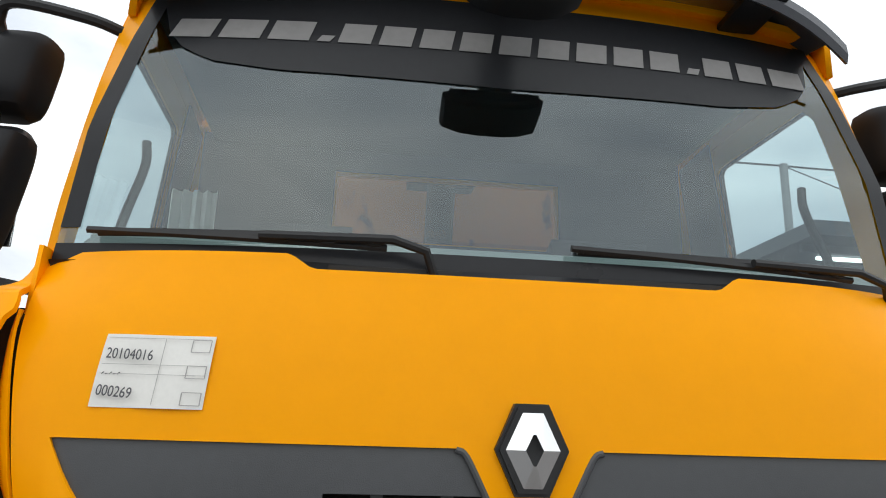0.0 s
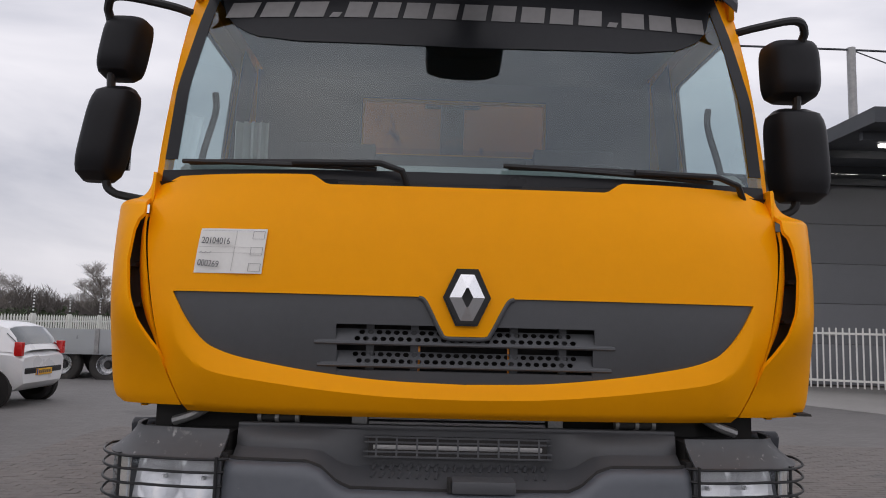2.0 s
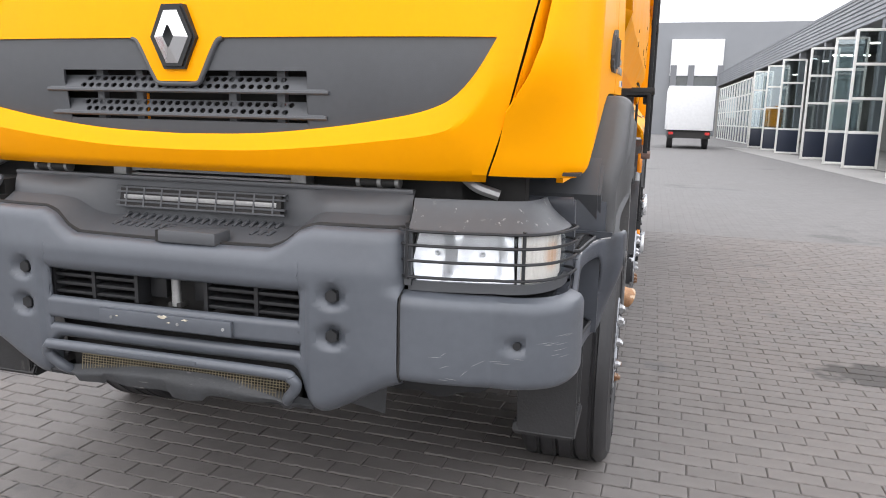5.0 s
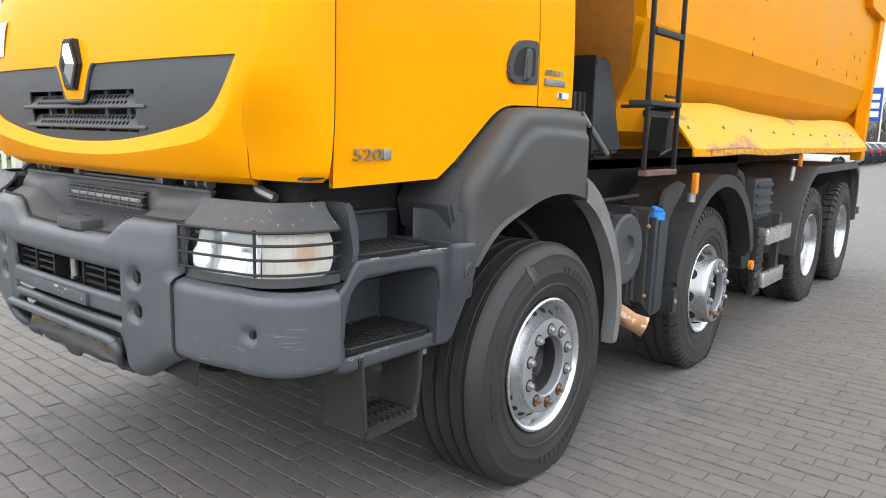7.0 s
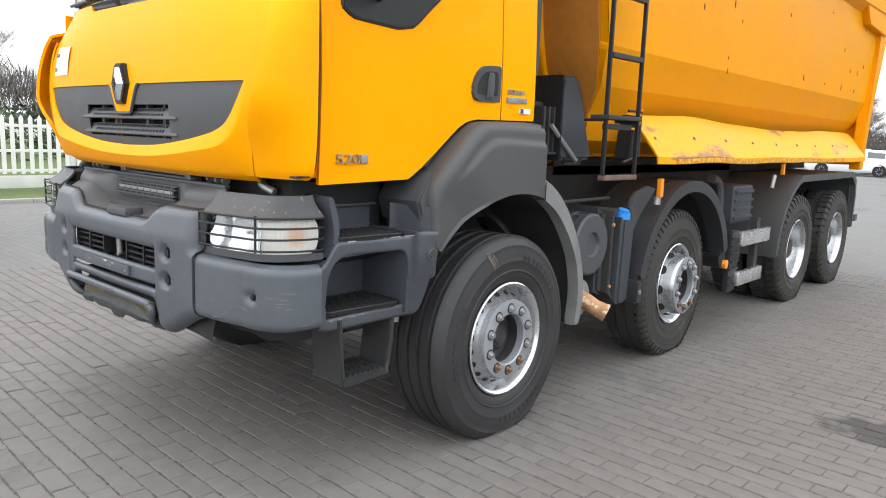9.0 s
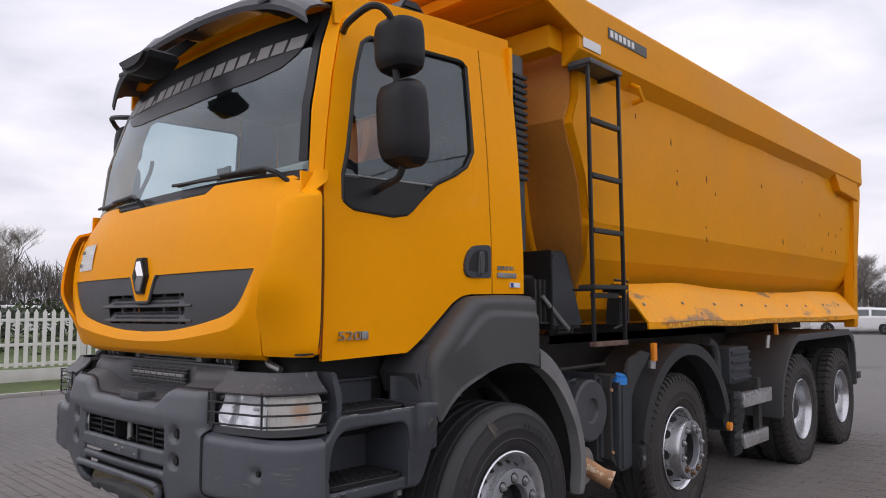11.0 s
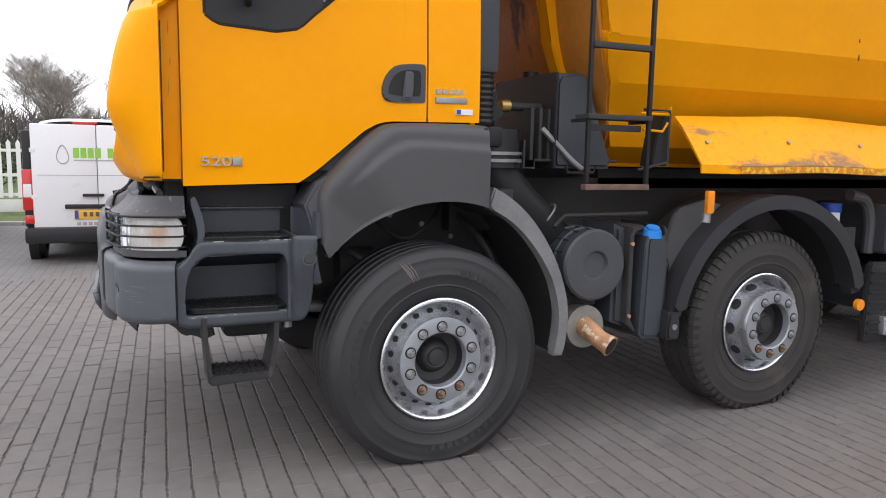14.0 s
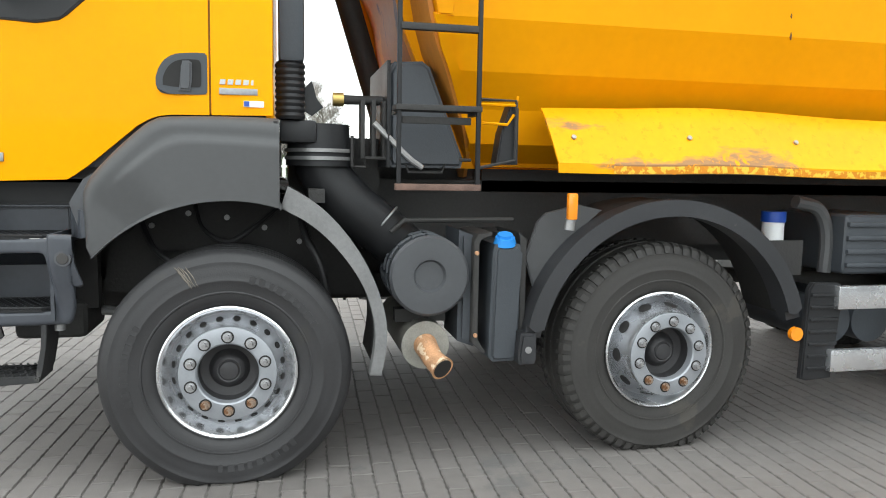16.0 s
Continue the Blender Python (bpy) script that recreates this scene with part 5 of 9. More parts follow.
    part("soffit", prism([(0.86, 0.90), (1.12, 0.984), (1.12, 0.99), (0.86, 0.99)], "y", 0.56, 0.955), M_step, st)
    part("lower_back", prism([(0.54, 0.745), (0.955, 0.75), (0.955, 1.0), (0.56, 0.985)], "x", min(s * 0.87, s * 0.90), max(s * 0.87, s * 0.90)), M_step, st)
    for z0, ya, yb, xo in ((1.070, 0.615, 0.965, 1.138), (0.776, 0.555, 0.950, 1.138)):
        corner = [(0.905, ya + 0.01), (0.915, ya), (xo - 0.03, ya), (xo - 0.004, ya + 0.03), (xo + 0.006, 0.5 * (ya + yb)), (xo + 0.022, yb - 0.035), (xo, yb), (0.915, yb), (0.905, yb - 0.01)]
        tread = part("tread", prism([(s * a, b) for a, b in corner], "z", z0 - 0.024, z0 - 0.009), M_black, st, "black plastic anti-slip tread")
        part("tread_rim", tube([m3(a, b, z0 - 0.008) for a, b in corner + corner[:1]], 0.006, 6), M_black, tread)
        bm = bmesh.new()
        wide = xo - 0.012 - 0.912
        for i in range(-7, 16):
            for sgn in (1, -1):
                y0 = ya + 0.006 + i * 0.032
                p = [(0.912 + wide * v, y0 + sgn * wide * 0.62 * (v - 0.5)) for v in spread(0, 1, 12)]
                p = [q for q in p if ya + 0.008 < q[1] < yb - 0.008]
                if len(p) > 1:
                    rod(m3(p[0][0], p[0][1], z0 - 0.007), m3(p[-1][0], p[-1][1], z0 - 0.007), 0.0038, 4, bm=bm)
        part("tread_pattern", bm, M_black, tread)
    # hanging lowest step
    hang = part("hanging_step", prism([(0.628, 0.462), (0.640, 0.488), (0.872, 0.486), (0.892, 0.478), (0.888, 0.456), (0.645, 0.446)], "x", min(s * 0.955, s * 1.155), max(s * 0.955, s * 1.155), 0.006), M_dusty, st, "black rubber hung step")
    part("strap", prism([(0.606, 0.735), (0.628, 0.735), (0.634, 0.62), (0.648, 0.49), (0.630, 0.462), (0.620, 0.60)], "x", min(s * 0.97, s * 1.155), max(s * 0.97, s * 1.155), 0.005), M_dusty, hang)
    part("strap", prism([(0.905, 0.73), (0.930, 0.73), (0.920, 0.60), (0.902, 0.50), (0.888, 0.458), (0.876, 0.486), (0.900, 0.60)], "x", min(s * 0.97, s * 1.145), max(s * 0.97, s * 1.145), 0.005), M_dusty, hang)
    for k in range(8):
        zig = [m3(0.96 + 0.185 * v, 0.655 + 0.028 * k + (0.012 if i % 2 else -0.004), 0.489) for i, v in enumerate(spread(0, 1, 6))]
        part("tread_bar", tube(zig, 0.0055, 5), M_dusty, hang)
    if s < 0:
        hang.location.z = -0.045
    kn = part("side_lamp", rod(m3(1.225, 1.028, 0.982), m3(1.262, 1.028, 0.982), 0.034, 24, 0.031), M_panel, st, "round dark side lamp")
    part("side_lens", rod(m3(1.260, 1.028, 0.982), m3(1.266, 1.028, 0.982), 0.024, 20, 0.020), material("smoked_side_lens", (0.045, 0.043, 0.042), 0.3), kn)
    part("bracket", rod(m3(1.10, 0.965, 0.665), m3(1.10, 0.965, 0.71), 0.022), M_steel, st)
for s in (1, -1):
    part("steering_box", blocks(((min(s * 0.55, s * 0.90), 0.72, 0.58), (max(s * 0.55, s * 0.90), 1.02, 0.74)), bevel=0.04, segs=3), M_chassis, truck)
    part("corner_tab", sheet(spread(0, 1, 10), spread(0, 1, 4), lambda u, k: Vector((s * (0.60 + 0.30 * u), 0.43 + 0.22 * u + 0.03 * k, 0.74 - (0.115 + 0.05 * ease(u / 0.5) - 0.02 * ease((u - 0.8) / 0.2) + 0.006 * math.sin(17 * u)) * k))), M_black, truck, "bent black plate under the bumper", solid=0.006)
    part("skid_wing", sheet(spread(0, 1, 10), spread(0, 1, 3), lambda u, k: Vector((s * (0.45 + 0.165 * u), 0.262 + 0.105 * u + 0.02 * k, 0.648 - 0.070 * u ** 1.3 + (0.045 + 0.05 * u) * k))), M_black, truck, "scraped black plate under the bumper", solid=0.008)

# ---- front wheel-arch fender ----
def arc(cy, cz, r, a0, a1, n):
    return [(cy + r * math.cos(radians(a)), cz + r * math.sin(radians(a))) for a in spread(a0, a1, n)]


FY, F2Y, R3Y, R4Y, WZ = 1.632, 3.672, 6.28, 7.66, 0.506
for s in (1, -1):
    outline = curve([(1.098, 1.03, 0), (1.085, 1.20, 0), (1.108, 1.285, 0), (1.20, 1.392, 0), (1.31, 1.497, 0), (1.365, 1.534, 0), (1.42, 1.548, 0), (1.62, 1.555, 0), (1.80, 1.555, 0), (1.858, 1.552, 0)], 5)
    nu = len(outline) - 1
    def fender_at(i, v):
        """i along the outer outline; v from the inner edge over the shoulder and down the face to the arch."""
        py, pz, q = outline[i].x, outline[i].y, i / nu
        ang = radians(136 - 63 * ease(0.15 + 0.85 * q) if i else 138)
        ay, az = 1.652 + 0.715 * math.cos(ang), 0.50 + 0.715 * math.sin(ang)
        if i == nu:
            ay, az = 1.858, 1.183
        d = Vector((ay - py, az - pz))
        ln = d.length
        d = d / ln if ln > 1e-6 else Vector((0, -1))
        r = min(0.055, ln * 0.4)
        out = 1.212 + 0.024 * ease((q - 0.15) / 0.2)
        if v < 0.3:
            return Vector((s * (0.90 + (out - r - 0.90) * v / 0.3), py, pz))
        if v < 0.5:
            a = (v - 0.3) / 0.2 * math.pi / 2
            p = r * (1 - math.cos(a))
            return Vector((s * (out - r + r * math.sin(a)), py + d.x * p, pz + d.y * p))
        if v <= 0.9:
            k = (v - 0.5) / 0.4
            p = r + (ln - r) * k
            step = 0.016 * ease((k - 0.10) / 0.10) * ease((q - 0.25) / 0.15)
            return Vector((s * (out + step), py + d.x * p, pz + d.y * p))
        return Vector((s * (out + 0.016 - 0.06 * (v - 0.9) / 0.1), ay + 0.004 * d.x, az + 0.004 * d.y))
    fen = part("fender", sheet(range(nu + 1), spread(0, 0.3, 2) + spread(0.3, 0.5, 6)[1:] + spread(0.5, 0.9, 24)[1:] + [0.95, 1.0], fender_at), M_fender, truck, "dark grey plastic wheel-arch fender", solid=0.008, offset=-1, angle=40)
    part("fender_back", prism([(1.835, 1.19), (1.835, 1.54), (1.852, 1.54), (1.852, 1.19)], "x", min(s * 0.80, s * 1.225), max(s * 0.80, s * 1.225)), M_black, fen)
    part("fender_foot", prism([(1.03, 1.195), (1.085, 1.29), (1.13, 1.32), (1.13, 1.12), (1.06, 1.10)], "x", min(s * 0.90, s * 1.165), max(s * 0.90, s * 1.165), 0.012), M_panel, fen)
    part("fender_flange", sheet(spread(0, 1, 10), spread(0, 1, 6), lambda u, k: Vector((s * (1.02 + 0.165 * ease(u / 0.75)), 1.0 + 0.11 * u, 1.045 + 0.013 * u + (0.135 - 0.03 * u) * k))), M_step, fen, "dark plastic flange between step and fender", solid=0.012, offset=-1)
    # rear part of the arch, wider at its upper end
    rim_r = smooth_table((-4, 0.655), (0, 0.66), (15, 0.697), (30, 0.722), (44, 0.752), (60, 0.795), (72, 0.822))
    def rim_at(a, r):
        return (FY + 0.005 + r * math.cos(radians(a)), 0.492 + r * math.sin(radians(a)))
    ro, ri = [rim_at(a, rim_r(a)) for a in spread(72, -4, 26)], [rim_at(a, rim_r(a) - 0.052 - 0.045 * max(0.0, a - 30) / 42) for a in spread(-4, 72, 26)]
    part("arch_rim", prism(ro + ri, "x", min(s * 1.17, s * 1.238), max(s * 1.17, s * 1.238), 0.008), M_arch, fen, "weathered grey arch rim")
    ro, ri = [rim_at(a, rim_r(a) - 0.004) for a in spread(80, -4, 24)], [rim_at(a, rim_r(a) - 0.02) for a in spread(-4, 80, 24)]
    part("arch_liner", prism(ro + ri, "x", min(s * 0.62, s * 1.19), max(s * 0.62, s * 1.19)), M_chassis, fen)
    ro, ri = arc(FY, 0.50, 0.735, 60, 134, 20), arc(FY, 0.50, 0.72, 134, 60, 20)
    part("arch_liner", prism(ro + ri, "x", min(s * 0.55, s * 1.16), max(s * 0.55, s * 1.16)), M_chassis, fen)
    part("well_wall", prism([(1.02, 0.74), (1.10, 1.20), (1.9, 1.22), (2.3, 0.80), (2.3, 0.70)], "x", min(s * 0.56, s * 0.60), max(s * 0.56, s * 0.60)), M_chassis, fen)
    # second-axle fender
    ro = arc(F2Y, 0.50, 0.732, 172, 12, 40)
    ri = arc(F2Y, 0.50, 0.655, 12, 172, 40)
    fen2 = part("fender", prism(ro + ri, "x", min(s * 1.13, s * 1.26), max(s * 1.13, s * 1.26), 0.030, 4), M_guard, truck, "black plastic second-axle fender")
    ro, ri = arc(F2Y, 0.50, 0.728, 172, 12, 40), arc(F2Y, 0.50, 0.712, 12, 172, 40)
    part("arch_liner", prism(ro + ri, "x", min(s * 0.80, s * 1.16), max(s * 0.80, s * 1.16)), M_chassis, fen2)
    part("fender_bracket", prism([(2.97, 0.95), (3.03, 1.12), (3.07, 1.16), (3.23, 1.20), (3.35, 1.175), (3.12, 0.98), (3.02, 0.80)], "x", min(s * 1.10, s * 1.13), max(s * 1.10, s * 1.13), 0.006), M_fender, fen2)
    part("fender_foot", prism([(2.918, 0.475), (2.99, 0.475), (2.998, 0.50), (2.995, 0.62), (2.922, 0.62), (2.91, 0.52)], "x", min(s * 1.14, s * 1.262), max(s * 1.14, s * 1.262), 0.012), M_guard, fen2)
    part("foot_bolt", rod((s * 1.26, 2.955, 0.545), (s * 1.268, 2.955, 0.545), 0.016, 10), M_steel, fen2)
    part("marker", blocks(((min(s * 1.24, s * 1.275), 3.122, 1.138), (max(s * 1.24, s * 1.27), 3.168, 1.258)), bevel=0.008), M_amber, fen2, "amber side marker lamp")
    part("marker_post", rod((s * 1.24, 3.14, 1.09), (s * 1.24, 3.145, 1.142), 0.024), M_steel, fen2)
    part("marker", rod((s * 1.25, 4.345, 0.575), (s * 1.275, 4.345, 0.575), 0.035), M_amber, fen2, "amber side marker lamp")
    # rear bogie fender: arch, flat top and tail
    def band(off, th):
        o = arc(R3Y, 0.50, 0.735 + off, 180, 100, 16) + [(7.95 + off * 0.5, 1.235 + off), (8.12 + off, 1.15 + off), (8.17 + off, 0.95), (8.15 + off, 0.60)]
        i = [(8.15 + off - th, 0.60), (8.17 + off - th, 0.94), (8.09 + off, 1.13 + off - th), (7.93, 1.235 + off - th)] + arc(R3Y, 0.50, 0.735 + off - th, 100, 180, 16)
        return o + i
    fen3 = part("fender", prism(band(0, 0.05), "x", min(s * 1.19, s * 1.26), max(s * 1.19, s * 1.26), 0.01), M_fender, truck, "black plastic rear fender over two axles")
    part("arch_liner", prism(band(-0.002, 0.02), "x", min(s * 0.55, s * 1.2), max(s * 0.55, s * 1.2)), M_fender, fen3)
    part("rear_marker", blocks(((min(s * 1.22, s * 1.25), 5.55, 1.24), (max(s * 1.22, s * 1.25), 5.585, 1.34)), bevel=0.005), M_amber, fen3)
    part("clasp", rod((s * 1.24, 5.30, 1.13), (s * 1.24, 5.34, 1.24), 0.02), M_steel, fen3)
    part("tail_bar", blocks(((min(s * 1.10, s * 1.26), 8.22, 0.66), (max(s * 1.10, s * 1.26), 8.34, 0.74)), bevel=0.008), M_panel, fen3)

# ---- wheels ----
def tyre_profile(w, r, kind):
    """From the inner bead over the tread to the outer bead; outer face at x = 0."""
    p = [(-w + 0.03, 0.272), (-w + 0.012, 0.314), (-w, 0.41), (-w + 0.012, r - 0.035), (-w + 0.03, r - 0.010)]
    g = 4 if kind == "rib" else 3
    xs = spread(-w + 0.045, -0.045, g * 2)
    for i in range(g * 2):
        a, b = xs[i], xs[i + 1]
        c = 0.5 * (a + b)
        p += [(a, r - 0.004), (c - 0.007, r), (c - 0.004, r - 0.012), (c + 0.004, r - 0.012), (c + 0.007, r)] if i % 2 else [(a, r - 0.002), (b - 0.002, r - 0.001)]
    p += [(-0.040, r - 0.006), (-0.022, r - 0.022), (-0.011, r - 0.045), (-0.009, r - 0.047), (-0.0085, r - 0.056), (-0.009, r - 0.060), (-0.005, r - 0.075), (-0.001, r - 0.10), (0.0, r - 0.118), (0.0015, r - 0.121), (0.0015, r - 0.127), (0.0, r - 0.130), (-0.004, r - 0.17), (-0.0015, r - 0.173), (-0.002, r - 0.178), (-0.008, r - 0.181), (-0.010, 0.320), (-0.022, 0.298), (-0.034, 0.285), (-0.036, 0.272)]
    return p


def build_tyre(w, r, kind, sit):
    """A tyre casing that stands flat on the ground, sit below its middle, and the blocks or raised bars on it."""
    base = r - {"rib": 0.0, "mix": 0.006, "lug": 0.013}[kind]
    casing, bm = lathe(tyre_profile(w, base, kind), 120), bmesh.new()
    n, reach, drop = {"rib": (0, 0, 0), "mix": (62, 0.075, 0.050), "lug": (44, 0.115, 0.068)}[kind]
    for k in range(n):
        a0 = 2 * math.pi * k / n
        da = 2 * math.pi / n * 0.60
        for side_ in (0, 1):
            ring = [(-reach, r), (-0.038, r - 0.001), (-0.016, r - 0.016), (-0.004, r - drop), (-reach, r - 0.025)]
            if side_:
                ring = [(-w - x, rad) for x, rad in ring]
            off = 0.5 * da if side_ else 0.0
            skew = 0.25 * da
            ends = [[bm.verts.new((x, rad * math.cos(a + off + (skew if i in (0, 4) else 0)), rad * math.sin(a + off + (skew if i in (0, 4) else 0)))) for i, (x, rad) in enumerate(ring)] for a in (a0, a0 + da)]
            p, q = ends
            bm.faces.new(p)
            bm.faces.new(q[::-1])
            for i in range(5):
                bm.faces.new((p[i], q[i], q[(i + 1) % 5], p[(i + 1) % 5]))
    if kind == "rib":
        for start in (0.5, 2.6, 4.6):
            for k in range(9):
                a0 = start + 0.098 * k
                ring = [(0.0005, 0.392), (0.0035, 0.393), (0.0035, 0.425), (0.0005, 0.426)]
                p, q = [[bm.verts.new((x - 0.001, rad * math.cos(a), rad * math.sin(a))) for x, rad in ring] for a in (a0, a0 + (0.062 if k % 3 else 0.045))]
                bm.faces.new(p)
                bm.faces.new(q[::-1])
                for i in range(4):
                    bm.faces.new((p[i], q[i], q[(i + 1) % 4], p[(i + 1) % 4]))
    for v in list(casing.verts) + list(bm.verts):
        low = -sit - v.co.z
        if low > 0:
            v.co.x += 0.35 * low * (1 if v.co.x > -w / 2 else -1)
            v.co.z = -sit + 0.0015
        elif low > -0.12:
            v.co.x += 0.012 * ease(1 + low / 0.12) * (1 if v.co.x > -w / 2 else -1)
    return casing, bm


SIT = {"rib": 0.484, "mix": 0.497, "lug": 0.506}
TYRES, BLOCKS = {}, {}
for k, w, r in (("rib", 0.365, 0.522), ("mix", 0.315, 0.526), ("lug", 0.315, 0.528)):
    casing, raised = build_tyre(w, r, k, SIT[k])
    TYRES[k] = finish("tyre", casing, M_rubber if k == "rib" else M_dirty, 30)
    BLOCKS[k] = finish("sidewall_relief" if k == "rib" else "tread", raised, M_rubber if k == "rib" else M_dirty, 30)
steer_rim = [(-0.020, 0.292), (-0.012, 0.303), (-0.004, 0.303), (0.0, 0.296), (-0.006, 0.286), (-0.022, 0.280), (-0.045, 0.270), (-0.065, 0.264), (-0.082, 0.261)]
disc = [(-0.080, 0.262), (-0.079, 0.258), (-0.072, 0.252), (-0.052, 0.238), (-0.030, 0.222), (-0.012, 0.214), (0.002, 0.212)]
ringp = [(0.000, 0.212), (0.010, 0.210), (0.012, 0.205), (0.012, 0.140), (0.006, 0.134), (-0.03, 0.131)]
hubp = [(-0.03, 0.132), (-0.085, 0.128), (-0.092, 0.090), (-0.066, 0.074), (-0.054, 0.066), (-0.046, 0.052), (-0.048, 0.046), (-0.040, 0.040), (-0.036, 0.022), (-0.035, 0.0)]
bell = [(-0.080, 0.262), (-0.070, 0.252), (-0.045, 0.243), (0.010, 0.228), (0.045, 0.220), (0.064, 0.216), (0.072, 0.212)]
BELL = 0.068
deep_rim = [(-0.020, 0.292), (-0.012, 0.303), (-0.004, 0.303), (0.0, 0.296), (-0.008, 0.286), (-0.03, 0.276), (-0.06, 0.268), (-0.12, 0.262), (-0.14, 0.25), (-0.148, 0.22), (-0.150, 0.12)]
deep_hub = [(-0.15, 0.135), (-0.12, 0.13), (-0.10, 0.115), (-0.075, 0.105), (-0.062, 0.09), (-0.058, 0.0)]


def sized(profile):
    return [(x, r * 0.95) for x, r in profile]


RIM = finish("rim", lathe(sized(steer_rim), 72), M_alu, 40)
DISC = finish("disc", lathe(sized(disc), 72), M_silver, 50)
BELLDISC = finish("disc", lathe(sized(bell), 72), M_silver, 50)
FLANGE = finish("flange", lathe(sized(ringp), 72), M_flange, 30)
HUB = finish("hub", lathe(sized(hubp), 48), M_hub, 30)
SEAT = finish("nut_seat", rod((0, 0, 0), (0.002, 0, 0), 0.0265, 18), M_gap_shade, 30)
DEEP = finish("rim", lathe(sized(deep_rim), 72), M_silver, 40)
DEEPHUB = finish("hub", lathe(sized(deep_hub), 40), M_hub, 30)
bm = rod((0.0, 0, 0), (0.016, 0, 0), 0.0172, 6)
rod((0.015, 0, 0), (0.024, 0, 0), 0.0125, 12, 0.010, bm=bm)
rod((0.0, 0, 0), (0.004, 0, 0), 0.020, 16, bm=bm)
NUT = finish("wheel_nut", bm, M_nut, 30)
RUSTNUT = NUT.copy()
RUSTNUT.materials[0] = M_nutrust
HOLES = {}
for n_, ry, rz in ((20, 0.014, 0.015), (10, 0.026, 0.032)):
    bm = bmesh.new()
    bmesh.ops.create_cone(bm, cap_ends=True, segments=18, radius1=1, radius2=1, depth=1, matrix=Matrix.Diagonal((0.006, ry, rz, 1)) @ Matrix.Rotation(radians(90), 4, "Y"))
    HOLES[n_] = finish("vent_hole", bm, M_gap_shade, 30)


def wheel(y, face, side_, kind, deep=False, holes=20, turn=0.0, steer=0.0):
    """A wheel whose outer rim edge stands at x = face on that side."""
    w = share("wheel", HUB if not deep else DEEPHUB, truck)
    out = 0.0 if deep or holes == 20 else BELL
    w.matrix_world = Matrix.Translation((side_ * face, y, SIT[kind])) @ Matrix.Rotation(radians(steer) + (0 if side_ > 0 else math.pi), 4, "Z") @ Matrix.Rotation(radians(turn), 4, "X") @ Matrix.Translation((out, 0, 0))
    w["label"] = "steel hub of a lorry wheel"
    share("tyre", TYRES[kind], w, (0.012 - out, 0, 0), (-radians(turn), 0, 0))["label"] = "worn black lorry tyre"
    tagged(share(BLOCKS[kind].name.split(".")[0], BLOCKS[kind], w, (0.012 - out, 0, 0), (-radians(turn), 0, 0)), kind="stuff")
    if deep:
        share("rim", DEEP, w)
        for k in range(10):
            a = 2 * math.pi * k / 10
            share("wheel_nut", NUT, w, (-0.148, 0.159 * math.cos(a), 0.159 * math.sin(a)))
        return w
    share("rim", RIM, w, (-out, 0, 0))["label"] = "polished aluminium rim"
    share("disc", BELLDISC if out else DISC, w, (-out, 0, 0))
    share("flange", FLANGE, w)["label"] = "grey painted bolt ring"
    for k in range(10):
        a = 2 * math.pi * (k + 0.25) / 10
        share("wheel_nut", RUSTNUT if math.sin(a + radians(turn)) < -0.45 else NUT, w, (0.0125, 0.159 * math.cos(a), 0.159 * math.sin(a)))
        share("nut_seat", SEAT, w, (0.0115, 0.159 * math.cos(a), 0.159 * math.sin(a)))
    for k in range(holes):
        a = 2 * math.pi * k / holes
        rr, deep_x, lean = (0.2252, -0.0515, 54) if holes == 20 else (0.2235, -0.018 - out, 74)
        share("vent_hole", HOLES[holes], w, (deep_x, rr * math.cos(a), rr * math.sin(a)), (Matrix.Rotation(a, 3, "X") @ Matrix.Rotation(radians(lean), 3, "Z")).to_euler())
    return w


for s in (1, -1):
    w_ = wheel(FY + 0.009, 1.224, s, "rib", turn=9 if s > 0 else 20, steer=0.3)
    front_wheel = w_ if s > 0 else front_wheel
    wheel(F2Y - 0.01, 1.180, s, "mix", holes=10, turn=4, steer=1.5)
    for y, t in ((R3Y, 0), (R4Y, 11)):
        wheel(y, 1.215, s, "lug", deep=True, turn=t)
        wheel(y, 0.865, s, "lug", deep=True, turn=t)

# dried clay mark on the sidewall and shoulder of the front tyre
M_clay = material("dried_clay", (0.17, 0.15, 0.125), 0.95, 0, 0.3, 40.0)
side_of = table(*sorted((r, x) for x, r in tyre_profile(0.365, 0.522, "rib")[-17:-6]))
for k in range(7):
    rnd = random.Random(k + 60)
    a0, r0 = radians(99 + 5 * rnd.random() + k * 0.8), 0.505 - 0.035 * rnd.random()
    run = [(r0 - 0.095 * v, a0 - radians(3.0) * v + 0.004 * math.sin(9 * v + k)) for v in spread(0, 1, 8)]
    streak = tube([(side_of(r) + 0.0008, r * math.cos(a), r * math.sin(a)) for r, a in run], 0.002, 5, radii=[0.0008, 0.002, 0.0028, 0.002, 0.003, 0.002, 0.0015, 0.0008, 0.0006])
    part("clay_streak", streak, M_clay, front_wheel).location = (0.012, 0, 0)

# ---- chassis ----
ch = part("chassis", blocks(((-0.45, 0.9, 0.84), (-0.37, 8.3, 1.12)), ((0.37, 0.9, 0.84), (0.45, 8.3, 1.12)), ((-0.4, 2.0, 0.86), (0.4, 2.12, 1.08)), ((-0.4, 5.0, 0.86), (0.4, 5.12, 1.08)), ((-0.4, 8.1, 0.86), (0.4, 8.22, 1.08)), ((-0.9, 2.9, 0.98), (0.9, 3.0, 1.05))), M_chassis, truck, "dirty black chassis rails")
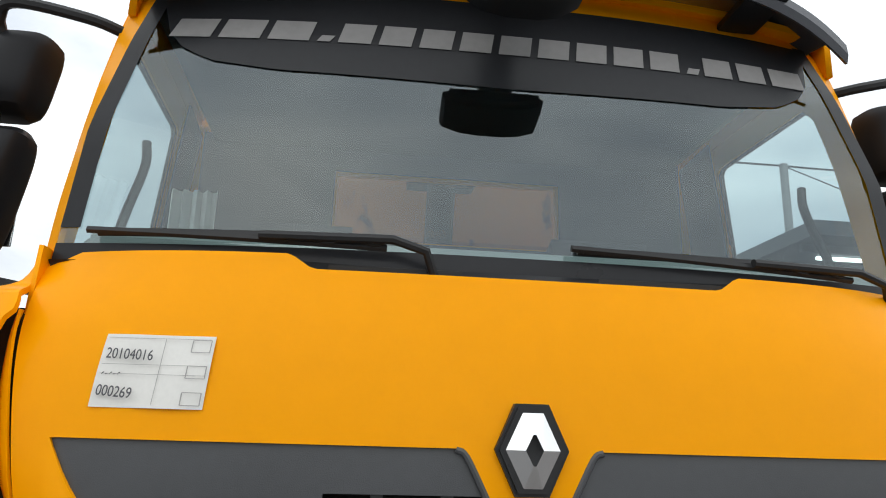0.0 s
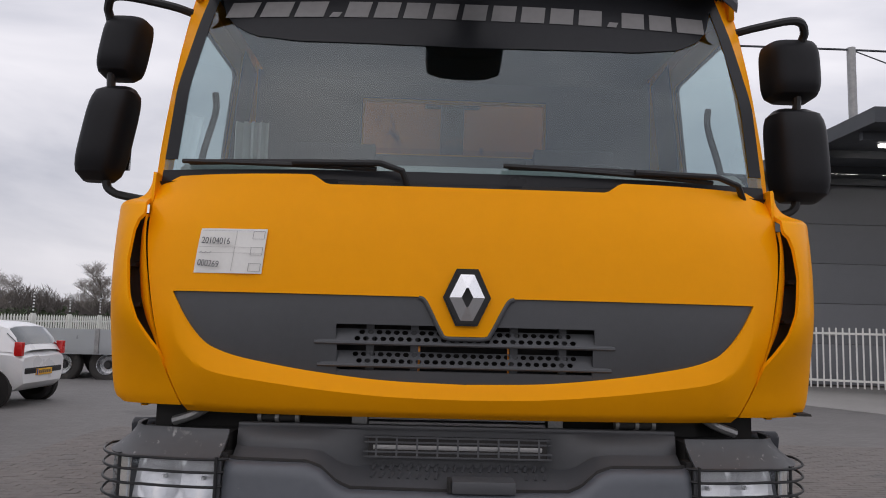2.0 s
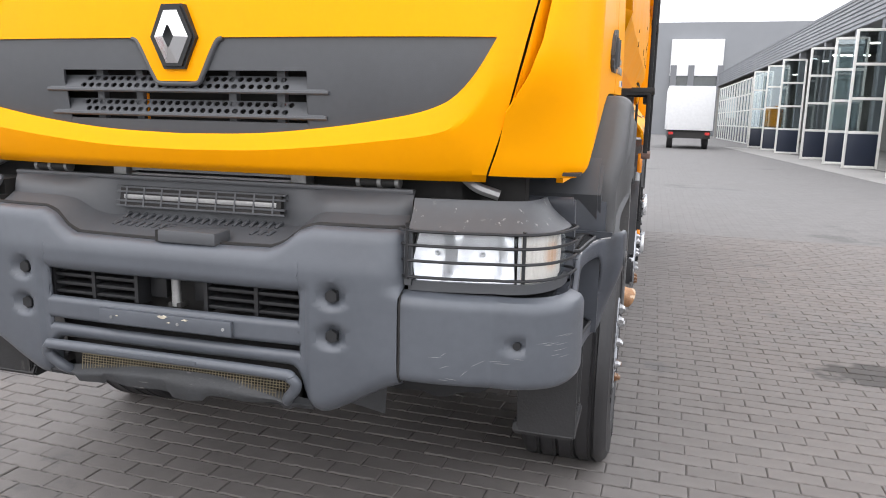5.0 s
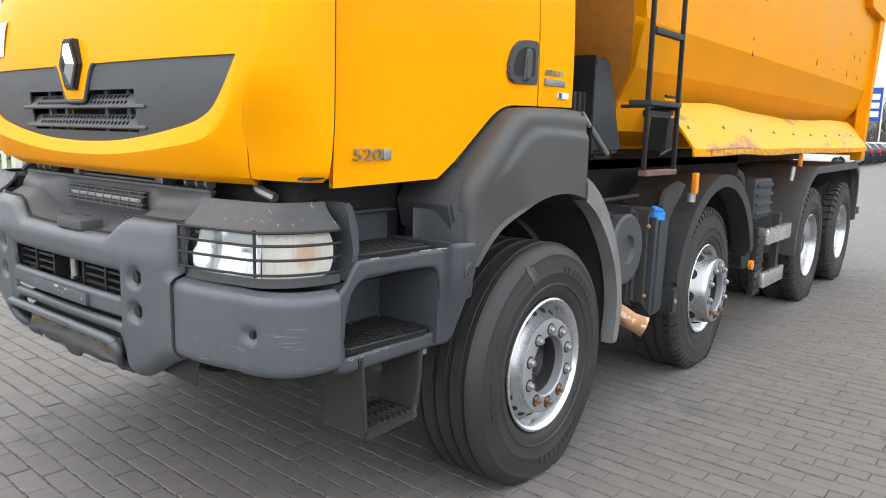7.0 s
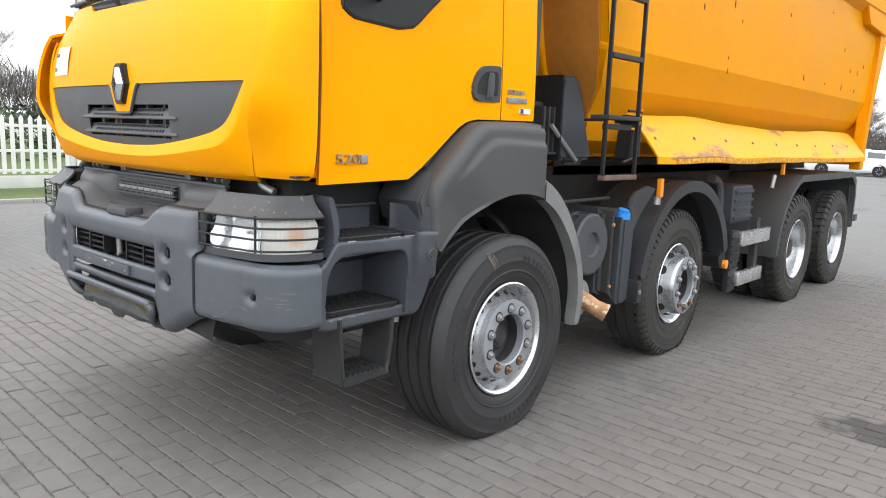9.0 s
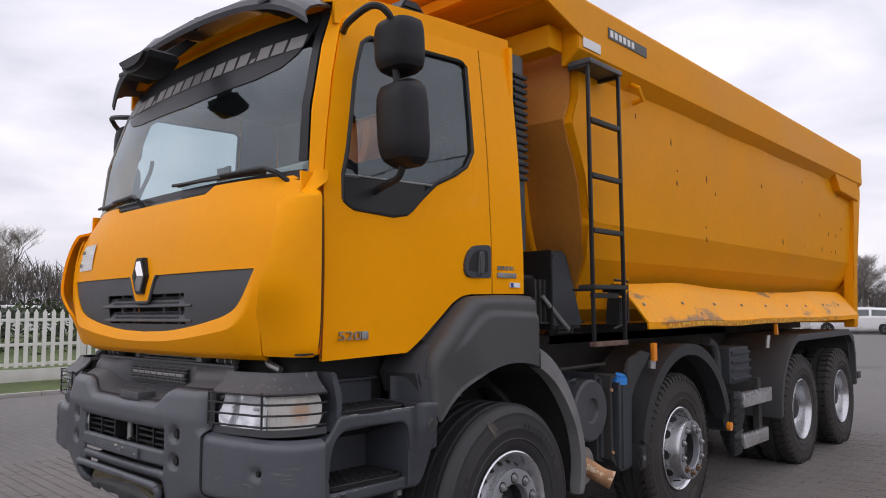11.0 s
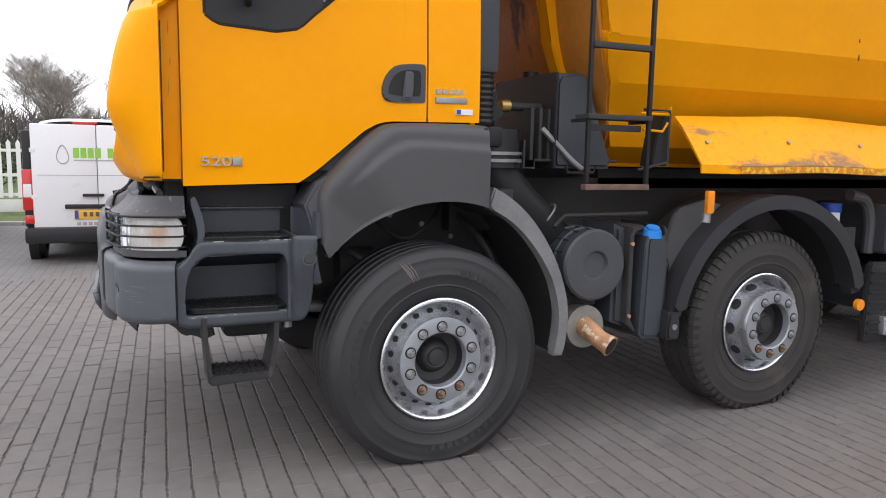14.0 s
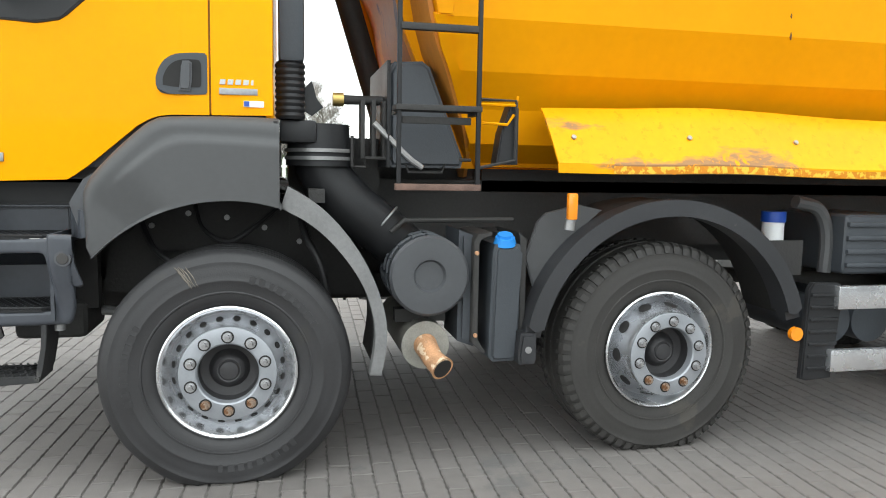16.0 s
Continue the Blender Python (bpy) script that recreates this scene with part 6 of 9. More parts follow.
part("subframe", blocks(((-0.50, 2.3, 1.12), (-0.38, 8.4, 1.36)), ((0.38, 2.3, 1.12), (0.50, 8.4, 1.36))), M_chassis, ch)
part("engine", blocks(((-0.42, 0.62, 0.62), (0.42, 1.95, 1.27)), ((-0.30, 1.95, 0.62), (0.30, 2.75, 1.05)), bevel=0.05), M_chassis, ch)
for y in (FY, F2Y, R3Y, R4Y):
    part("axle", rod((-1.0, y, WZ), (1.0, y, WZ), 0.075), M_chassis, ch)
    for x in (-0.46, 0.46):
        part("spring", prism([(y - 0.75, 0.80), (y - 0.3, 0.68), (y, 0.65), (y + 0.3, 0.68), (y + 0.75, 0.80), (y + 0.3, 0.74), (y, 0.72), (y - 0.3, 0.74)], "x", x - 0.04, x + 0.04), M_chassis, ch)
for y in (R3Y, R4Y):
    bm = bmesh.new()
    bmesh.ops.create_uvsphere(bm, u_segments=18, v_segments=12, radius=0.24, matrix=Matrix.Translation((0, y, WZ)))
    part("differential", bm, M_chassis, ch)
part("shaft", rod((0, 2.7, 0.80), (0, 6.2, 0.60), 0.05), M_chassis, ch)
for s in (1, -1):
    for pts, r in (([(0.60, 1.45, 1.18), (0.75, 1.50, 1.06), (0.82, 1.62, 1.0), (0.80, 1.75, 1.08), (0.70, 1.85, 1.16)], 0.011), ([(0.62, 1.20, 1.10), (0.78, 1.28, 0.98), (0.86, 1.36, 0.92), (0.84, 1.50, 0.80)], 0.014), ([(0.66, 1.95, 1.12), (0.86, 1.98, 1.02), (0.92, 2.04, 0.90), (0.90, 2.08, 0.72)], 0.018)):
        part("brake_hose", tube(curve([(s * x, y, z) for x, y, z in pts], 6), r, 8), M_rubber, ch)
    part("spring_chamber", rod((s * 0.66, 1.30, 0.86), (s * 0.66, 1.48, 0.86), 0.085, 20), M_chassis, ch)
    part("drag_link", rod((s * 0.62, 0.95, 0.66), (s * 0.70, 1.60, 0.62), 0.024, 10), M_steel, ch)
    for y, z in ((1.25, 1.06), (1.42, 1.12), (1.60, 1.10), (1.78, 1.05), (1.95, 0.98)):
        part("well_bolt", rod((s * 0.60, y, z), (s * 0.615, y, z), 0.014, 8), M_steel, ch)
part("crossbar", blocks(((-1.05, 1.98, 1.20), (1.12, 2.05, 1.26))), M_chassis, ch)
# made-up dark block that closes the see-through space behind the front wheels
part("gearbox_guard", blocks(((-0.80, 1.90, 1.02), (0.70, 2.34, 1.50))), M_chassis, ch)
part("frame_plate", blocks(((0.52, 2.2, 0.95), (0.60, 6.0, 1.30))), M_chassis, ch)
part("frame_plate", blocks(((-0.60, 2.2, 0.95), (-0.52, 6.0, 1.30))), M_chassis, ch)

# behind the cab, left-hand side
flt = part("air_filter", rod((0.72, 2.515, 0.875), (1.10, 2.515, 0.875), 0.178, 36), M_tank, truck, "black ribbed air filter canister")
bm = lathe([(0.0, 0.178), (0.03, 0.184), (0.05, 0.184), (0.062, 0.172), (0.066, 0.10), (0.064, 0.075), (0.045, 0.065), (0.045, 0.0)], 40)
bmesh.ops.translate(bm, vec=(1.10, 2.515, 0.875), verts=bm.verts)
part("filter_lid", bm, M_panel, flt)
for x in (0.86, 0.95, 1.04):
    bm = lathe([(0, 0.176), (0.004, 0.187), (0.012, 0.187), (0.016, 0.176)], 40)
    bmesh.ops.translate(bm, vec=(x, 2.515, 0.875), verts=bm.verts)
    part("filter_rib", bm, M_tank, flt)
for k in range(16):
    a = 2 * math.pi * k / 16
    part("filter_fin", rod((0.86, 2.515 + 0.181 * math.cos(a), 0.875 + 0.181 * math.sin(a)), (1.10, 2.515 + 0.181 * math.cos(a), 0.875 + 0.181 * math.sin(a)), 0.005, 5), M_tank, flt)
# intake stack and duct
stack = part("air_intake", blocks(((0.80, 1.855, 1.80), (1.105, 1.965, 2.92)), bevel=0.025), M_tank, truck, "black intake stack with bellows behind the cab")
for z in spread(2.20, 2.78, 14):
    part("louvre", blocks(((1.09, 1.86, z), (1.118, 1.975, z + 0.022)), bevel=0.004), M_black, stack)
for z in spread(1.575, 1.79, 8):
    bm = lathe([(-0.0155, 0.058), (-0.006, 0.064), (0.0, 0.066), (0.006, 0.064), (0.0155, 0.058)], 24)
    bmesh.ops.rotate(bm, cent=(0, 0, 0), matrix=Matrix.Rotation(radians(90), 3, "Y"), verts=bm.verts)
    bmesh.ops.translate(bm, vec=(1.03, 1.905, z), verts=bm.verts)
    part("bellows_ring", bm, M_black, stack)
part("duct_head", rod((0.90, 2.035, 1.36), (0.90, 2.035, 1.548), 0.150, 32, 0.138), M_black, stack)
part("stack_elbow", blocks(((0.78, 1.858, 1.46), (1.06, 2.02, 1.56)), bevel=0.02), M_black, stack)
part("rag_flap", prism([(1.965, 1.70), (2.0, 1.735), (2.02, 1.66), (2.05, 1.62), (2.0, 1.58), (1.97, 1.60)], "x", 0.98, 1.0), M_black, stack)
for z in (1.395, 1.43):
    part("clip_band", rod((0.90, 2.035, z - 0.008), (0.90, 2.035, z + 0.008), 0.156, 32), M_steel, stack)
part("duct", tube(curve([(0.90, 2.035, 1.40), (0.90, 2.075, 1.30), (0.90, 2.18, 1.18), (0.88, 2.32, 1.07), (0.84, 2.46, 0.95)], 6), 0.122, 20), M_black, stack, "black rubber air duct")
part("duct_clamp", tube([Vector((0.88, 2.32, 1.07)) + 0.126 * (math.cos(a) * Vector((0.97, 0, 0.24)) + math.sin(a) * Vector((0.16, 0.62, 0.77))) for a in spread(0, 2 * math.pi, 24)], 0.006, 6), M_steel, stack)
# oil tank beside the tipping frame
oil = part("hydraulic_tank", prism([(2.345, 1.39), (2.345, 1.79), (2.37, 1.838), (2.50, 1.845), (2.535, 1.82), (2.70, 1.40), (2.69, 1.36), (2.36, 1.36)], "x", 0.35, 1.0, 0.02, 3), M_tank, truck, "black hydraulic oil tank")
part("tank_lip", prism([(2.335, 1.36), (2.35, 1.36), (2.35, 1.84), (2.335, 1.84)], "x", 0.34, 1.01, 0.004), M_black, oil)
part("tank_cap", rod((0.60, 2.42, 1.845), (0.60, 2.42, 1.88), 0.045), M_black, oil)
part("oil_filter", rod((0.86, 2.10, 1.67), (0.86, 2.15, 1.67), 0.032, 16), M_brass, oil, "brass union")
part("union_pipe", rod((0.86, 2.14, 1.67), (0.86, 2.36, 1.67), 0.022), M_chassis, oil)
part("hose", tube(curve([(0.98, 2.28, 1.56), (1.0, 2.36, 1.48), (1.02, 2.44, 1.40), (1.02, 2.50, 1.36)], 5), 0.014, 8), M_steel, oil, "braided hose")
part("tank_bracket", tube([(0.98, 2.18, 1.50), (0.98, 2.18, 1.36), (0.98, 2.24, 1.36), (0.98, 2.24, 1.40), (0.98, 2.42, 1.40), (0.98, 2.44, 1.34), (0.98, 2.60, 1.34), (0.98, 2.62, 1.40), (0.98, 2.74, 1.40)], 0.008, 6), M_chassis, oil)
for y in (2.22, 2.27, 2.32):
    part("valve", blocks(((0.88, y, 1.40), (0.97, y + 0.02, 1.66)), bevel=0.004), M_chassis, oil)
ram = part("tipping_ram", tube([(0.0, 2.535, 1.35), (0.0, 2.23, 2.34), (0.0, 2.06, 2.90)], 0.068, 18), M_chassis, truck, "black tipping ram")
part("ram_strut", blocks(((-0.16, 2.02, 2.84), (0.16, 2.20, 3.02))), M_chassis, ram)
# urea tank with the blue cap and its bracket
urea = part("urea_tank", prism([(2.79, 0.50), (2.80, 0.98), (2.81, 1.02), (2.93, 1.02), (2.935, 0.98), (2.93, 0.50), (2.91, 0.475), (2.81, 0.475)], "x", 0.78, 1.20, 0.02, 3), M_tank, truck, "dark plastic tank with a blue cap")
part("cap", rod((1.150, 2.865, 1.019), (1.160, 2.863, 1.052), 0.053, 18, 0.045), M_bluecap, urea, "bright blue filler cap")
part("cap_top", rod((1.159, 2.863, 1.050), (1.164, 2.862, 1.066), 0.036, 8), M_bluecap, urea)
part("tank_frame", prism([(2.715, 0.56), (2.715, 1.03), (2.735, 1.065), (2.80, 1.075), (2.80, 1.06), (2.745, 1.045), (2.735, 1.02), (2.735, 0.58), (2.78, 0.52), (2.77, 0.51)], "x", 0.80, 1.17, 0.004), M_chassis, urea)
part("tank_frame", prism([(2.938, 0.62), (2.938, 1.03), (2.925, 1.075), (2.965, 1.04), (2.965, 0.60)], "x", 0.80, 1.17, 0.004), M_chassis, urea)
part("tank_side", prism([(2.66, 0.56), (2.74, 0.53), (2.74, 1.05), (2.66, 1.08)], "x", 0.80, 1.12, 0.02), M_tank, urea)
for z in (0.60, 0.98):
    part("bolt", rod((1.16, 2.728, z), (1.18, 2.728, z), 0.010, 8), M_rust, urea)
part("pipe_rail", tube([(1.0, 2.36, 1.06), (1.0, 2.42, 1.115), (1.0, 2.95, 1.12)], 0.012, 8), M_chassis, urea)
# silencer end and rusty tail pipe
sil = part("silencer", rod((0.35, 2.51, 0.545), (1.10, 2.51, 0.545), 0.112, 32), M_can, truck, "dull steel silencer with a rusty tail pipe")
bm = tube([(1.09, 2.51, 0.545), (1.15, 2.515, 0.53), (1.20, 2.528, 0.503), (1.235, 2.545, 0.487), (1.262, 2.558, 0.475)], 0.05, 20, radii=[0.056, 0.050, 0.047, 0.050, 0.056])
part("tail_pipe", bm, M_rust, sil, "rusty flared tail pipe")
part("pipe_mouth", rod((1.257, 2.5555, 0.4772), (1.2635, 2.5587, 0.4743), 0.046, 20), M_gap_shade, sil)
part("stay", blocks(((0.95, 2.38, 0.64), (1.02, 2.62, 0.70))), M_chassis, sil)
# right-hand side: plain fuel tank
part("fuel_tank", blocks(((-1.12, 2.35, 0.45), (-0.55, 3.0, 1.0)), bevel=0.06, segs=3), M_alu, truck, "aluminium fuel tank")
# battery box, air tanks and aluminium side bars between the axles
bat = part("battery_box", blocks(((0.62, 4.68, 0.85), (1.16, 5.10, 1.16)), bevel=0.03, segs=3), M_tank, truck, "black ribbed battery box")
for z in (0.90, 0.97, 1.04, 1.11):
    part("box_rib", blocks(((0.62, 4.69, z - 0.012), (1.175, 5.09, z + 0.012)), bevel=0.006), M_tank, bat)
part("box_arch", tube(curve([(1.05, 4.46, 1.22), (1.05, 4.60, 1.18), (1.05, 4.66, 1.05), (1.05, 4.66, 0.85)], 5), 0.035, 10), M_fender, bat)
for y in (4.66, 4.90):
    part("air_tank", rod((0.55, y, 0.60), (1.13, y, 0.60), 0.115, 24), M_tank, bat, "dark air tank")
flap = part("side_flap", prism([(4.385, 0.345), (4.42, 0.335), (4.56, 0.345), (4.60, 0.805), (4.57, 0.825), (4.42, 0.83), (4.40, 0.80)], "x", 1.235, 1.275, 0.008), M_black, truck, "ribbed black rubber flap")
for z in spread(0.40, 0.77, 6):
    part("flap_rib", blocks(((1.27, 4.41, z - 0.008), (1.285, 4.57, z + 0.008)), bevel=0.004), M_black, flap)
for s in (1, -1):
    for z0, z1, ya, yb in ((0.70, 0.815, 4.54, 5.17), (0.385, 0.495, 4.52, 5.05)):
        part("side_bar", blocks(((min(s * 1.27, s * 1.31), ya, z0), (max(s * 1.27, s * 1.31), yb, z1)), bevel=0.006), M_alu, truck, "aluminium side guard bar")
    part("bar_post", blocks(((min(s * 1.22, s * 1.27), 4.95, 0.37), (max(s * 1.22, s * 1.27), 5.02, 0.90))), M_chassis, truck)
can = part("fluid_can", rod((0.98, 4.39, 1.0), (0.98, 4.39, 1.11), 0.055, 18), M_white, truck, "white canister with blue lid")
part("lid", rod((0.98, 4.39, 1.11), (0.98, 4.39, 1.165), 0.062, 18), M_bluepaint, can)
part("can_plate", blocks(((1.06, 4.30, 0.84), (1.08, 4.50, 1.02))), M_chassis, can)

# ---- tipper body ----
prof = [(1.165, 2.99), (1.165, 2.5), (1.165, 2.02), (1.085, 1.80), (0.965, 1.64), (0.90, 1.48), (0.66, 1.375)]
body_front = table((1.30, 2.84), (1.48, 2.78), (1.64, 2.71), (1.89, 2.585), (2.08, 2.53), (2.31, 2.50), (2.60, 2.355), (2.78, 2.445), (3.4, 2.445))
body_rear = table((1.22, 8.45), (1.64, 8.52), (2.0, 8.60), (2.9, 8.90), (3.4, 8.95))
pl = []
for (xa, za), (xb, zb) in zip(prof, prof[1:]):
    pl += [(xa + (xb - xa) * k / 5, za + (zb - za) * k / 5) for k in range(5)]
pl.append(prof[-1])


def wall(s, u, j, d=0.0):
    x, z = pl[j]
    y = body_front(z) * (1 - u) + body_rear(z) * u
    wob = 0.010 * noise.noise(Vector((y * 0.9, z * 1.3, s))) + 0.004 * noise.noise(Vector((y * 3, z * 3, s + 5)))
    return Vector((s * (x + wob + d), y, z))


M_tape = material("reflective_tape", (0.62, 0.22, 0.01), 0.35, 0, 0.1, 6.0, spots=[((0.80, 0.50, 0.05), 0.5, 30.0, (1, 1, 1))])
body = part("tipper_body", blocks(((-0.70, 2.85, 1.37), (0.70, 8.45, 1.42))), M_body, truck, "yellow steel half-pipe tipper body with dents and rust marks")
for s in (1, -1):
    part("side_wall", sheet(spread(0, 1, 80), range(len(pl)), lambda u, j: wall(s, u, j)), M_body, body, "dented yellow side wall", solid=0.02, offset=-1, angle=13)
    # folded top rail
    rail = [(1.16, 2.945), (1.252, 3.03), (1.255, 3.345), (1.24, 3.365), (1.13, 3.365), (1.13, 2.945)]
    part("top_rail", prism([(s * x, z) for x, z in rail], "y", 2.31, 8.93, 0.006), M_body, body, "yellow box rail")
    # side skirt, bent in places
    def skirt(u, k):
        y = 3.072 + (8.35 - 3.072) * u
        sag = 0.020 * math.sin(u * 9) * (1 - k) + 0.012 * noise.noise(Vector((y * 1.4, 0, s)))
        x = 1.045 + (1.262 - 1.045) * k ** 0.85 + 0.5 * sag
        return Vector((s * x, y + (0.015 * k - 0.015) * (1 - u), 1.648 - 0.258 * k + sag))
    sk = part("side_skirt", sheet(spread(0, 1, 60), spread(0, 1, 8), skirt), M_worn, body, "yellow deflector plate, worn and rusty", solid=0.012, offset=-1)
    part("skirt_edge", sheet(spread(0, 1, 60), spread(0, 1, 2), lambda u, k: skirt(u, 1.0) + Vector((0, 0, -0.045 * k + 0.002))), M_worn, sk, solid=0.012, offset=-1)
    part("reflex_tape", sheet(spread(0.05, 0.75, 40), spread(0, 1, 1), lambda u, k: skirt(u, 1.0) + Vector((0.006 * s, 0, -0.006 - 0.034 * k))), M_tape, sk, "amber reflective tape", solid=0.001)
    for i in range(9):
        p = skirt(0.02 + 0.11 * i, 0.55)
        part("rivet", rod(p + Vector((s * 0.002, 0, 0.0)), p + Vector((s * 0.010, 0, 0.006)), 0.012, 8), M_steel, sk)
    # front corner post and rear post
    post = [(2.33, 3.36), (2.62, 3.36), (2.56, 3.0), (2.52, 2.76), (2.42, 2.60), (2.57, 2.31), (2.60, 2.08), (2.60, 2.02), (2.535, 2.02), (2.52, 2.08), (2.49, 2.31), (2.345, 2.60), (2.435, 2.78), (2.435, 3.0)]
    part("front_post", prism(post, "x", min(s * 1.06, s * 1.172), max(s * 1.06, s * 1.172), 0.006), M_body, body)
    part("front_edge", sheet([j for j in range(len(pl)) if pl[j][1] <= 2.03], (0.0, 0.5, 1.0), lambda j, k: Vector((s * (pl[j][0] + 0.012), body_front(pl[j][1]) - 0.03 + 0.05 * k, pl[j][1]))), M_body, body, solid=0.06, offset=-1)
    part("lug", tube([(s * 1.20, 3.04, 2.985), (s * 1.255, 3.04, 2.95), (s * 1.255, 3.10, 2.88), (s * 1.18, 3.10, 2.87)], 0.016, 8), M_body, body)
    rear_post = [(8.62, 3.36), (8.97, 3.36), (8.97, 2.9), (8.62, 1.95), (8.52, 1.25), (8.36, 1.25), (8.45, 1.8), (8.62, 2.6)]
    part("rear_post", prism(rear_post, "x", min(s * 1.10, s * 1.215), max(s * 1.10, s * 1.215), 0.01), M_body, body, "yellow rear pillar with rust")
    part("rear_bracket", prism([(7.75, 3.03), (8.75, 3.03), (8.75, 2.80), (7.95, 2.84)], "x", min(s * 1.16, s * 1.24), max(s * 1.16, s * 1.24), 0.008), M_body, body)
    part("lower_rail", blocks(((min(s * 0.50, s * 0.60), 2.9, 1.24), (max(s * 0.50, s * 0.60), 8.4, 1.36))), M_chassis, body)
# front board with ribs and the guard plate over the cab
def board(x, k):
    z = 1.32 + (3.22 - 1.32) * k
    x *= float(np.interp(z, (1.32, 1.48, 1.64, 1.80, 2.02), (0.55, 0.80, 0.86, 0.96, 1.0)))
    return Vector((x, body_front(z) - 0.02, z))
part("front_board", sheet(spread(-1.12, 1.12, 20), spread(0, 1, 16), board), M_board, body, "rust-stained yellow sloping front board", solid=0.02, offset=-1)
for x in (-0.70, 0.70):
    part("board_rib", prism([(2.82, 1.36), (2.55, 2.05), (2.50, 2.31), (2.36, 2.6), (2.44, 2.8), (2.44, 3.2), (2.35, 3.2), (2.35, 2.8), (2.27, 2.58), (2.41, 2.28), (2.45, 2.03), (2.72, 1.36)], "x", x - 0.05, x + 0.05, 0.006), M_body, body)
part("board_beam", blocks(((-1.15, 2.16, 3.02), (1.15, 2.30, 3.16)), bevel=0.01), M_body, body)
def canopy(x, k):
    return Vector((x, 2.32 + (1.43 - 2.32) * k, 3.17 + (3.41 - 3.17) * k))
part("cab_guard", sheet(spread(-1.25, 1.25, 12), spread(0, 1, 8), canopy), M_body, body, "yellow guard plate over the cab roof", solid=0.012)
part("guard_lip", prism([(-1.262, 3.385), (1.262, 3.385), (1.262, 3.545), (-1.262, 3.545)], "y", 1.415, 1.44, 0.004), M_body, body)
for s in (1, -1):
    part("guard_cheek", prism([(2.36, 3.10), (2.36, 3.36), (1.44, 3.56), (1.41, 3.54), (1.42, 3.38)], "x", min(s * 1.235, s * 1.262), max(s * 1.235, s * 1.262), 0.004), M_body, body)
    part("tip_bolt", rod((s * 1.25, 1.43, 3.54), (s * 1.25, 1.43, 3.58), 0.012), M_chassis, body)
for y in (1.72, 2.02):
    part("guard_rib", prism([(y - 0.02, 3.30), (y + 0.02, 3.30), (y + 0.02, 3.24), (y - 0.02, 3.24)], "x", -1.2, 1.2), M_body, body)
part("tailgate", prism([(-1.12, 1.30), (1.12, 1.30), (1.17, 2.0), (1.17, 3.25), (-1.17, 3.25), (-1.17, 2.0)], "y", 8.55, 8.62, 0.01), M_body, body, "yellow tailgate")
# maker's plate with plain bars, pale tape
part("maker_plate", blocks(((1.255, 2.66, 3.185), (1.259, 3.17, 3.255))), M_panel, body, "dark plate with worn pale bars")
for i in range(6):
    part("plate_bar", blocks(((1.258, 2.68 + 0.055 * i, 3.198), (1.2615, 2.715 + 0.055 * i, 3.242))), M_white, body)
part("tape", blocks(((1.254, 2.36, 3.05), (1.2585, 2.56, 3.11))), M_white, body, "strip of pale tape")
for i in range(20):
    r = random.Random(100 + i)
    y, z = 3.0 + 5.3 * r.random(), 1.95 + 0.95 * r.random()
    j = min(range(len(pl)), key=lambda q: abs(pl[q][1] - z))
    u = (y - body_front(pl[j][1])) / (body_rear(pl[j][1]) - body_front(pl[j][1]))
    p = wall(1, u, j, 0.004)
    lz, ly = 0.010 + 0.03 * r.random() ** 2, 0.003 + 0.009 * r.random()
    part("rust_chip", prism([(p.y - ly, p.z), (p.y, p.z + lz), (p.y + ly, p.z + lz * 0.3), (p.y + ly * 0.4, p.z - lz * 0.6)], "x", p.x - 0.01, p.x), material("chip_rust", (0.13, 0.055, 0.025), 0.85) if i == 0 else bpy.data.materials["chip_rust"], body)
# ladder and the basket behind it
lad = part("ladder", blocks(((1.278, 2.337, 1.262), (1.30, 2.356, 2.95)), ((1.289, 2.677, 1.262), (1.311, 2.696, 2.93)), bevel=0.004), M_black, truck, "black steel ladder on the tipper body")
for z in (1.94, 2.265, 2.595):
    part("rung", blocks(((1.275, 2.35, z - 0.014), (1.31, 2.69, z + 0.014)), bevel=0.003), M_chassis, lad)
part("rung", blocks(((1.27, 2.33, 1.265), (1.315, 2.70, 1.292)), bevel=0.003), material("rusty_rung", (0.16, 0.10, 0.08), 0.8, 0.2, 0.4, 20.0), lad)
part("rung", blocks(((1.20, 2.33, 1.598), (1.315, 2.70, 1.622)), ((1.26, 2.36, 1.545), (1.28, 2.66, 1.575)), bevel=0.003), M_chassis, lad)
part("top_step", blocks(((1.16, 2.33, 2.935), (1.318, 2.71, 2.965)), bevel=0.004), M_panel, lad)
for y in (2.345, 2.685):
    part("ladder_stay", blocks(((1.16, y - 0.012, 1.585), (1.29, y + 0.012, 1.60))), M_black, lad)
    part("ladder_stay", blocks(((1.16, y - 0.012, 2.915), (1.29, y + 0.012, 2.935))), M_black, lad)
bas = part("chock_basket", tube([(1.22, 2.72, 1.66), (1.22, 2.88, 1.66), (1.22, 2.88, 1.40), (1.22, 2.70, 1.36)], 0.008, 6), M_chassis, truck, "bent wire basket with a wheel chock")
part("chock", prism([(2.80, 1.38), (2.90, 1.38), (2.90, 1.63), (2.86, 1.64), (2.82, 1.52)], "x", 1.10, 1.20, 0.006), M_black, bas)
part("basket_wire", tube([(1.22, 2.72, 1.56), (1.22, 2.84, 1.555), (1.22, 2.87, 1.60)], 0.007, 6), M_body, bas)
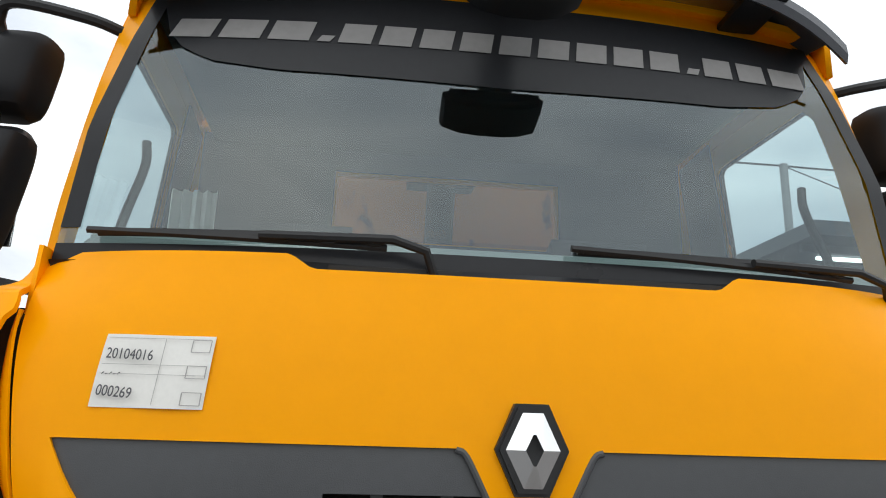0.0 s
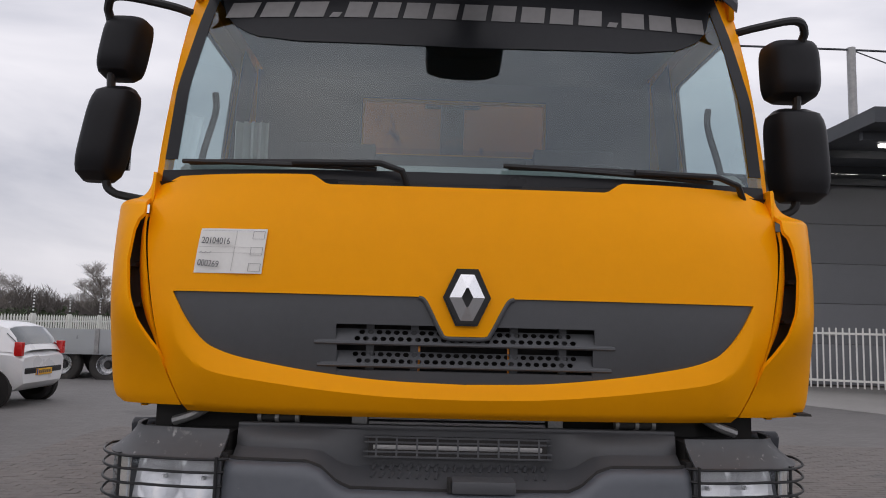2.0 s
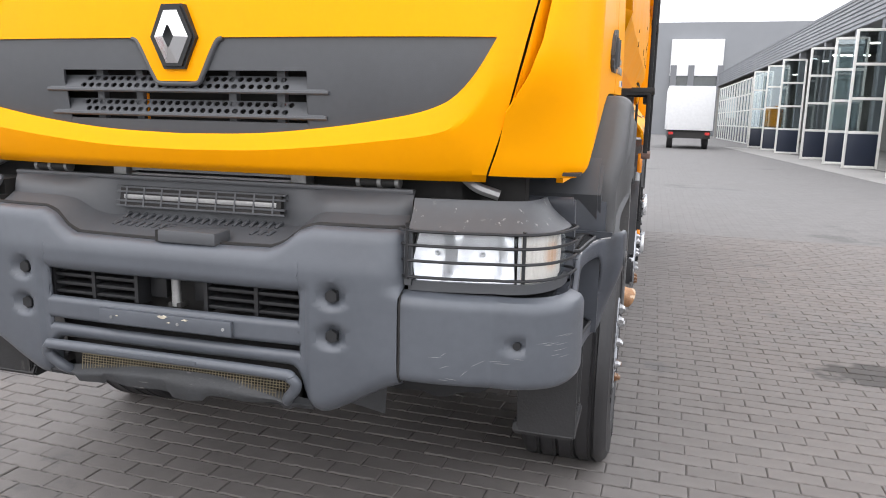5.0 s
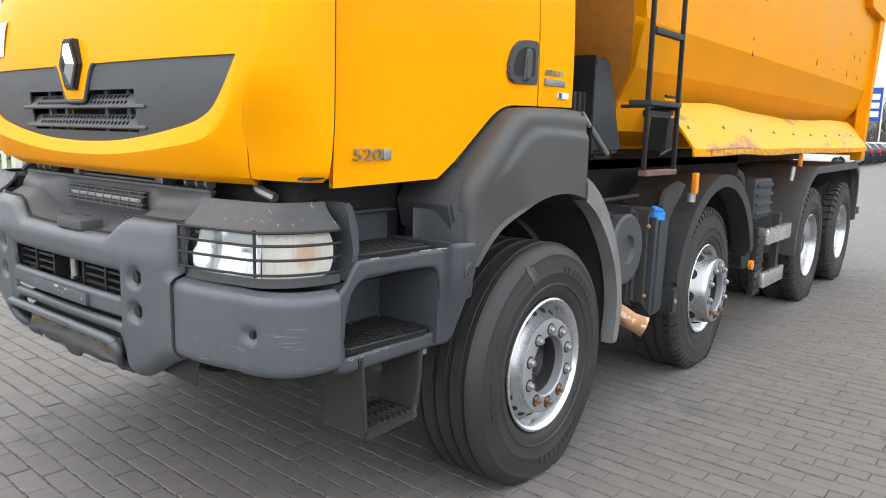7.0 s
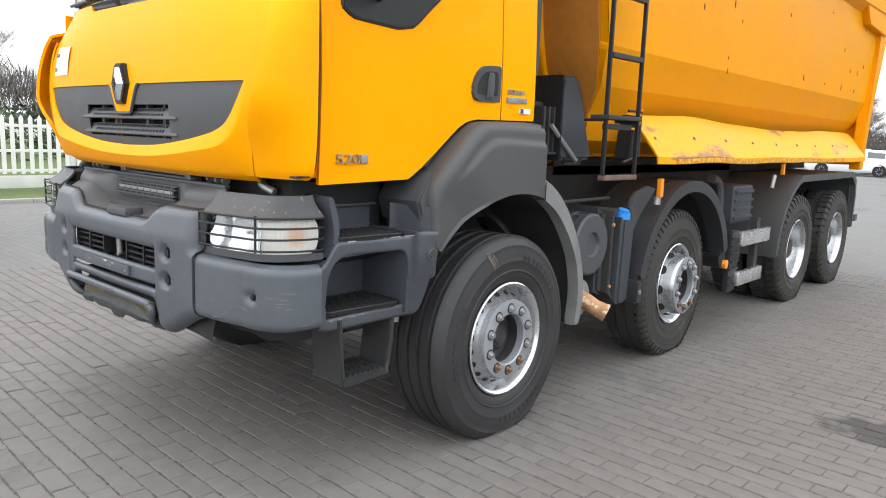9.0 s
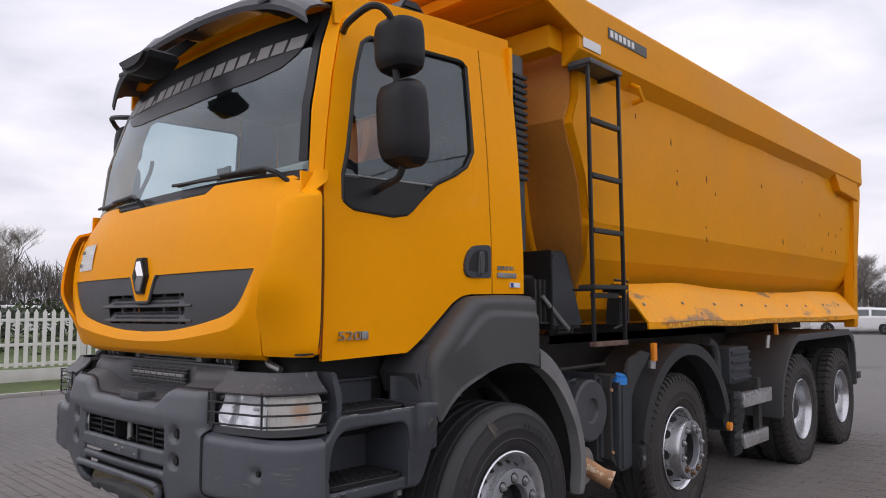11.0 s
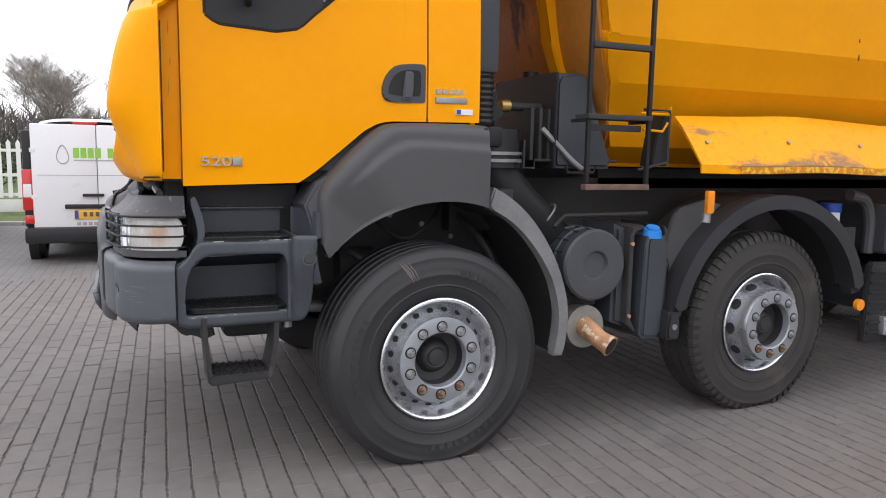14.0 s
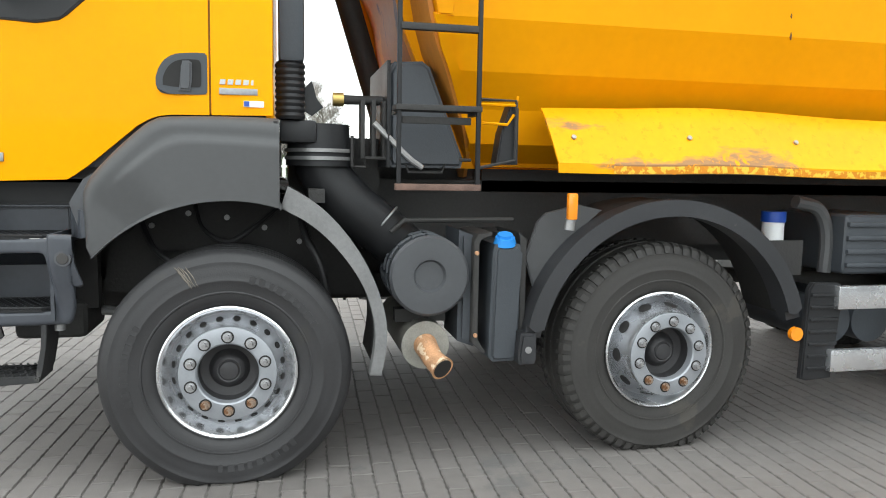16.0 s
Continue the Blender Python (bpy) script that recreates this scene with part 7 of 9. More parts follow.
part("basket_wire", tube([(1.22, 2.70, 1.64), (1.22, 2.88, 1.64), (1.22, 2.885, 1.68)], 0.007, 6), M_body, bas)

# ======================= the yard =======================
M_paver = material("concrete_paver", (0.150, 0.138, 0.130), 0.85, 0, 0.18, 0.9, bump=0.25, bump_scale=160, island=0.065,
                   spots=[((0.125, 0.119, 0.115), 0.60, 1.1, (1, 1, 1)), ((0.28, 0.27, 0.26), 0.775, 9.0, (1, 1, 1)), ((0.085, 0.080, 0.075), 0.69, 70.0, (1, 1, 1)), ((0.24, 0.23, 0.22), 0.72, 45.0, (1, 1, 1))])
M_joint = material("joint_sand", (0.092, 0.085, 0.078), 0.95, 0, 0.3, 6.0, bump=0.5, bump_scale=120, spots=[((0.20, 0.185, 0.17), 0.62, 75.0, (1, 1, 1)), ((0.028, 0.026, 0.024), 0.58, 48.0, (1, 1, 1))])


def oil_stain(m, centre, half):
    """A dark, uneven stain soaked into the paving at one spot."""
    n, l = m.node_tree.nodes, m.node_tree.links
    b = n["Principled BSDF"]
    src = b.inputs["Base Color"].links[0].from_socket
    geo = n.new("ShaderNodeNewGeometry")
    off = n.new("ShaderNodeVectorMath")
    off.operation = "SUBTRACT"
    off.inputs[1].default_value = (*centre, 0)
    sc = n.new("ShaderNodeVectorMath")
    sc.operation = "DIVIDE"
    sc.inputs[1].default_value = (*half, 1)
    ln = n.new("ShaderNodeVectorMath")
    ln.operation = "LENGTH"
    nz = n.new("ShaderNodeTexNoise")
    nz.inputs["Scale"].default_value, nz.inputs["Detail"].default_value = 9.0, 6
    add = n.new("ShaderNodeMath")
    add.operation = "MULTIPLY_ADD"
    add.inputs[1].default_value = 1.6
    rng = n.new("ShaderNodeMapRange")
    rng.inputs["From Min"].default_value, rng.inputs["From Max"].default_value = 1.55, 1.95
    rng.inputs["To Min"].default_value, rng.inputs["To Max"].default_value = 0.80, 0.0
    mix = n.new("ShaderNodeMixRGB")
    mix.inputs["Color2"].default_value = (0.035, 0.033, 0.031, 1)
    l.new(geo.outputs["Position"], off.inputs[0])
    l.new(off.outputs["Vector"], sc.inputs[0])
    l.new(sc.outputs["Vector"], ln.inputs[0])
    l.new(geo.outputs["Position"], nz.inputs["Vector"])
    l.new(nz.outputs["Fac"], add.inputs[0])
    l.new(ln.outputs["Value"], add.inputs[2])
    l.new(add.outputs[0], rng.inputs["Value"])
    l.new(rng.outputs["Result"], mix.inputs["Fac"])
    l.new(src, mix.inputs["Color1"])
    l.new(mix.outputs["Color"], b.inputs["Base Color"])


oil_stain(M_paver, (2.74, 3.10), (0.38, 0.21))
oil_stain(M_paver, (1.9, 0.1), (0.10, 0.06))


def ground_material():
    """Far paving: rows of blocks in running bond, with stains."""
    m = material("far_paving", (0.156, 0.150, 0.146), 0.85, 0, 0.15, 0.5, bump=0.1, bump_scale=60, spots=[((0.115, 0.112, 0.11), 0.60, 0.35, (1, 1, 1))])
    n, l = m.node_tree.nodes, m.node_tree.links
    b = n["Principled BSDF"]
    src = b.inputs["Base Color"].links[0].from_socket
    tc = n.new("ShaderNodeTexCoord")
    br = n.new("ShaderNodeTexBrick")
    br.inputs["Scale"].default_value = 1.0
    br.inputs["Brick Width"].default_value, br.inputs["Row Height"].default_value = 0.22, 0.1
    br.inputs["Mortar Size"].default_value = 0.004
    br.inputs["Color1"].default_value, br.inputs["Color2"].default_value, br.inputs["Mortar"].default_value = (1, 1, 1, 1), (0.88, 0.88, 0.88, 1), (0.58, 0.57, 0.55, 1)
    mul = n.new("ShaderNodeMixRGB")
    mul.blend_type = "MULTIPLY"
    mul.inputs["Fac"].default_value = 1.0
    l.new(tc.outputs["Object"], br.inputs["Vector"])
    l.new(src, mul.inputs["Color1"])
    l.new(br.outputs["Color"], mul.inputs["Color2"])
    l.new(mul.outputs["Color"], b.inputs["Base Color"])
    return m


GX0, GX1, GY0, GY1 = -4.6, 6.6, -3.0, 8.6


def lie(x):
    """Height of the level yard."""
    return 0.0


gm = ground_material()
SLANT = math.tan(radians(-2.0))
bm = bmesh.new()
xs_ = [-600, -10.95, GX0, GX1, 600]
ys_ = [-600, GY0, GY1, 900]
def yard(a, b, z):
    x, y = xs_[a], ys_[b]
    return (x, y + (x * SLANT if b in (1, 2) else 0.0), z)
for i in range(4):
    for j in range(3):
        z = -0.0055 if i == 2 and j == 1 else -0.003
        bm.faces.new([bm.verts.new(yard(a, b, z)) for a, b in ((i, j), (i + 1, j), (i + 1, j + 1), (i, j + 1))])
for (a, b), (c, d) in (((2, 1), (2, 2)), ((3, 1), (3, 2)), ((2, 1), (3, 1)), ((2, 2), (3, 2))):
    bm.faces.new([bm.verts.new(p) for p in (yard(a, b, -0.003), yard(c, d, -0.003), yard(c, d, -0.0055), yard(a, b, -0.0055))])
ground = new("ground", finish("ground", bm, gm))
ground.data.materials.append(M_joint)
for p in ground.data.polygons:
    c = p.center
    if GX0 < c.x < GX1 and GY0 < c.y < GY1:
        p.material_index = 1
tagged(ground, "grey block-paved yard reaching to the horizon", "ground", kind="structure")

# a lawn strip and kerb in front of the fence, concrete apron by the hall
M_grass = material("grass", (0.075, 0.105, 0.028), 0.95, 0, 0.45, 4.0, bump=0.6, bump_scale=90)
M_kerb = material("concrete_kerb", (0.33, 0.32, 0.30), 0.85, 0, 0.15, 3.0, bump=0.2, bump_scale=80)
KX, FX, LZ = -10.9, -12.9, 0.0
tagged(part("lawn", blocks(((-160, -90, LZ - 0.2), (KX - 0.12, 42, LZ + 0.06))), M_grass), "worn green lawn behind the kerb", "lawn", kind="structure")
kerb = tagged(part("kerb", blocks(((KX - 0.12, -90, LZ - 0.05), (KX - 0.02, 90, LZ + 0.045))), M_joint), "pale concrete kerb along the parking bays", "kerb", kind="structure")
me = finish("kerbstone", blocks(((-0.13, -0.495, -0.05), (0.0, 0.495, 0.07)), bevel=0.012), M_kerb)
for i in range(40):
    share("kerbstone", me, kerb, (KX, -14 + i, LZ))

# ---- white paling fence ----
M_fence = material("white_fence_paint", (0.72, 0.72, 0.69), 0.55, 0, 0.07, 2.0)
M_post = material("white_concrete", (0.60, 0.60, 0.57), 0.8, 0, 0.12, 3.0, bump=0.1, bump_scale=70)
PALE = finish("pale", prism([(-0.04, 0.34), (0.04, 0.34), (0.04, 1.45), (0.0, 1.52), (-0.04, 1.45)], "x", -0.012, 0.012, 0.003), M_fence)
RAIL = finish("rail", blocks(((-0.02, 0.02, -0.03), (0.02, 2.43, 0.03)), bevel=0.006), M_fence)
PLANK = finish("base_plank", blocks(((-0.025, 0.02, 0.05), (0.025, 2.43, 0.30)), bevel=0.006), M_post)
POST = finish("fence_post", blocks(((-0.06, -0.06, -0.1), (0.06, 0.06, 1.56)), bevel=0.012), M_post)
ROD = finish("insulator_rod", tube([(0, 0, 1.54), (0, 0, 2.25)], 0.015, 6), M_black)
INS = finish("insulator", rod((0, 0, 0), (0, 0, 0.05), 0.03, 8), M_white)


def fence_bay(m):
    f = thing("fence_bay", "white painted paling fence bay with rods on its post", "fence", "perimeter fence", m)
    share("fence_post", POST, f)
    share("base_plank", PLANK, f)
    for z in (0.40, 0.80, 1.30):
        share("rail", RAIL, f, (0, 0, z))
    for k in range(14):
        share("pale", PALE, f, (0.033, 0.13 + 0.171 * k, 0))
    share("insulator_rod", ROD, f)
    for z in spread(1.64, 2.18, 5):
        share("insulator", INS, f, (0, 0, z))
    return f


bay = fence_bay(Matrix.Translation((FX, -22.0, LZ + 0.05)))
for i in range(1, 40):
    copy_thing(bay, Matrix.Translation((FX, -22.0 + 2.45 * i, LZ + 0.05)))

# ---- bare trees ----
M_bark = material("grey_bark", (0.13, 0.115, 0.10), 0.95, 0, 0.3, 3.0, bump=0.5, bump_scale=25)
M_wood = material("far_leafless_wood", (0.105, 0.094, 0.085), 0.95, 0, 0.35, 0.2, island=0.35)
M_twig = material("bare_twigs", (0.23, 0.205, 0.185), 0.95, 0, 0.3, 2.0)
M_ever = material("dark_hedge_leaves", (0.035, 0.05, 0.022), 0.9, 0, 0.4, 2.0, island=0.4)


def bare_tree(seed, height, spread_, upright=False, levels=5):
    """Trunk and limbs in one mesh, fine twigs in another."""
    rnd = random.Random(seed)
    limbs, twigs = bmesh.new(), bmesh.new()

    def grow(p, d, ln, r, level):
        pts, rad = [p], [r]
        n = 4
        for i in range(n):
            d = (d + Vector((rnd.uniform(-1, 1), rnd.uniform(-1, 1), rnd.uniform(-0.3, 0.8))) * (0.10 if level else 0.04)).normalized()
            pts.append(pts[-1] + d * ln / n)
            rad.append(max(r * (1 - 0.5 * (i + 1) / n), 0.0055))
        tube(pts, r, 7 if level < 2 else (4 if level < 4 else 3), bm=limbs if level < 3 else twigs, radii=rad)
        if level >= levels:
            return
        kids = rnd.randint(5, 7) if level > 2 else rnd.randint(4, 6)
        for k in range(kids):
            t = rnd.uniform(0.35 if level else 0.30, 1.0)
            i = min(int(t * n), n - 1)
            q = pts[i].lerp(pts[i + 1], t * n - i)
            out = Vector((rnd.uniform(-1, 1), rnd.uniform(-1, 1), 0)).normalized()
            rise = (1.6 if upright else 0.65) * rnd.uniform(0.6, 1.3)
            nd = (d * 0.55 + out * spread_ * rnd.uniform(0.6, 1.1) + Vector((0, 0, rise * 0.55))).normalized()
            grow(q, nd, ln * rnd.uniform(0.55, 0.74), r * 0.46, level + 1)

    grow(Vector((0, 0, -0.1)), Vector((0, 0, 1)), height * 0.42, height * 0.017, 0)
    return finish("trunk", limbs, M_bark, 60), finish("twigs", twigs, M_twig, 60)


TREES = [bare_tree(3, 10, 0.95), bare_tree(8, 8.5, 1.0), bare_tree(21, 14, 0.35, True)]


def tree(kind, x, y, size, turn):
    t = new("bare_tree")
    t.matrix_world = Matrix.Translation((x, y, LZ)) @ Matrix.Rotation(turn, 4, "Z") @ Matrix.Scale(size, 4)
    tagged(t, "leafless tree with fine branches behind the fence" if kind < 2 else "tall narrow leafless poplar behind the fence", "tree", "bare trees")
    share("trunk", TREES[kind][0], t)
    share("crown", TREES[kind][1], t)


rt_ = random.Random(5)
spots_ = [(0, -30, -8.5, 1.0), (1, -34, 1.5, 0.9), (0, -40, -20, 1.05), (1, -31, -16, 0.8), (0, -44, 12, 0.9), (1, -33, 8.0, 0.75), (0, -47, 22, 1.0), (1, -36, 17, 0.75), (0, -52, 36, 1.1), (2, -47, 63, 1.1), (2, -50, 67, 1.0), (1, -38, 62, 0.95), (0, -30, 66, 0.9), (2, -58, 52, 1.1), (0, -24, 120, 1.3), (1, -30, 112, 1.2), (0, -17, 132, 1.3), (1, -40, 118, 1.3), (0, -33, -3, 0.8), (1, -38, -12, 0.95), (0, -34, 25, 0.8), (1, -60, 44, 1.2), (0, -9, 140, 1.2), (1, -44, -4, 1.1), (0, -48, 5, 1.0), (1, -42, -28, 1.0), (0, -14, 128, 1.3), (1, -20, 138, 1.4), (0, -5, 133, 1.2), (1, -1, 141, 1.3), (0, -26, 131, 1.4), (1, -11, 146, 1.5), (0, -18, 122, 1.1)]
for k, x, y, sc in spots_:
    tree(k, x, y, sc * (0.86 if y < 60 else 0.85), rt_.uniform(0, 6.28))

# far wood and hedge: many small leaves and twigs, beyond the lawn
def thicket(name, n, place, size, mat, label, seed, slim=0.5):
    rnd = random.Random(seed)
    verts, faces = [], []
    for i in range(n):
        c = Vector(place(rnd))
        a, b = Vector((rnd.gauss(0, 1), rnd.gauss(0, 1), rnd.gauss(0, 1))).normalized(), Vector((rnd.gauss(0, 1), rnd.gauss(0, 1), rnd.gauss(0, 1))).normalized()
        s = size * rnd.uniform(0.5, 1.4)
        k = len(verts)
        if slim < 0.2:
            a = Vector((a.x * 0.5, a.y * 0.5, abs(a.z) + 0.3)).normalized()
        verts += [c - a * s, c + b * s * slim, c + a * s, c - b * s * slim]
        faces.append((k, k + 1, k + 2, k + 3))
    me = bpy.data.meshes.new(name)
    me.from_pydata([tuple(v) for v in verts], [], faces)
    me.materials.append(mat)
    return tagged(new(name, me), label, "hedge", kind="stuff")


def band_at(x0, x1, y0, y1, h):
    def place(r):
        x, y = r.uniform(x0, x1), r.uniform(y0, y1)
        top = h * (0.55 + 0.45 * noise.noise(Vector((x * 0.07, y * 0.07, 0))) + 0.25 * noise.noise(Vector((x * 0.4, y * 0.4, 2))))
        return x, y, LZ + max(0.2, top) * r.random() ** 0.6
    return place


thicket("hedge", 24000, band_at(-30, -24, -50, 70, 2.6), 0.16, M_ever, "dark clipped hedge and undergrowth beyond the lawn", 1)
thicket("far_wood", 80000, band_at(-75, -62, -60, 140, 7.5), 0.75, M_wood, "far leafless wood on the horizon", 2, 0.06)
thicket("far_wood", 50000, band_at(-75, 60, 150, 165, 8.0), 0.9, M_wood, "far leafless wood on the horizon", 3, 0.06)
thicket("far_hedge", 14000, band_at(-110, -76, -90, 200, 4.5), 0.5, M_ever, "dark distant tree line", 4)

# ======================= parked vehicles =======================
M_wcar = material("white_car_paint", (0.74, 0.75, 0.76), 0.3, 0, 0.03, 2.0, coat=0.5)
M_scar = material("silver_car_paint", (0.42, 0.44, 0.46), 0.32, 0.4, 0.04, 2.0, coat=0.5)
M_bcar = material("dark_blue_car_paint", (0.025, 0.03, 0.05), 0.3, 0.1, 0.05, 2.0, coat=0.5)
M_ocar = material("orange_car_paint", (0.62, 0.17, 0.05), 0.35, 0, 0.05, 2.0, coat=0.4)
M_gcar = material("grey_car_paint", (0.16, 0.165, 0.17), 0.33, 0.3, 0.05, 2.0, coat=0.5)
M_cglass = material("car_glass", (0.055, 0.07, 0.075), 0.06, 0.0, 0.15, 3.0, coat=0.8)
M_tail = material("red_lamp", (0.55, 0.015, 0.012), 0.25, 0, 0.1, 12.0, coat=0.6)
M_plate = material("yellow_plate", (0.80, 0.42, 0.02), 0.5)
M_green = material("green_print", (0.26, 0.55, 0.06), 0.6)
CW_T = finish("tyre", lathe([(-0.17, 0.20), (-0.175, 0.27), (-0.15, 0.305), (-0.02, 0.305), (0.0, 0.27), (-0.005, 0.205)], 36), M_rubber, 40)
bm = lathe([(-0.005, 0.207), (0.0, 0.20), (-0.012, 0.19), (-0.02, 0.06), (-0.012, 0.03), (-0.012, 0.0)], 32)
CW_R = finish("hubcap", bm, M_silver, 30)
CW_S = finish("spoke", rod((-0.014, 0.05, 0), (-0.006, 0.19, 0), 0.016, 6, 0.024), M_silver, 30)


def car(name, label, paint, L, W, H, at, low, belt, top, roof_span, wheels, group="parked cars", rear_glass=True, side_glass=True, lower=None):
    """Local x points forward from the tail at 0 to L; low, belt and top are heights along the length (fractions)."""
    c = thing(name, label, "van" if "van" in name else "car", group, at)
    lo, be, wi = table(*low), table(*belt), table((0, 0.84), (0.04, 0.95), (0.15, 1.0), (0.75, 1.0), (0.92, 0.92), (0.975, 0.80), (1, 0.62))
    ts = spread(0, 1, 44)
    def ring(t, k):
        w = wi(t) * W / 2
        z0, z1 = lo(t), be(t)
        pts = [(-0.0, z1 + 0.02 * (1 if t > 0.7 else 0)), (-0.55 * w, z1 + 0.015), (-0.93 * w, z1 - 0.01), (-w, z1 - 0.07), (-w * 1.01, (z0 + z1) / 2), (-w * 0.985, z0 + 0.12), (-0.90 * w, z0), (0, z0)]
        p = pts[k] if k < 8 else (-pts[15 - k - 1][0] if k < 15 else 0, pts[15 - k - 1][1] if k < 15 else pts[0][1])
        return Vector((t * L, p[0], p[1]))
    bm = sheet(ts, range(15), ring)
    bmesh.ops.holes_fill(bm, edges=[e for e in bm.edges if e.is_boundary], sides=0)
    b = part("body", bm, paint, c, angle=28)
    if lower:
        part("bumper_skirt", sheet(ts, range(5, 10), lambda t, k: ring(t, k) + Vector((-0.006 if t < 0.5 else 0.006, math.copysign(0.006, ring(t, k).y), 0.0))), lower, c, solid=0.004)
    # cabin
    ra, rb = roof_span
    ga, gb = roof_span[0] - (0.09 if rear_glass else 0.015), roof_span[1] + 0.24
    ga = max(ga, 0.012)
    tp = table(*top)
    def cabin(t, k):
        """t along, k 0..1 from the belt on one side over the roof to the other."""
        zb, zt = be(t) - 0.015, tp(t)
        wb, wt = wi(t) * W / 2 * 0.965, W / 2 * 0.77
        s = math.copysign(1, k - 0.5)
        q = abs(k - 0.5) * 2
        if q > 0.5:
            m = (1 - q) / 0.5
            return Vector((t * L, s * (wb + (wt - wb) * m), zb + (zt - 0.05 - zb) * m))
        return Vector((t * L, s * wt * (q / 0.5) ** 0.9 if q > 0 else 0.0, zt - 0.05 * (q / 0.5) ** 4))
    cs = spread(ga, gb, 36)
    part("cabin", sheet(cs, spread(0, 1, 24), cabin), paint, c, angle=30)
    def pane_(name_, t0, t1, k0, k1, n=8):
        def g(t, k):
            p = cabin(t, k)
            d = 1e-3
            nrm = (cabin(min(t + d, gb), k) - cabin(max(t - d, ga), k)).cross(cabin(t, min(k + d, 1)) - cabin(t, max(k - d, 0)))
            nrm = nrm.normalized() if nrm.length > 1e-12 else Vector((0, 0, 1))
            if nrm.dot(p - Vector((L * 0.5, 0, 0.8))) < 0:
                nrm = -nrm
            return p + nrm * 0.008
        return part(name_, sheet(spread(t0, t1, n), spread(k0, k1, n), g), M_cglass, c, "dark car glass")
    pane_("windscreen", rb + 0.015, gb - 0.02, 0.20, 0.80)
    if rear_glass:
        pane_("rear_window", ga + 0.02, ra - 0.005, 0.20, 0.80)
    if side_glass:
        for a, z in ((0.03, 0.215), (0.785, 0.97)):
            m_ = 0.5 * (ra + rb) + 0.02
            pane_("side_window", ra + 0.03, m_ - 0.015, a, z)
            pane_("side_window", m_ + 0.012, rb + 0.05, a, z)
    for wx in wheels:
        for s in (1, -1):
            w = share("wheel", CW_R, c)
            w.matrix_local = Matrix.Translation((wx * L, s * (W / 2 + 0.004), 0.30)) @ Matrix.Rotation(math.pi / 2 * s, 4, "Z")
            share("tyre", CW_T, w)
            for k in range(8):
                share("spoke", CW_S, w, (0, 0, 0), (2 * math.pi * k / 8, 0, 0))
            part("wheel_arch", rod((wx * L, s * (W / 2 - 0.10), 0.31), (wx * L, s * (W / 2 + 0.008), 0.31), 0.355, 28), M_gap_shade, c)
    return c


def tail_details(c, L, W, zl, zp, lamps=M_tail, plate_z=0.62, tall=0.3):
    for s in (1, -1):
        part("tail_lamp", blocks(((-0.012 if tall > 0.35 else 0.01, s * (W / 2 - 0.12) - 0.05, zl), (0.14, s * (W / 2 - 0.12) + 0.05, zl + tall)), bevel=0.02), lamps, c, "red tail lamp")
    p = part("number_plate", blocks(((-0.02, -0.26, plate_z), (0.0, 0.26, plate_z + 0.11)), bevel=0.003), M_plate, c, "yellow plate with plain dark bars")
    for k in range(6):
        part("plate_bar", blocks(((-0.023, -0.20 + 0.068 * k, plate_z + 0.03), (-0.019, -0.16 + 0.068 * k, plate_z + 0.085))), M_ink, p)
    part("plate_tab", blocks(((-0.023, 0.215, plate_z + 0.005), (-0.019, 0.255, plate_z + 0.105))), M_bluepaint, p)


M_carlamp = material("car_lamp_lens", (0.40, 0.42, 0.44), 0.12, 0.35, 0.25, 14.0)


def nose_details(c, L, W, zl, grille_z, plate_z=0.42):
    for s in (1, -1):
        bm = bmesh.new()
        bmesh.ops.create_uvsphere(bm, u_segments=20, v_segments=12, radius=1.0, matrix=Matrix.Translation((L * 0.905, s * W * 0.365, zl - 0.005)) @ Matrix.Rotation(s * 0.5, 4, "Z") @ Matrix.Rotation(-0.5, 4, "Y") @ Matrix.Diagonal((0.23, 0.17, 0.115, 1)))
        hl_ = part("headlamp", bm, M_carlamp, c, "clear almond headlamp")
        bm = bmesh.new()
        bmesh.ops.create_uvsphere(bm, u_segments=16, v_segments=10, radius=0.055, matrix=Matrix.Translation((L * 0.944, s * W * 0.345, zl + 0.015)))
        part("bulb_bowl", bm, M_chrome, hl_)
    part("lower_grille", blocks(((L * 0.93, -0.47, grille_z - 0.13), (L + 0.004, 0.47, grille_z + 0.12)), bevel=0.06, segs=4), M_black, c)
    for s in (1, -1):
        part("fog_slot", blocks(((L * 0.93, s * 0.60 - 0.10, grille_z - 0.10), (L * 0.978, s * 0.60 + 0.11, grille_z - 0.03)), bevel=0.025), M_black, c)
    p = part("number_plate", blocks(((L, -0.26, plate_z), (L + 0.02, 0.26, plate_z + 0.11)), bevel=0.003), M_plate, c, "yellow plate with plain dark bars")
    for k in range(6):
        part("plate_bar", blocks(((L + 0.019, -0.20 + 0.068 * k, plate_z + 0.03), (L + 0.023, -0.16 + 0.068 * k, plate_z + 0.085))), M_ink, p)
    part("plate_tab", blocks(((L + 0.019, -0.255, plate_z + 0.005), (L + 0.023, -0.215, plate_z + 0.105))), M_bluepaint, p)
    part("wiper", tube([(L * 0.80, 0.45, 0.99), (L * 0.795, 0.0, 1.01), (L * 0.80, -0.5, 0.98)], 0.012, 6), M_black, c)


HATCH = dict(low=((0, 0.40), (0.05, 0.26), (0.2, 0.20), (0.8, 0.20), (0.95, 0.22), (1, 0.30)),
             belt=((0, 0.84), (0.04, 0.94), (0.3, 0.98), (0.62, 0.93), (0.80, 0.90), (0.92, 0.76), (0.98, 0.66), (1, 0.58)))


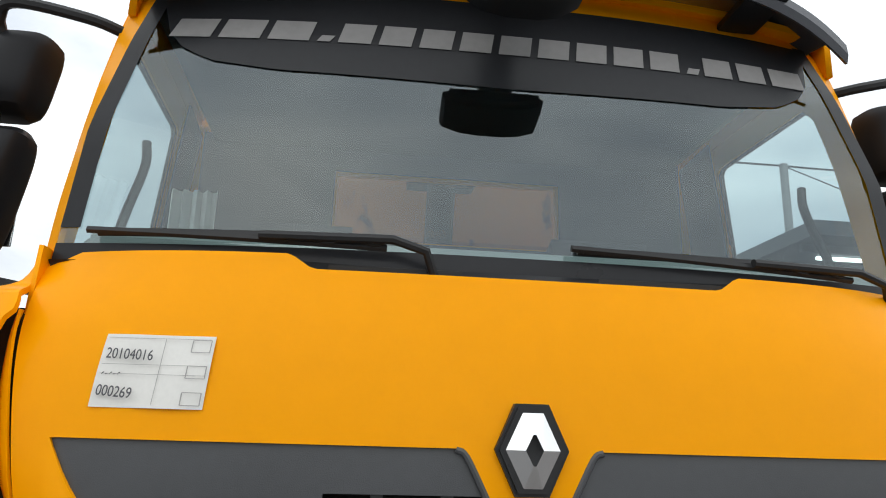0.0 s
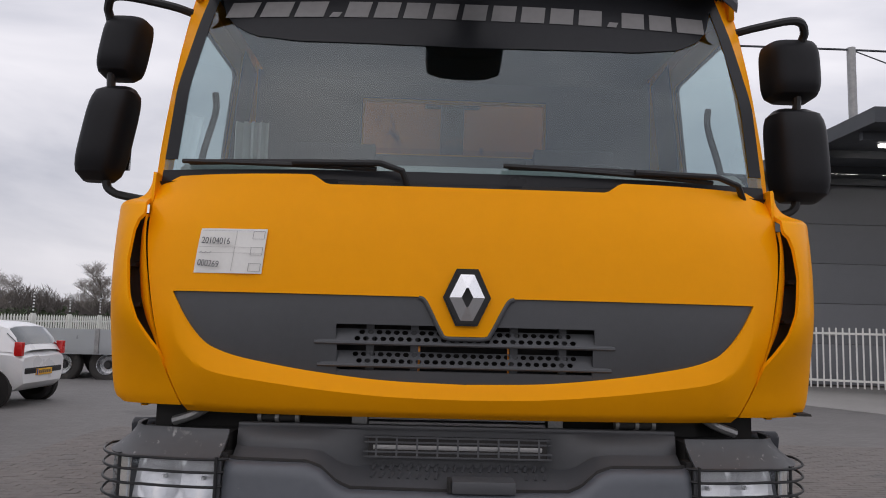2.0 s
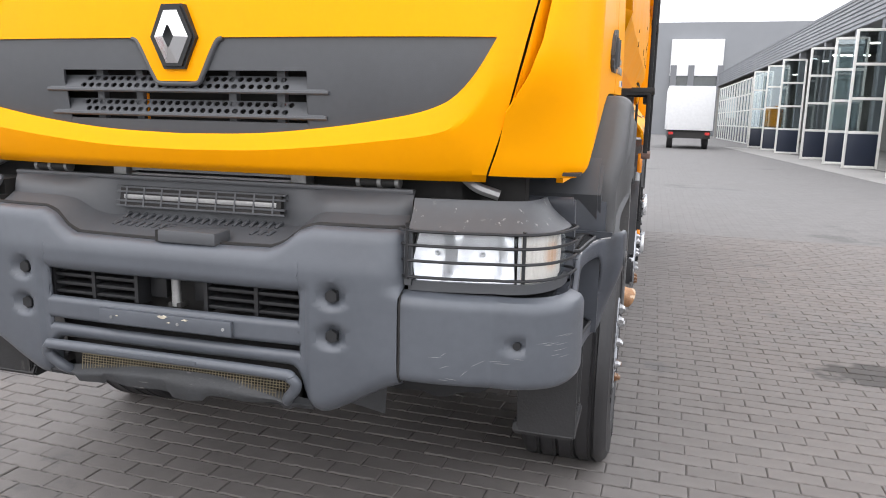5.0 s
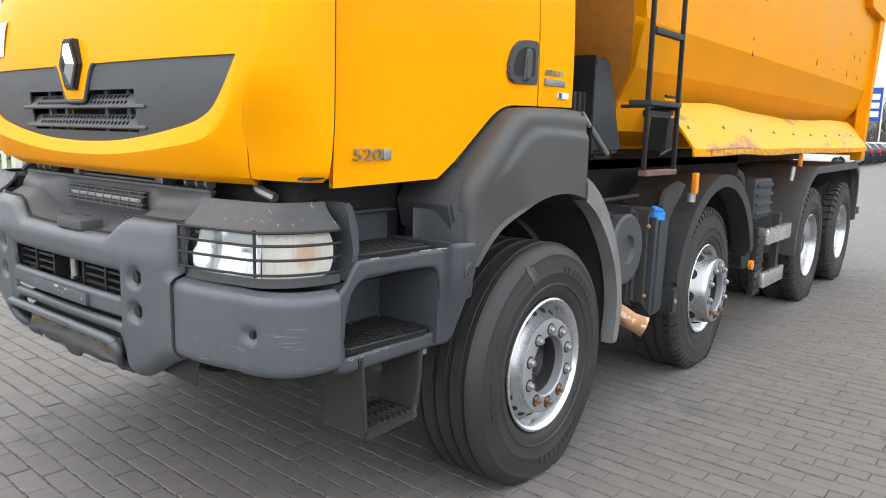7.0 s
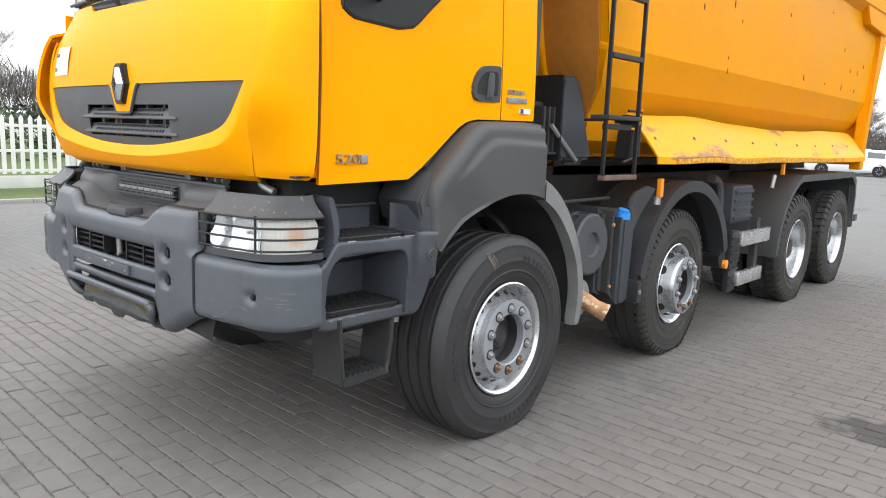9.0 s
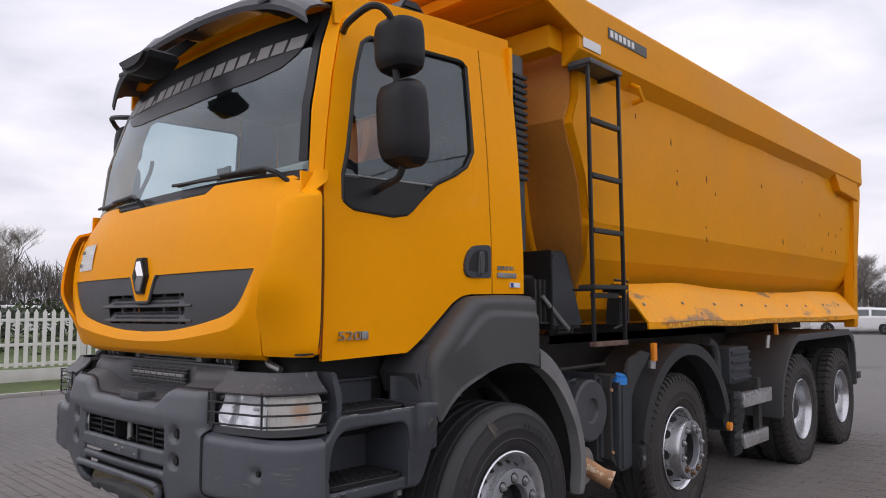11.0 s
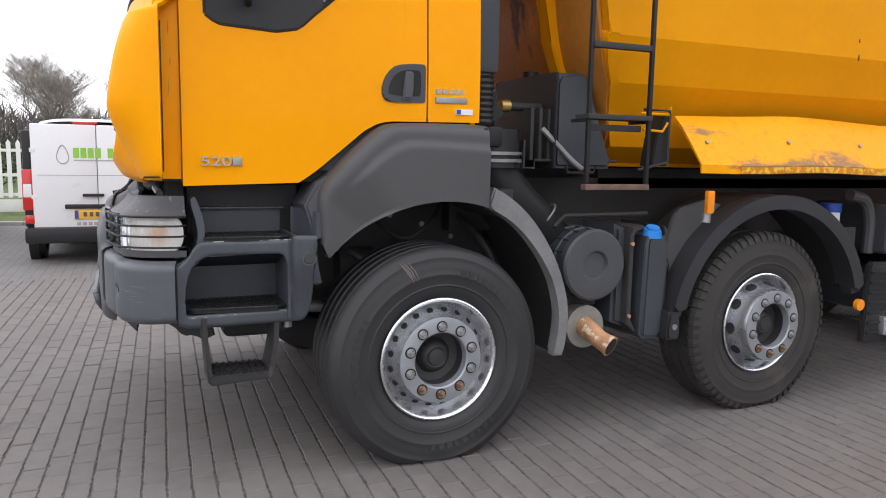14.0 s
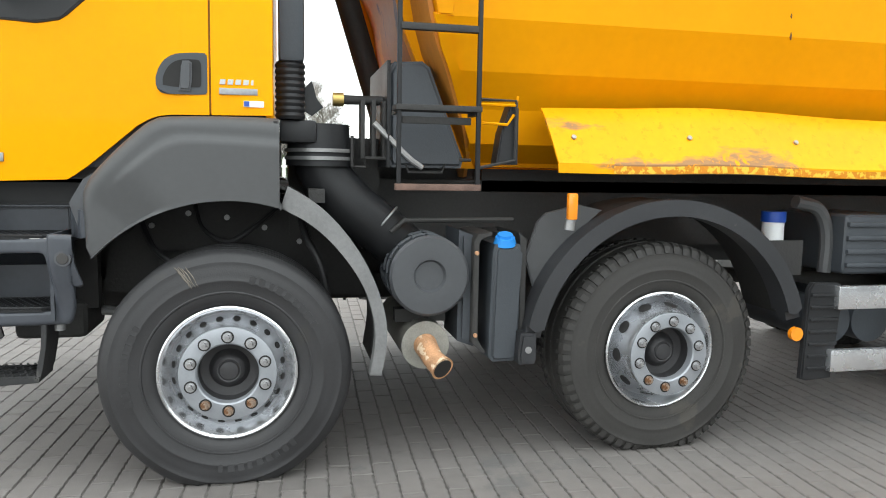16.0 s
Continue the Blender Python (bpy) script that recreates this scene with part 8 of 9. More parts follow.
def hatchback(label, paint, at, nose, lower=None):
    c = car("hatchback_car", label, paint, 3.44, 1.63, 1.47, at, HATCH["low"], HATCH["belt"],
            ((0, 0.92), (0.02, 0.98), (0.055, 1.20), (0.10, 1.37), (0.16, 1.43), (0.38, 1.47), (0.55, 1.43), (0.62, 1.33), (0.80, 0.90)), (0.10, 0.56), (0.14, 0.82), lower=lower)
    if nose:
        nose_details(c, 3.44, 1.63, 0.74, 0.47)
    else:
        tail_details(c, 3.44, 1.63, 0.86, 0.5, plate_z=0.52 if lower is None else 0.74, tall=0.24)
        part("bumper_strip", blocks(((-0.012, -0.62, 0.55), (0.10, 0.62, 0.66)), bevel=0.03), M_black, c)
    for s in (1, -1):
        part("door_mirror", blocks(((2.12, s * 0.92 - 0.09, 0.93), (2.24, s * 0.92 + 0.09, 1.07)), bevel=0.045, segs=3), paint, c)
        part("rub_strip", blocks(((0.95, s * 0.822 - 0.012, 0.50), (2.35, s * 0.822 + 0.012, 0.55)), bevel=0.006), M_black, c)
        part("door_handle", blocks(((1.30, s * 0.825 - 0.012, 0.80), (1.42, s * 0.825 + 0.012, 0.83)), bevel=0.006), paint, c)
    return c


def set_car(x, y, turn):
    return Matrix.Translation((x, y, lie(x) - 0.0)) @ Matrix.Rotation(radians(turn), 4, "Z")


# small white hatchback nosing out of its bay, seen beside the van
hatchback("small white hatchback parked with its nose to the yard", M_wcar, set_car(-10.74, -2.66, 0), True)
# white hatchback with its tail to the yard
hatchback("small white three-door hatchback parked tail to the yard", M_wcar, set_car(-6.85, 11.2, 180), False)
# dark car with orange bumper
oc = hatchback("dark hatchback with an orange lower body", M_bcar, set_car(-7.05, 8.7, 180), False, lower=M_ocar)
part("chrome_strip", blocks(((-0.02, -0.35, 0.86), (0.02, 0.35, 0.89)), bevel=0.008), M_chrome, oc)
# silver car facing the yard
sc = car("saloon_car", "silver hatchback parked with its front to the yard", M_scar, 4.2, 1.76, 1.45, set_car(-10.0, 6.85, 0), HATCH["low"],
         ((0, 0.88), (0.04, 0.98), (0.3, 1.0), (0.62, 0.95), (0.76, 0.93), (0.92, 0.82), (0.98, 0.72), (1, 0.60)),
         ((0, 0.95), (0.05, 1.15), (0.12, 1.36), (0.38, 1.45), (0.52, 1.42), (0.60, 1.28), (0.76, 0.93)), (0.12, 0.52), (0.17, 0.80))
nose_details(sc, 4.2, 1.76, 0.70, 0.36, 0.36)
part("upper_grille", blocks(((4.10, -0.42, 0.60), (4.215, 0.42, 0.66)), bevel=0.012), M_black, sc)
part("round_badge", rod((4.19, 0, 0.63), (4.225, 0, 0.63), 0.065, 20), M_chrome, sc)

# white panel van with its tail to the yard
van = car("panel_van", "white panel van parked tail outwards, green print on its doors", M_wcar, 4.2, 1.74, 1.80, set_car(-5.75, 0.02, 180),
          ((0, 0.36), (0.05, 0.30), (0.2, 0.22), (0.8, 0.22), (0.95, 0.24), (1, 0.32)),
          ((0, 1.02), (0.05, 1.04), (0.6, 1.04), (0.82, 1.02), (0.94, 0.86), (1, 0.65)),
          ((0, 1.70), (0.012, 1.74), (0.05, 1.78), (0.5, 1.80), (0.62, 1.76), (0.86, 1.02)), (0.028, 0.62), (0.17, 0.80), rear_glass=False, side_glass=False)
def vb(name, a, b, mat, label="", bevel=0.0):
    return part(name, blocks((a, b), bevel=bevel), mat, van, label)
vb("rear_door", (-0.045, -0.76, 0.42), (0.10, 0.046, 1.70), M_wcar, "white rear door", 0.02)
vb("rear_door", (-0.045, 0.050, 0.42), (0.10, 0.76, 1.70), M_wcar, "white rear door", 0.02)
vb("rear_bumper", (-0.11, -0.86, 0.26), (0.14, 0.86, 0.46), M_black, "dark plastic bumper", 0.05)
for s in (1, -1):
    vb("corner_trim", (-0.02, s * 0.80 - 0.055, 0.46), (0.14, s * 0.80 + 0.055, 1.62), M_black, "", 0.03)
    vb("tail_lamp", (-0.038, s * 0.812 - 0.058, 0.66), (0.16, s * 0.812 + 0.058, 1.16), M_tail, "tall red tail lamp", 0.025)
    vb("lamp_clear", (-0.042, s * 0.812 - 0.045, 0.82), (0.0, s * 0.812 + 0.045, 0.98), M_white, "", 0.01)
    vb("low_reflector", (-0.05, s * 0.80 - 0.05, 0.50), (0.05, s * 0.80 + 0.05, 0.61), M_tail, "", 0.012)
    for z in (0.80, 1.36):
        vb("door_hinge", (-0.05, s * 0.742 - 0.03, z), (-0.03, s * 0.742 + 0.03, z + 0.05), M_white, "", 0.006)
    vb("door_mirror", (2.75, s * 0.98 - 0.10, 1.05), (2.90, s * 0.98 + 0.10, 1.28), M_black, "", 0.04)
vb("plate_housing", (-0.075, -0.30, 0.68), (-0.03, 0.42, 0.735), M_black, "", 0.015)
vb("door_handle", (-0.085, -0.02 - 0.0, 0.83), (-0.04, 0.22, 0.865), M_black, "", 0.012)
vb("brake_lamp", (-0.02, 0.03, 1.705), (0.02, 0.30, 1.735), M_tail, "", 0.006)
p = part("number_plate", blocks(((-0.065, -0.20, 0.555), (-0.045, 0.32, 0.665)), bevel=0.003), M_plate, van, "yellow plate with plain dark bars")
for k in range(6):
    part("plate_bar", blocks(((-0.069, -0.16 + 0.068 * k, 0.585), (-0.064, -0.12 + 0.068 * k, 0.64))), M_ink, p)
part("plate_tab", blocks(((-0.069, 0.275, 0.56), (-0.064, 0.315, 0.66))), M_bluepaint, p)
for i in range(4):
    vb("print_bar", (-0.0485, 0.15 - 0.08 * i + 0.09, 1.30), (-0.044, 0.215 - 0.08 * i + 0.09, 1.42), M_green, "plain green print")
for i in range(4):
    vb("print_bar", (-0.0485, -0.18 - 0.08 * i + 0.04, 1.30), (-0.044, -0.115 - 0.08 * i + 0.04, 1.42), M_green, "plain green print")
vb("print_line", (-0.0485, -0.40, 1.262), (-0.044, 0.30, 1.278), M_letter)
drop = [Vector((-0.048, 0.42 + 0.085 * math.sin(a) * (0.45 + 0.55 * (1 - math.cos(a)) / 2) , 1.34 - 0.11 * -math.cos(a))) for a in spread(0, 2 * math.pi, 24)]
part("drop_mark", tube(drop, 0.006, 6), M_letter, van)
for i in range(14):
    vb("print_bar", (-0.0485, 0.25 - 0.063 * i, 0.475), (-0.044, 0.295 - 0.063 * i, 0.515), M_letter)
vb("panel_line", (-0.048, -0.70, 1.085), (-0.043, 0.70, 1.092), M_letter)

# far row of cars behind the lorry
ESTATE = (((0, 0.90), (0.04, 0.98), (0.3, 1.0), (0.62, 0.95), (0.76, 0.93), (0.92, 0.82), (0.98, 0.72), (1, 0.60)),
          ((0, 0.95), (0.04, 1.2), (0.10, 1.42), (0.38, 1.5), (0.52, 1.47), (0.60, 1.30), (0.76, 0.93)))
for i, (paint, word) in enumerate(((M_wcar, "white"), (M_scar, "silver"), (M_bcar, "dark blue"), (M_bcar, "black"), (M_bcar, "dark blue"), (M_gcar, "grey"), (M_wcar, "white"), (M_bcar, "black"), (M_gcar, "grey"), (M_wcar, "white"))):
    x, y = -5.2 - 0.03 * i, 46.0 + 3.1 * i
    c = car("estate_car", f"{word} estate car in a far parking row", paint, 4.6, 1.82, 1.55, Matrix.Translation((x, y, 0)) @ Matrix.Rotation(radians(180 + 8), 4, "Z"), HATCH["low"], ESTATE[0], ESTATE[1], (0.10, 0.52), (0.17, 0.80), "far parking row")
    tail_details(c, 4.6, 1.82, 0.78, 0.5, plate_z=0.6)

# white vans on the far field road beyond the fence
for x, y, turn in ((-46, 6.5, 95), (-45, 11.5, 88)):
    car("panel_van", "white van far off beyond the fence", M_wcar, 4.9, 1.9, 1.95, Matrix.Translation((x, y, 0.06)) @ Matrix.Rotation(radians(turn), 4, "Z"), HATCH["low"], ((0, 1.05), (0.6, 1.05), (0.82, 1.02), (0.94, 0.9), (1, 0.65)),
        ((0, 1.85), (0.05, 1.92), (0.5, 1.95), (0.62, 1.9), (0.86, 1.02)), (0.028, 0.62), (0.17, 0.80), "far vans", rear_glass=False)

# flatbed trailer beyond the cars
tr = thing("flatbed_trailer", "pale grey dropside flatbed trailer parked across the yard", "trailer", at=Matrix.Translation((0, -2.3, -0.1)))
part("dropside", blocks(((-18.5, 18.6, 0.80), (-7.2, 18.66, 1.34))), M_scar, tr, "pale aluminium dropside", angle=20)
part("bed", blocks(((-18.5, 18.62, 0.72), (-7.2, 21.1, 0.84))), M_scar, tr)
for x in (-17.0, -14.8, -12.6, -10.4, -8.2):
    part("stanchion", blocks(((x - 0.05, 18.56, 0.74), (x + 0.05, 18.62, 1.36))), M_steel, tr)
part("under_rail", blocks(((-17.5, 18.7, 0.28), (-9.6, 18.78, 0.42))), M_alu, tr)
part("frame_rail", blocks(((-18.2, 19.2, 0.45), (-7.4, 20.4, 0.72))), M_chassis, tr)
for x in (-16.2, -15.0, -9.1, -8.0):
    for y in (18.75, 20.9):
        w = share("wheel", DEEPHUB, tr)
        w.matrix_local = Matrix.Translation((x, y, 0.46)) @ Matrix.Rotation(-math.pi / 2, 4, "Z") @ Matrix.Scale(0.86, 4)
        share("tyre", TYRES["mix"], w)
        share("rim", DEEP, w)

# ======================= hall, canopy, gate =======================
M_clad = material("grey_cladding", (0.225, 0.235, 0.25), 0.5, 0.1, 0.05, 0.6, bump=0.02, bump_scale=40)
M_clad2 = material("grey_wall_panel", (0.165, 0.172, 0.185), 0.55, 0.05, 0.05, 0.4)
M_brick = material("pale_brick", (0.42, 0.40, 0.36), 0.85, 0, 0.12, 6.0, bump=0.3, bump_scale=70)
M_navy = material("navy_panel", (0.015, 0.022, 0.042), 0.45, 0, 0.08, 2.0)
M_hall = material("dim_hall_interior", (0.30, 0.295, 0.28), 0.8, 0, 0.2, 0.5)
M_hglass = glass("hall_glass", (0.72, 0.76, 0.76), 0.02, 4.0)
M_tubeglow = glow("lamp_tube", (1.0, 0.97, 0.9), 6.0)
M_dark = material("dark_canopy_steel", (0.045, 0.05, 0.058), 0.5, 0.2, 0.1, 1.5)
M_sign = material("sign_red", (0.55, 0.02, 0.03), 0.4)

side_wall = new("wall_side")
tagged(side_wall, "grey corrugated hall wall with tall folding doors", "wall", kind="structure")
def hall_box(name, a, b, mat, parent, bevel=0.0, label=""):
    """Box given along the wall: (out from the wall, along, up)."""
    ang = math.atan(0.030)
    ob = part(name, blocks((a, b), bevel=bevel), mat, parent, label)
    ob.matrix_local = Matrix.Translation((9.1, 20, 0)) @ Matrix.Rotation(ang, 4, "Z")
    return ob
bm = bmesh.new()
zs = []
for k in range(7):
    z = 5.25 + k * 0.17
    zs += [(0.0, z), (-0.05, z + 0.03), (-0.05, z + 0.12), (0.0, z + 0.15)]
g = [[bm.verts.new((x, y, z)) for x, z in zs] for y in (0.0, 60.0)]
for j in range(len(zs) - 1):
    bm.faces.new((g[0][j], g[1][j], g[1][j + 1], g[0][j + 1]))
ob = part("upper_cladding", bm, M_clad, side_wall, "ribbed grey cladding", angle=10)
ob.matrix_local = Matrix.Translation((9.1, 20, 0)) @ Matrix.Rotation(math.atan(0.030), 4, "Z")
hall_box("eaves", (-0.08, 0.0, 6.40), (0.3, 60, 6.52), M_clad2, side_wall)
bm = bmesh.new()
for k in range(24):
    z = 1.30 + k * 0.166
    for y0, y1 in ((0.0, 1.6),):
        q = [(0, y0, z), (-0.06, y0, z + 0.04), (-0.06, y0, z + 0.12), (0, y0, z + 0.156)]
        r_ = [(x, y1, zz) for x, _, zz in q]
        a = [bm.verts.new(p) for p in q]
        b = [bm.verts.new(p) for p in r_]
        for i in range(3):
            bm.faces.new((a[i], a[i + 1], b[i + 1], b[i]))
ob = part("corner_cladding", bm, M_clad, side_wall, angle=10)
ob.matrix_local = Matrix.Translation((9.1, 20, 0)) @ Matrix.Rotation(math.atan(0.030), 4, "Z")
hall_box("corner_core", (0.0, 0.0, 0.0), (0.25, 1.6, 6.4), M_clad2, side_wall)
me = finish("brick", blocks(((-0.05, 0.004, 0.004), (0.0, 0.206, 0.062)), bevel=0.004, segs=1), M_brick)
for r in range(19):
    for i in range(7):
        ob = share("brick", me, side_wall)
        ob.matrix_local = Matrix.Translation((9.1, 20, 0)) @ Matrix.Rotation(math.atan(0.030), 4, "Z") @ Matrix.Translation((0, 0.02 + 0.21 * i + (0.1 if r % 2 else 0), 0.005 + 0.067 * r))
# door bays: pier, dim interior, two folded leaves standing out
LEAF = {}
def leaf_parts():
    w, h = 1.15, 5.0
    LEAF["stile"] = finish("door_stile", blocks(((-0.05, -0.03, 0.02), (0.05, 0.03, h)), bevel=0.008), M_fence)
    LEAF["rail"] = finish("door_rail", blocks(((0.05, -0.03, -0.05), (w - 0.05, 0.03, 0.05)), bevel=0.008), M_fence)
    LEAF["panel"] = finish("door_panel", blocks(((0.05, -0.02, 0.12), (w - 0.05, 0.02, 1.28)), bevel=0.004), M_navy)
    LEAF["pane"] = finish("pane", blocks(((0.05, -0.006, 0.05), (w - 0.05, 0.006, 1.17))), M_hglass)
leaf_parts()
def leaf(m):
    d = thing("folding_door", "tall white-framed folding hall door with glass panes, standing open", "door", "hall doors", m)
    share("door_stile", LEAF["stile"], d)
    share("door_stile", LEAF["stile"], d, (1.15, 0, 0))
    for z in (0.07, 1.33, 2.55, 3.77, 4.97):
        share("door_rail", LEAF["rail"], d, (0, 0, z))
    share("door_panel", LEAF["panel"], d)
    for z in (1.33, 2.55, 3.77):
        share("pane", LEAF["pane"], d, (0, 0, z)).visible_shadow = False
    return d
base_m = Matrix.Translation((9.1, 20, 0)) @ Matrix.Rotation(math.atan(0.030), 4, "Z")
slim = Matrix.Diagonal((0.86, 1, 0.975, 1))
first = leaf(base_m @ Matrix.Translation((-0.22, 1.95, 0)) @ Matrix.Rotation(radians(180 - 4), 4, "Z") @ slim)
along = [7.0, 9.6, 13.6, 19.6, 23.8, 28.6]
for y in along:
    copy_thing(first, base_m @ Matrix.Translation((-0.06, y, 0)) @ Matrix.Rotation(radians(180 - 6 + 6 * math.sin(y)), 4, "Z") @ Matrix.Diagonal((1.06, 1, 0.975, 1)))
for y in spread(30.5, 56, 16):
    copy_thing(first, base_m @ Matrix.Translation((-0.04, y, 0)) @ Matrix.Rotation(radians(90), 4, "Z"))
for y in (4.8, 8.3, 11.6, 16.5, 21.7, 26.2):
    hall_box("door_pier", (0.0, y - 0.15, 0), (0.3, y + 0.15, 5.25), M_clad2, side_wall)
hall_box("hall_back", (7.0, 0.3, 0), (7.2, 60, 6.3), M_hall, side_wall, label="dim hall interior wall")
hall_box("hall_slab", (0.0, 0.3, 0.004), (7.0, 60, 0.012), M_hall, side_wall)
hall_box("hall_lid", (-0.02, 0.0, 6.4), (22.0, 60, 6.5), M_clad2, side_wall)
hall_box("hall_end", (0.0, 59.8, 0), (20.0, 60, 6.4), M_hall, side_wall)
for y in (3.4, 8.5, 14.0, 20.0):
    hall_box("tube_lamp", (1.2, y, 4.95), (2.9, y + 0.08, 5.02), M_tubeglow, side_wall, label="lit fluorescent tube")
bench = thing("grit_box_stand", "low pale metal stand beside the hall door", "stand", at=Matrix.Translation((8.42, 20.1, 0)) @ Matrix.Scale(0.8, 4))
part("top", blocks(((-0.45, -0.2, 0.62), (0.35, 0.2, 0.95)), bevel=0.02), M_scar, bench)
for x in (-0.35, 0.25):
    part("leg", blocks(((x - 0.05, -0.15, 0), (x + 0.05, 0.15, 0.62))), M_steel, bench)

# yard-facing gable of the hall with wall panels, joints and a round sign
gable = tagged(part("wall_front", blocks(((9.15, 20.2, 0.0), (44, 20.45, 6.45))), M_joint), "grey panelled hall front wall", "wall", kind="structure")
me = finish("wall_panel", blocks(((0.006, -0.06, 0.006), (5.79, 0.0, 1.234)), bevel=0.008), M_clad2)
for r in range(5):
    for i in range(6):
        share("wall_panel", me, gable, (9.17 + 5.8 * i, 20.2, 0.06 + 1.24 * r))
part("wall_tap", blocks(((12.2, 20.02, 1.55), (12.5, 20.14, 1.68)), bevel=0.02), M_steel, gable)
sg = thing("round_sign", "round white sign with a red rim and the number 10", "sign", at=Matrix.Translation((10.25, 20.11, 2.62)))
part("disc", rod((0, 0.0, 0), (0, 0.02, 0), 0.30, 32), M_sign, sg)
part("face", rod((0, -0.006, 0), (0, 0.01, 0), 0.225, 32), M_white, sg)
lettering("numerals", "10", 0.27, Matrix.Translation((-0.145, -0.008, -0.095)) @ Euler((radians(90), 0, 0)).to_matrix().to_4x4(), M_ink, sg, 0.001)
can_ = tagged(part("canopy", blocks(((10.0, 13.8, 6.42), (40, 20.4, 6.78))), M_dark), "dark flat canopy with lit tubes over the hall front", "canopy", kind="structure")
for y in (14.6, 16.4, 18.2, 19.8):
    part("canopy_beam", blocks(((10.2, y, 6.22), (40, y + 0.14, 6.43))), M_dark, can_)
for x in (11.2, 13.3, 15.4, 17.5, 19.6):
    for y in (15.5, 18.6):
        part("tube_lamp", blocks(((x, y, 6.30), (x + 1.35, y + 0.10, 6.38))), M_tubeglow, can_, "lit fluorescent tube")
part("canopy_mast", rod((11.2, 16.6, 6.7), (11.2, 16.6, 9.3), 0.11, 14), M_steel, can_)
part("mast_wire", tube([(4, 16.6, 9.25), (11.2, 16.6, 9.25), (40, 16.6, 8.9)], 0.03, 5), M_dark, can_)
part("mast_wire", tube([(11.2, 16.6, 9.25), (15.4, 15.0, 6.75)], 0.018, 5), M_dark, can_)
# white gate
gate = thing("white_gate", "white steel bar gate beside the hall corner", "gate", at=Matrix.Translation((8.65, 19.2, 0)) @ Matrix.Rotation(radians(-22), 4, "Z"))
part("gate_post", blocks(((-0.06, -0.06, 0), (0.06, 0.06, 1.84)), bevel=0.01), M_fence, gate)
for z in (0.32, 1.62):
    part("gate_rail", blocks(((0, -0.025, z - 0.03), (6.0, 0.025, z + 0.03)), bevel=0.006), M_fence, gate)
me = finish("gate_bar", blocks(((-0.02, -0.014, 0.12), (0.02, 0.014, 1.78)), bevel=0.004), M_fence)
for k in range(36):
    share("gate_bar", me, gate, (0.17 + 0.165 * k, 0, 0))
part("gate_foot", blocks(((-0.3, -0.12, 0.0), (0.25, 0.12, 0.12)), bevel=0.01), M_black, gate)
tagged(part("apron", prism([(5.6, 48), (7.6, 48), (9.0, 20.2), (20, 20.2), (20, 14.5), (9.5, 12.2), (7.4, 16.0)], "z", -0.05, 0.006), material("concrete_apron", (0.27, 0.262, 0.25), 0.85, 0, 0.15, 0.6, bump=0.2, bump_scale=50)), "pale concrete apron in front of the hall", "apron", kind="structure")
# far end of the yard
fb = thing("far_building", "pale grey far hall with a white front and dark windows", "building", at=Matrix.Translation((0, 92, 0)))
part("wall", blocks(((-1, 0, 0), (26, 12, 13.2))), M_clad, fb)
part("white_front", blocks(((2.6, -0.6, 7.0), (8.5, 0.0, 11.2))), M_white, fb)
part("window_band", blocks(((2.6, -0.1, 4.6), (8.4, 0.05, 7.0))), M_cglass, fb)
for x in (3.0, 5.0, 8.3):
    part("pier", blocks(((x - 0.35, -0.7, 0), (x + 0.35, 0.0, 8.2))), M_clad2, fb)
part("lower_front", blocks(((2.6, -0.4, 2.2), (8.4, 0.0, 4.6))), M_white, fb)
lt = thing("box_truck", "white box lorry parked at the far end of the yard", "truck", at=Matrix.Translation((1.95, 42, 0)))
part("box", blocks(((0.0, 0, 1.05), (2.5, 7, 3.5)), bevel=0.04), M_white, lt)
part("tail_frame", blocks(((0.1, 0.2, 0.6), (2.4, 6.5, 1.02))), M_chassis, lt)
for x in (0.1, 2.05):
    part("tyre", rod((x, 1.5, 0.48), (x + 0.32, 1.5, 0.48), 0.48, 28), M_rubber, lt)
    part("tail_lamp", blocks(((x + 0.05, -0.03, 0.8), (x + 0.3, 0.02, 0.95))), M_tail, lt)
# banner, lamp posts, small far signs
bn = thing("banner_flag", "tall blue banner with white shapes on a pole", "banner", at=Matrix.Translation((-14.6, 117.5, 0.0)))
part("pole", rod((0, 0, 0), (0, 0, 9.2), 0.09), M_white, bn)
part("cloth", blocks(((-1.8, -0.02, 4.4), (-0.1, 0.02, 9.1))), M_bluepaint, bn, "blue cloth")
for z in (5.0, 6.2, 7.4):
    part("print", blocks(((-1.5, -0.04, z), (-0.4, 0.04, z + 0.8)), bevel=0.02), M_white, bn)
for x, y in ((-20, 27), (-19, 46)):
    lp = thing("street_lamp", "slim grey street lamp with a curved arm", "lamp", "street lamps", Matrix.Translation((x, y, LZ)))
    part("pole", tube(curve([(0, 0, 0), (0, 0, 4.0), (0, 0, 6.4), (-0.25, 0, 6.85), (-0.8, 0, 6.95)], 6), 0.06, 8), M_steel, lp)
    part("lantern", blocks(((-1.3, -0.12, 6.88), (-0.75, 0.12, 7.0)), bevel=0.03), M_steel, lp)
ys = thing("yellow_sign", "small yellow sign on a post", "sign", at=Matrix.Translation((-19.5, 31, LZ)))
part("post", rod((0, 0, 0), (0, 0, 2.4), 0.03), M_steel, ys)
part("board", blocks(((-0.35, -0.02, 1.8), (0.35, 0.02, 2.35))), M_plate, ys)

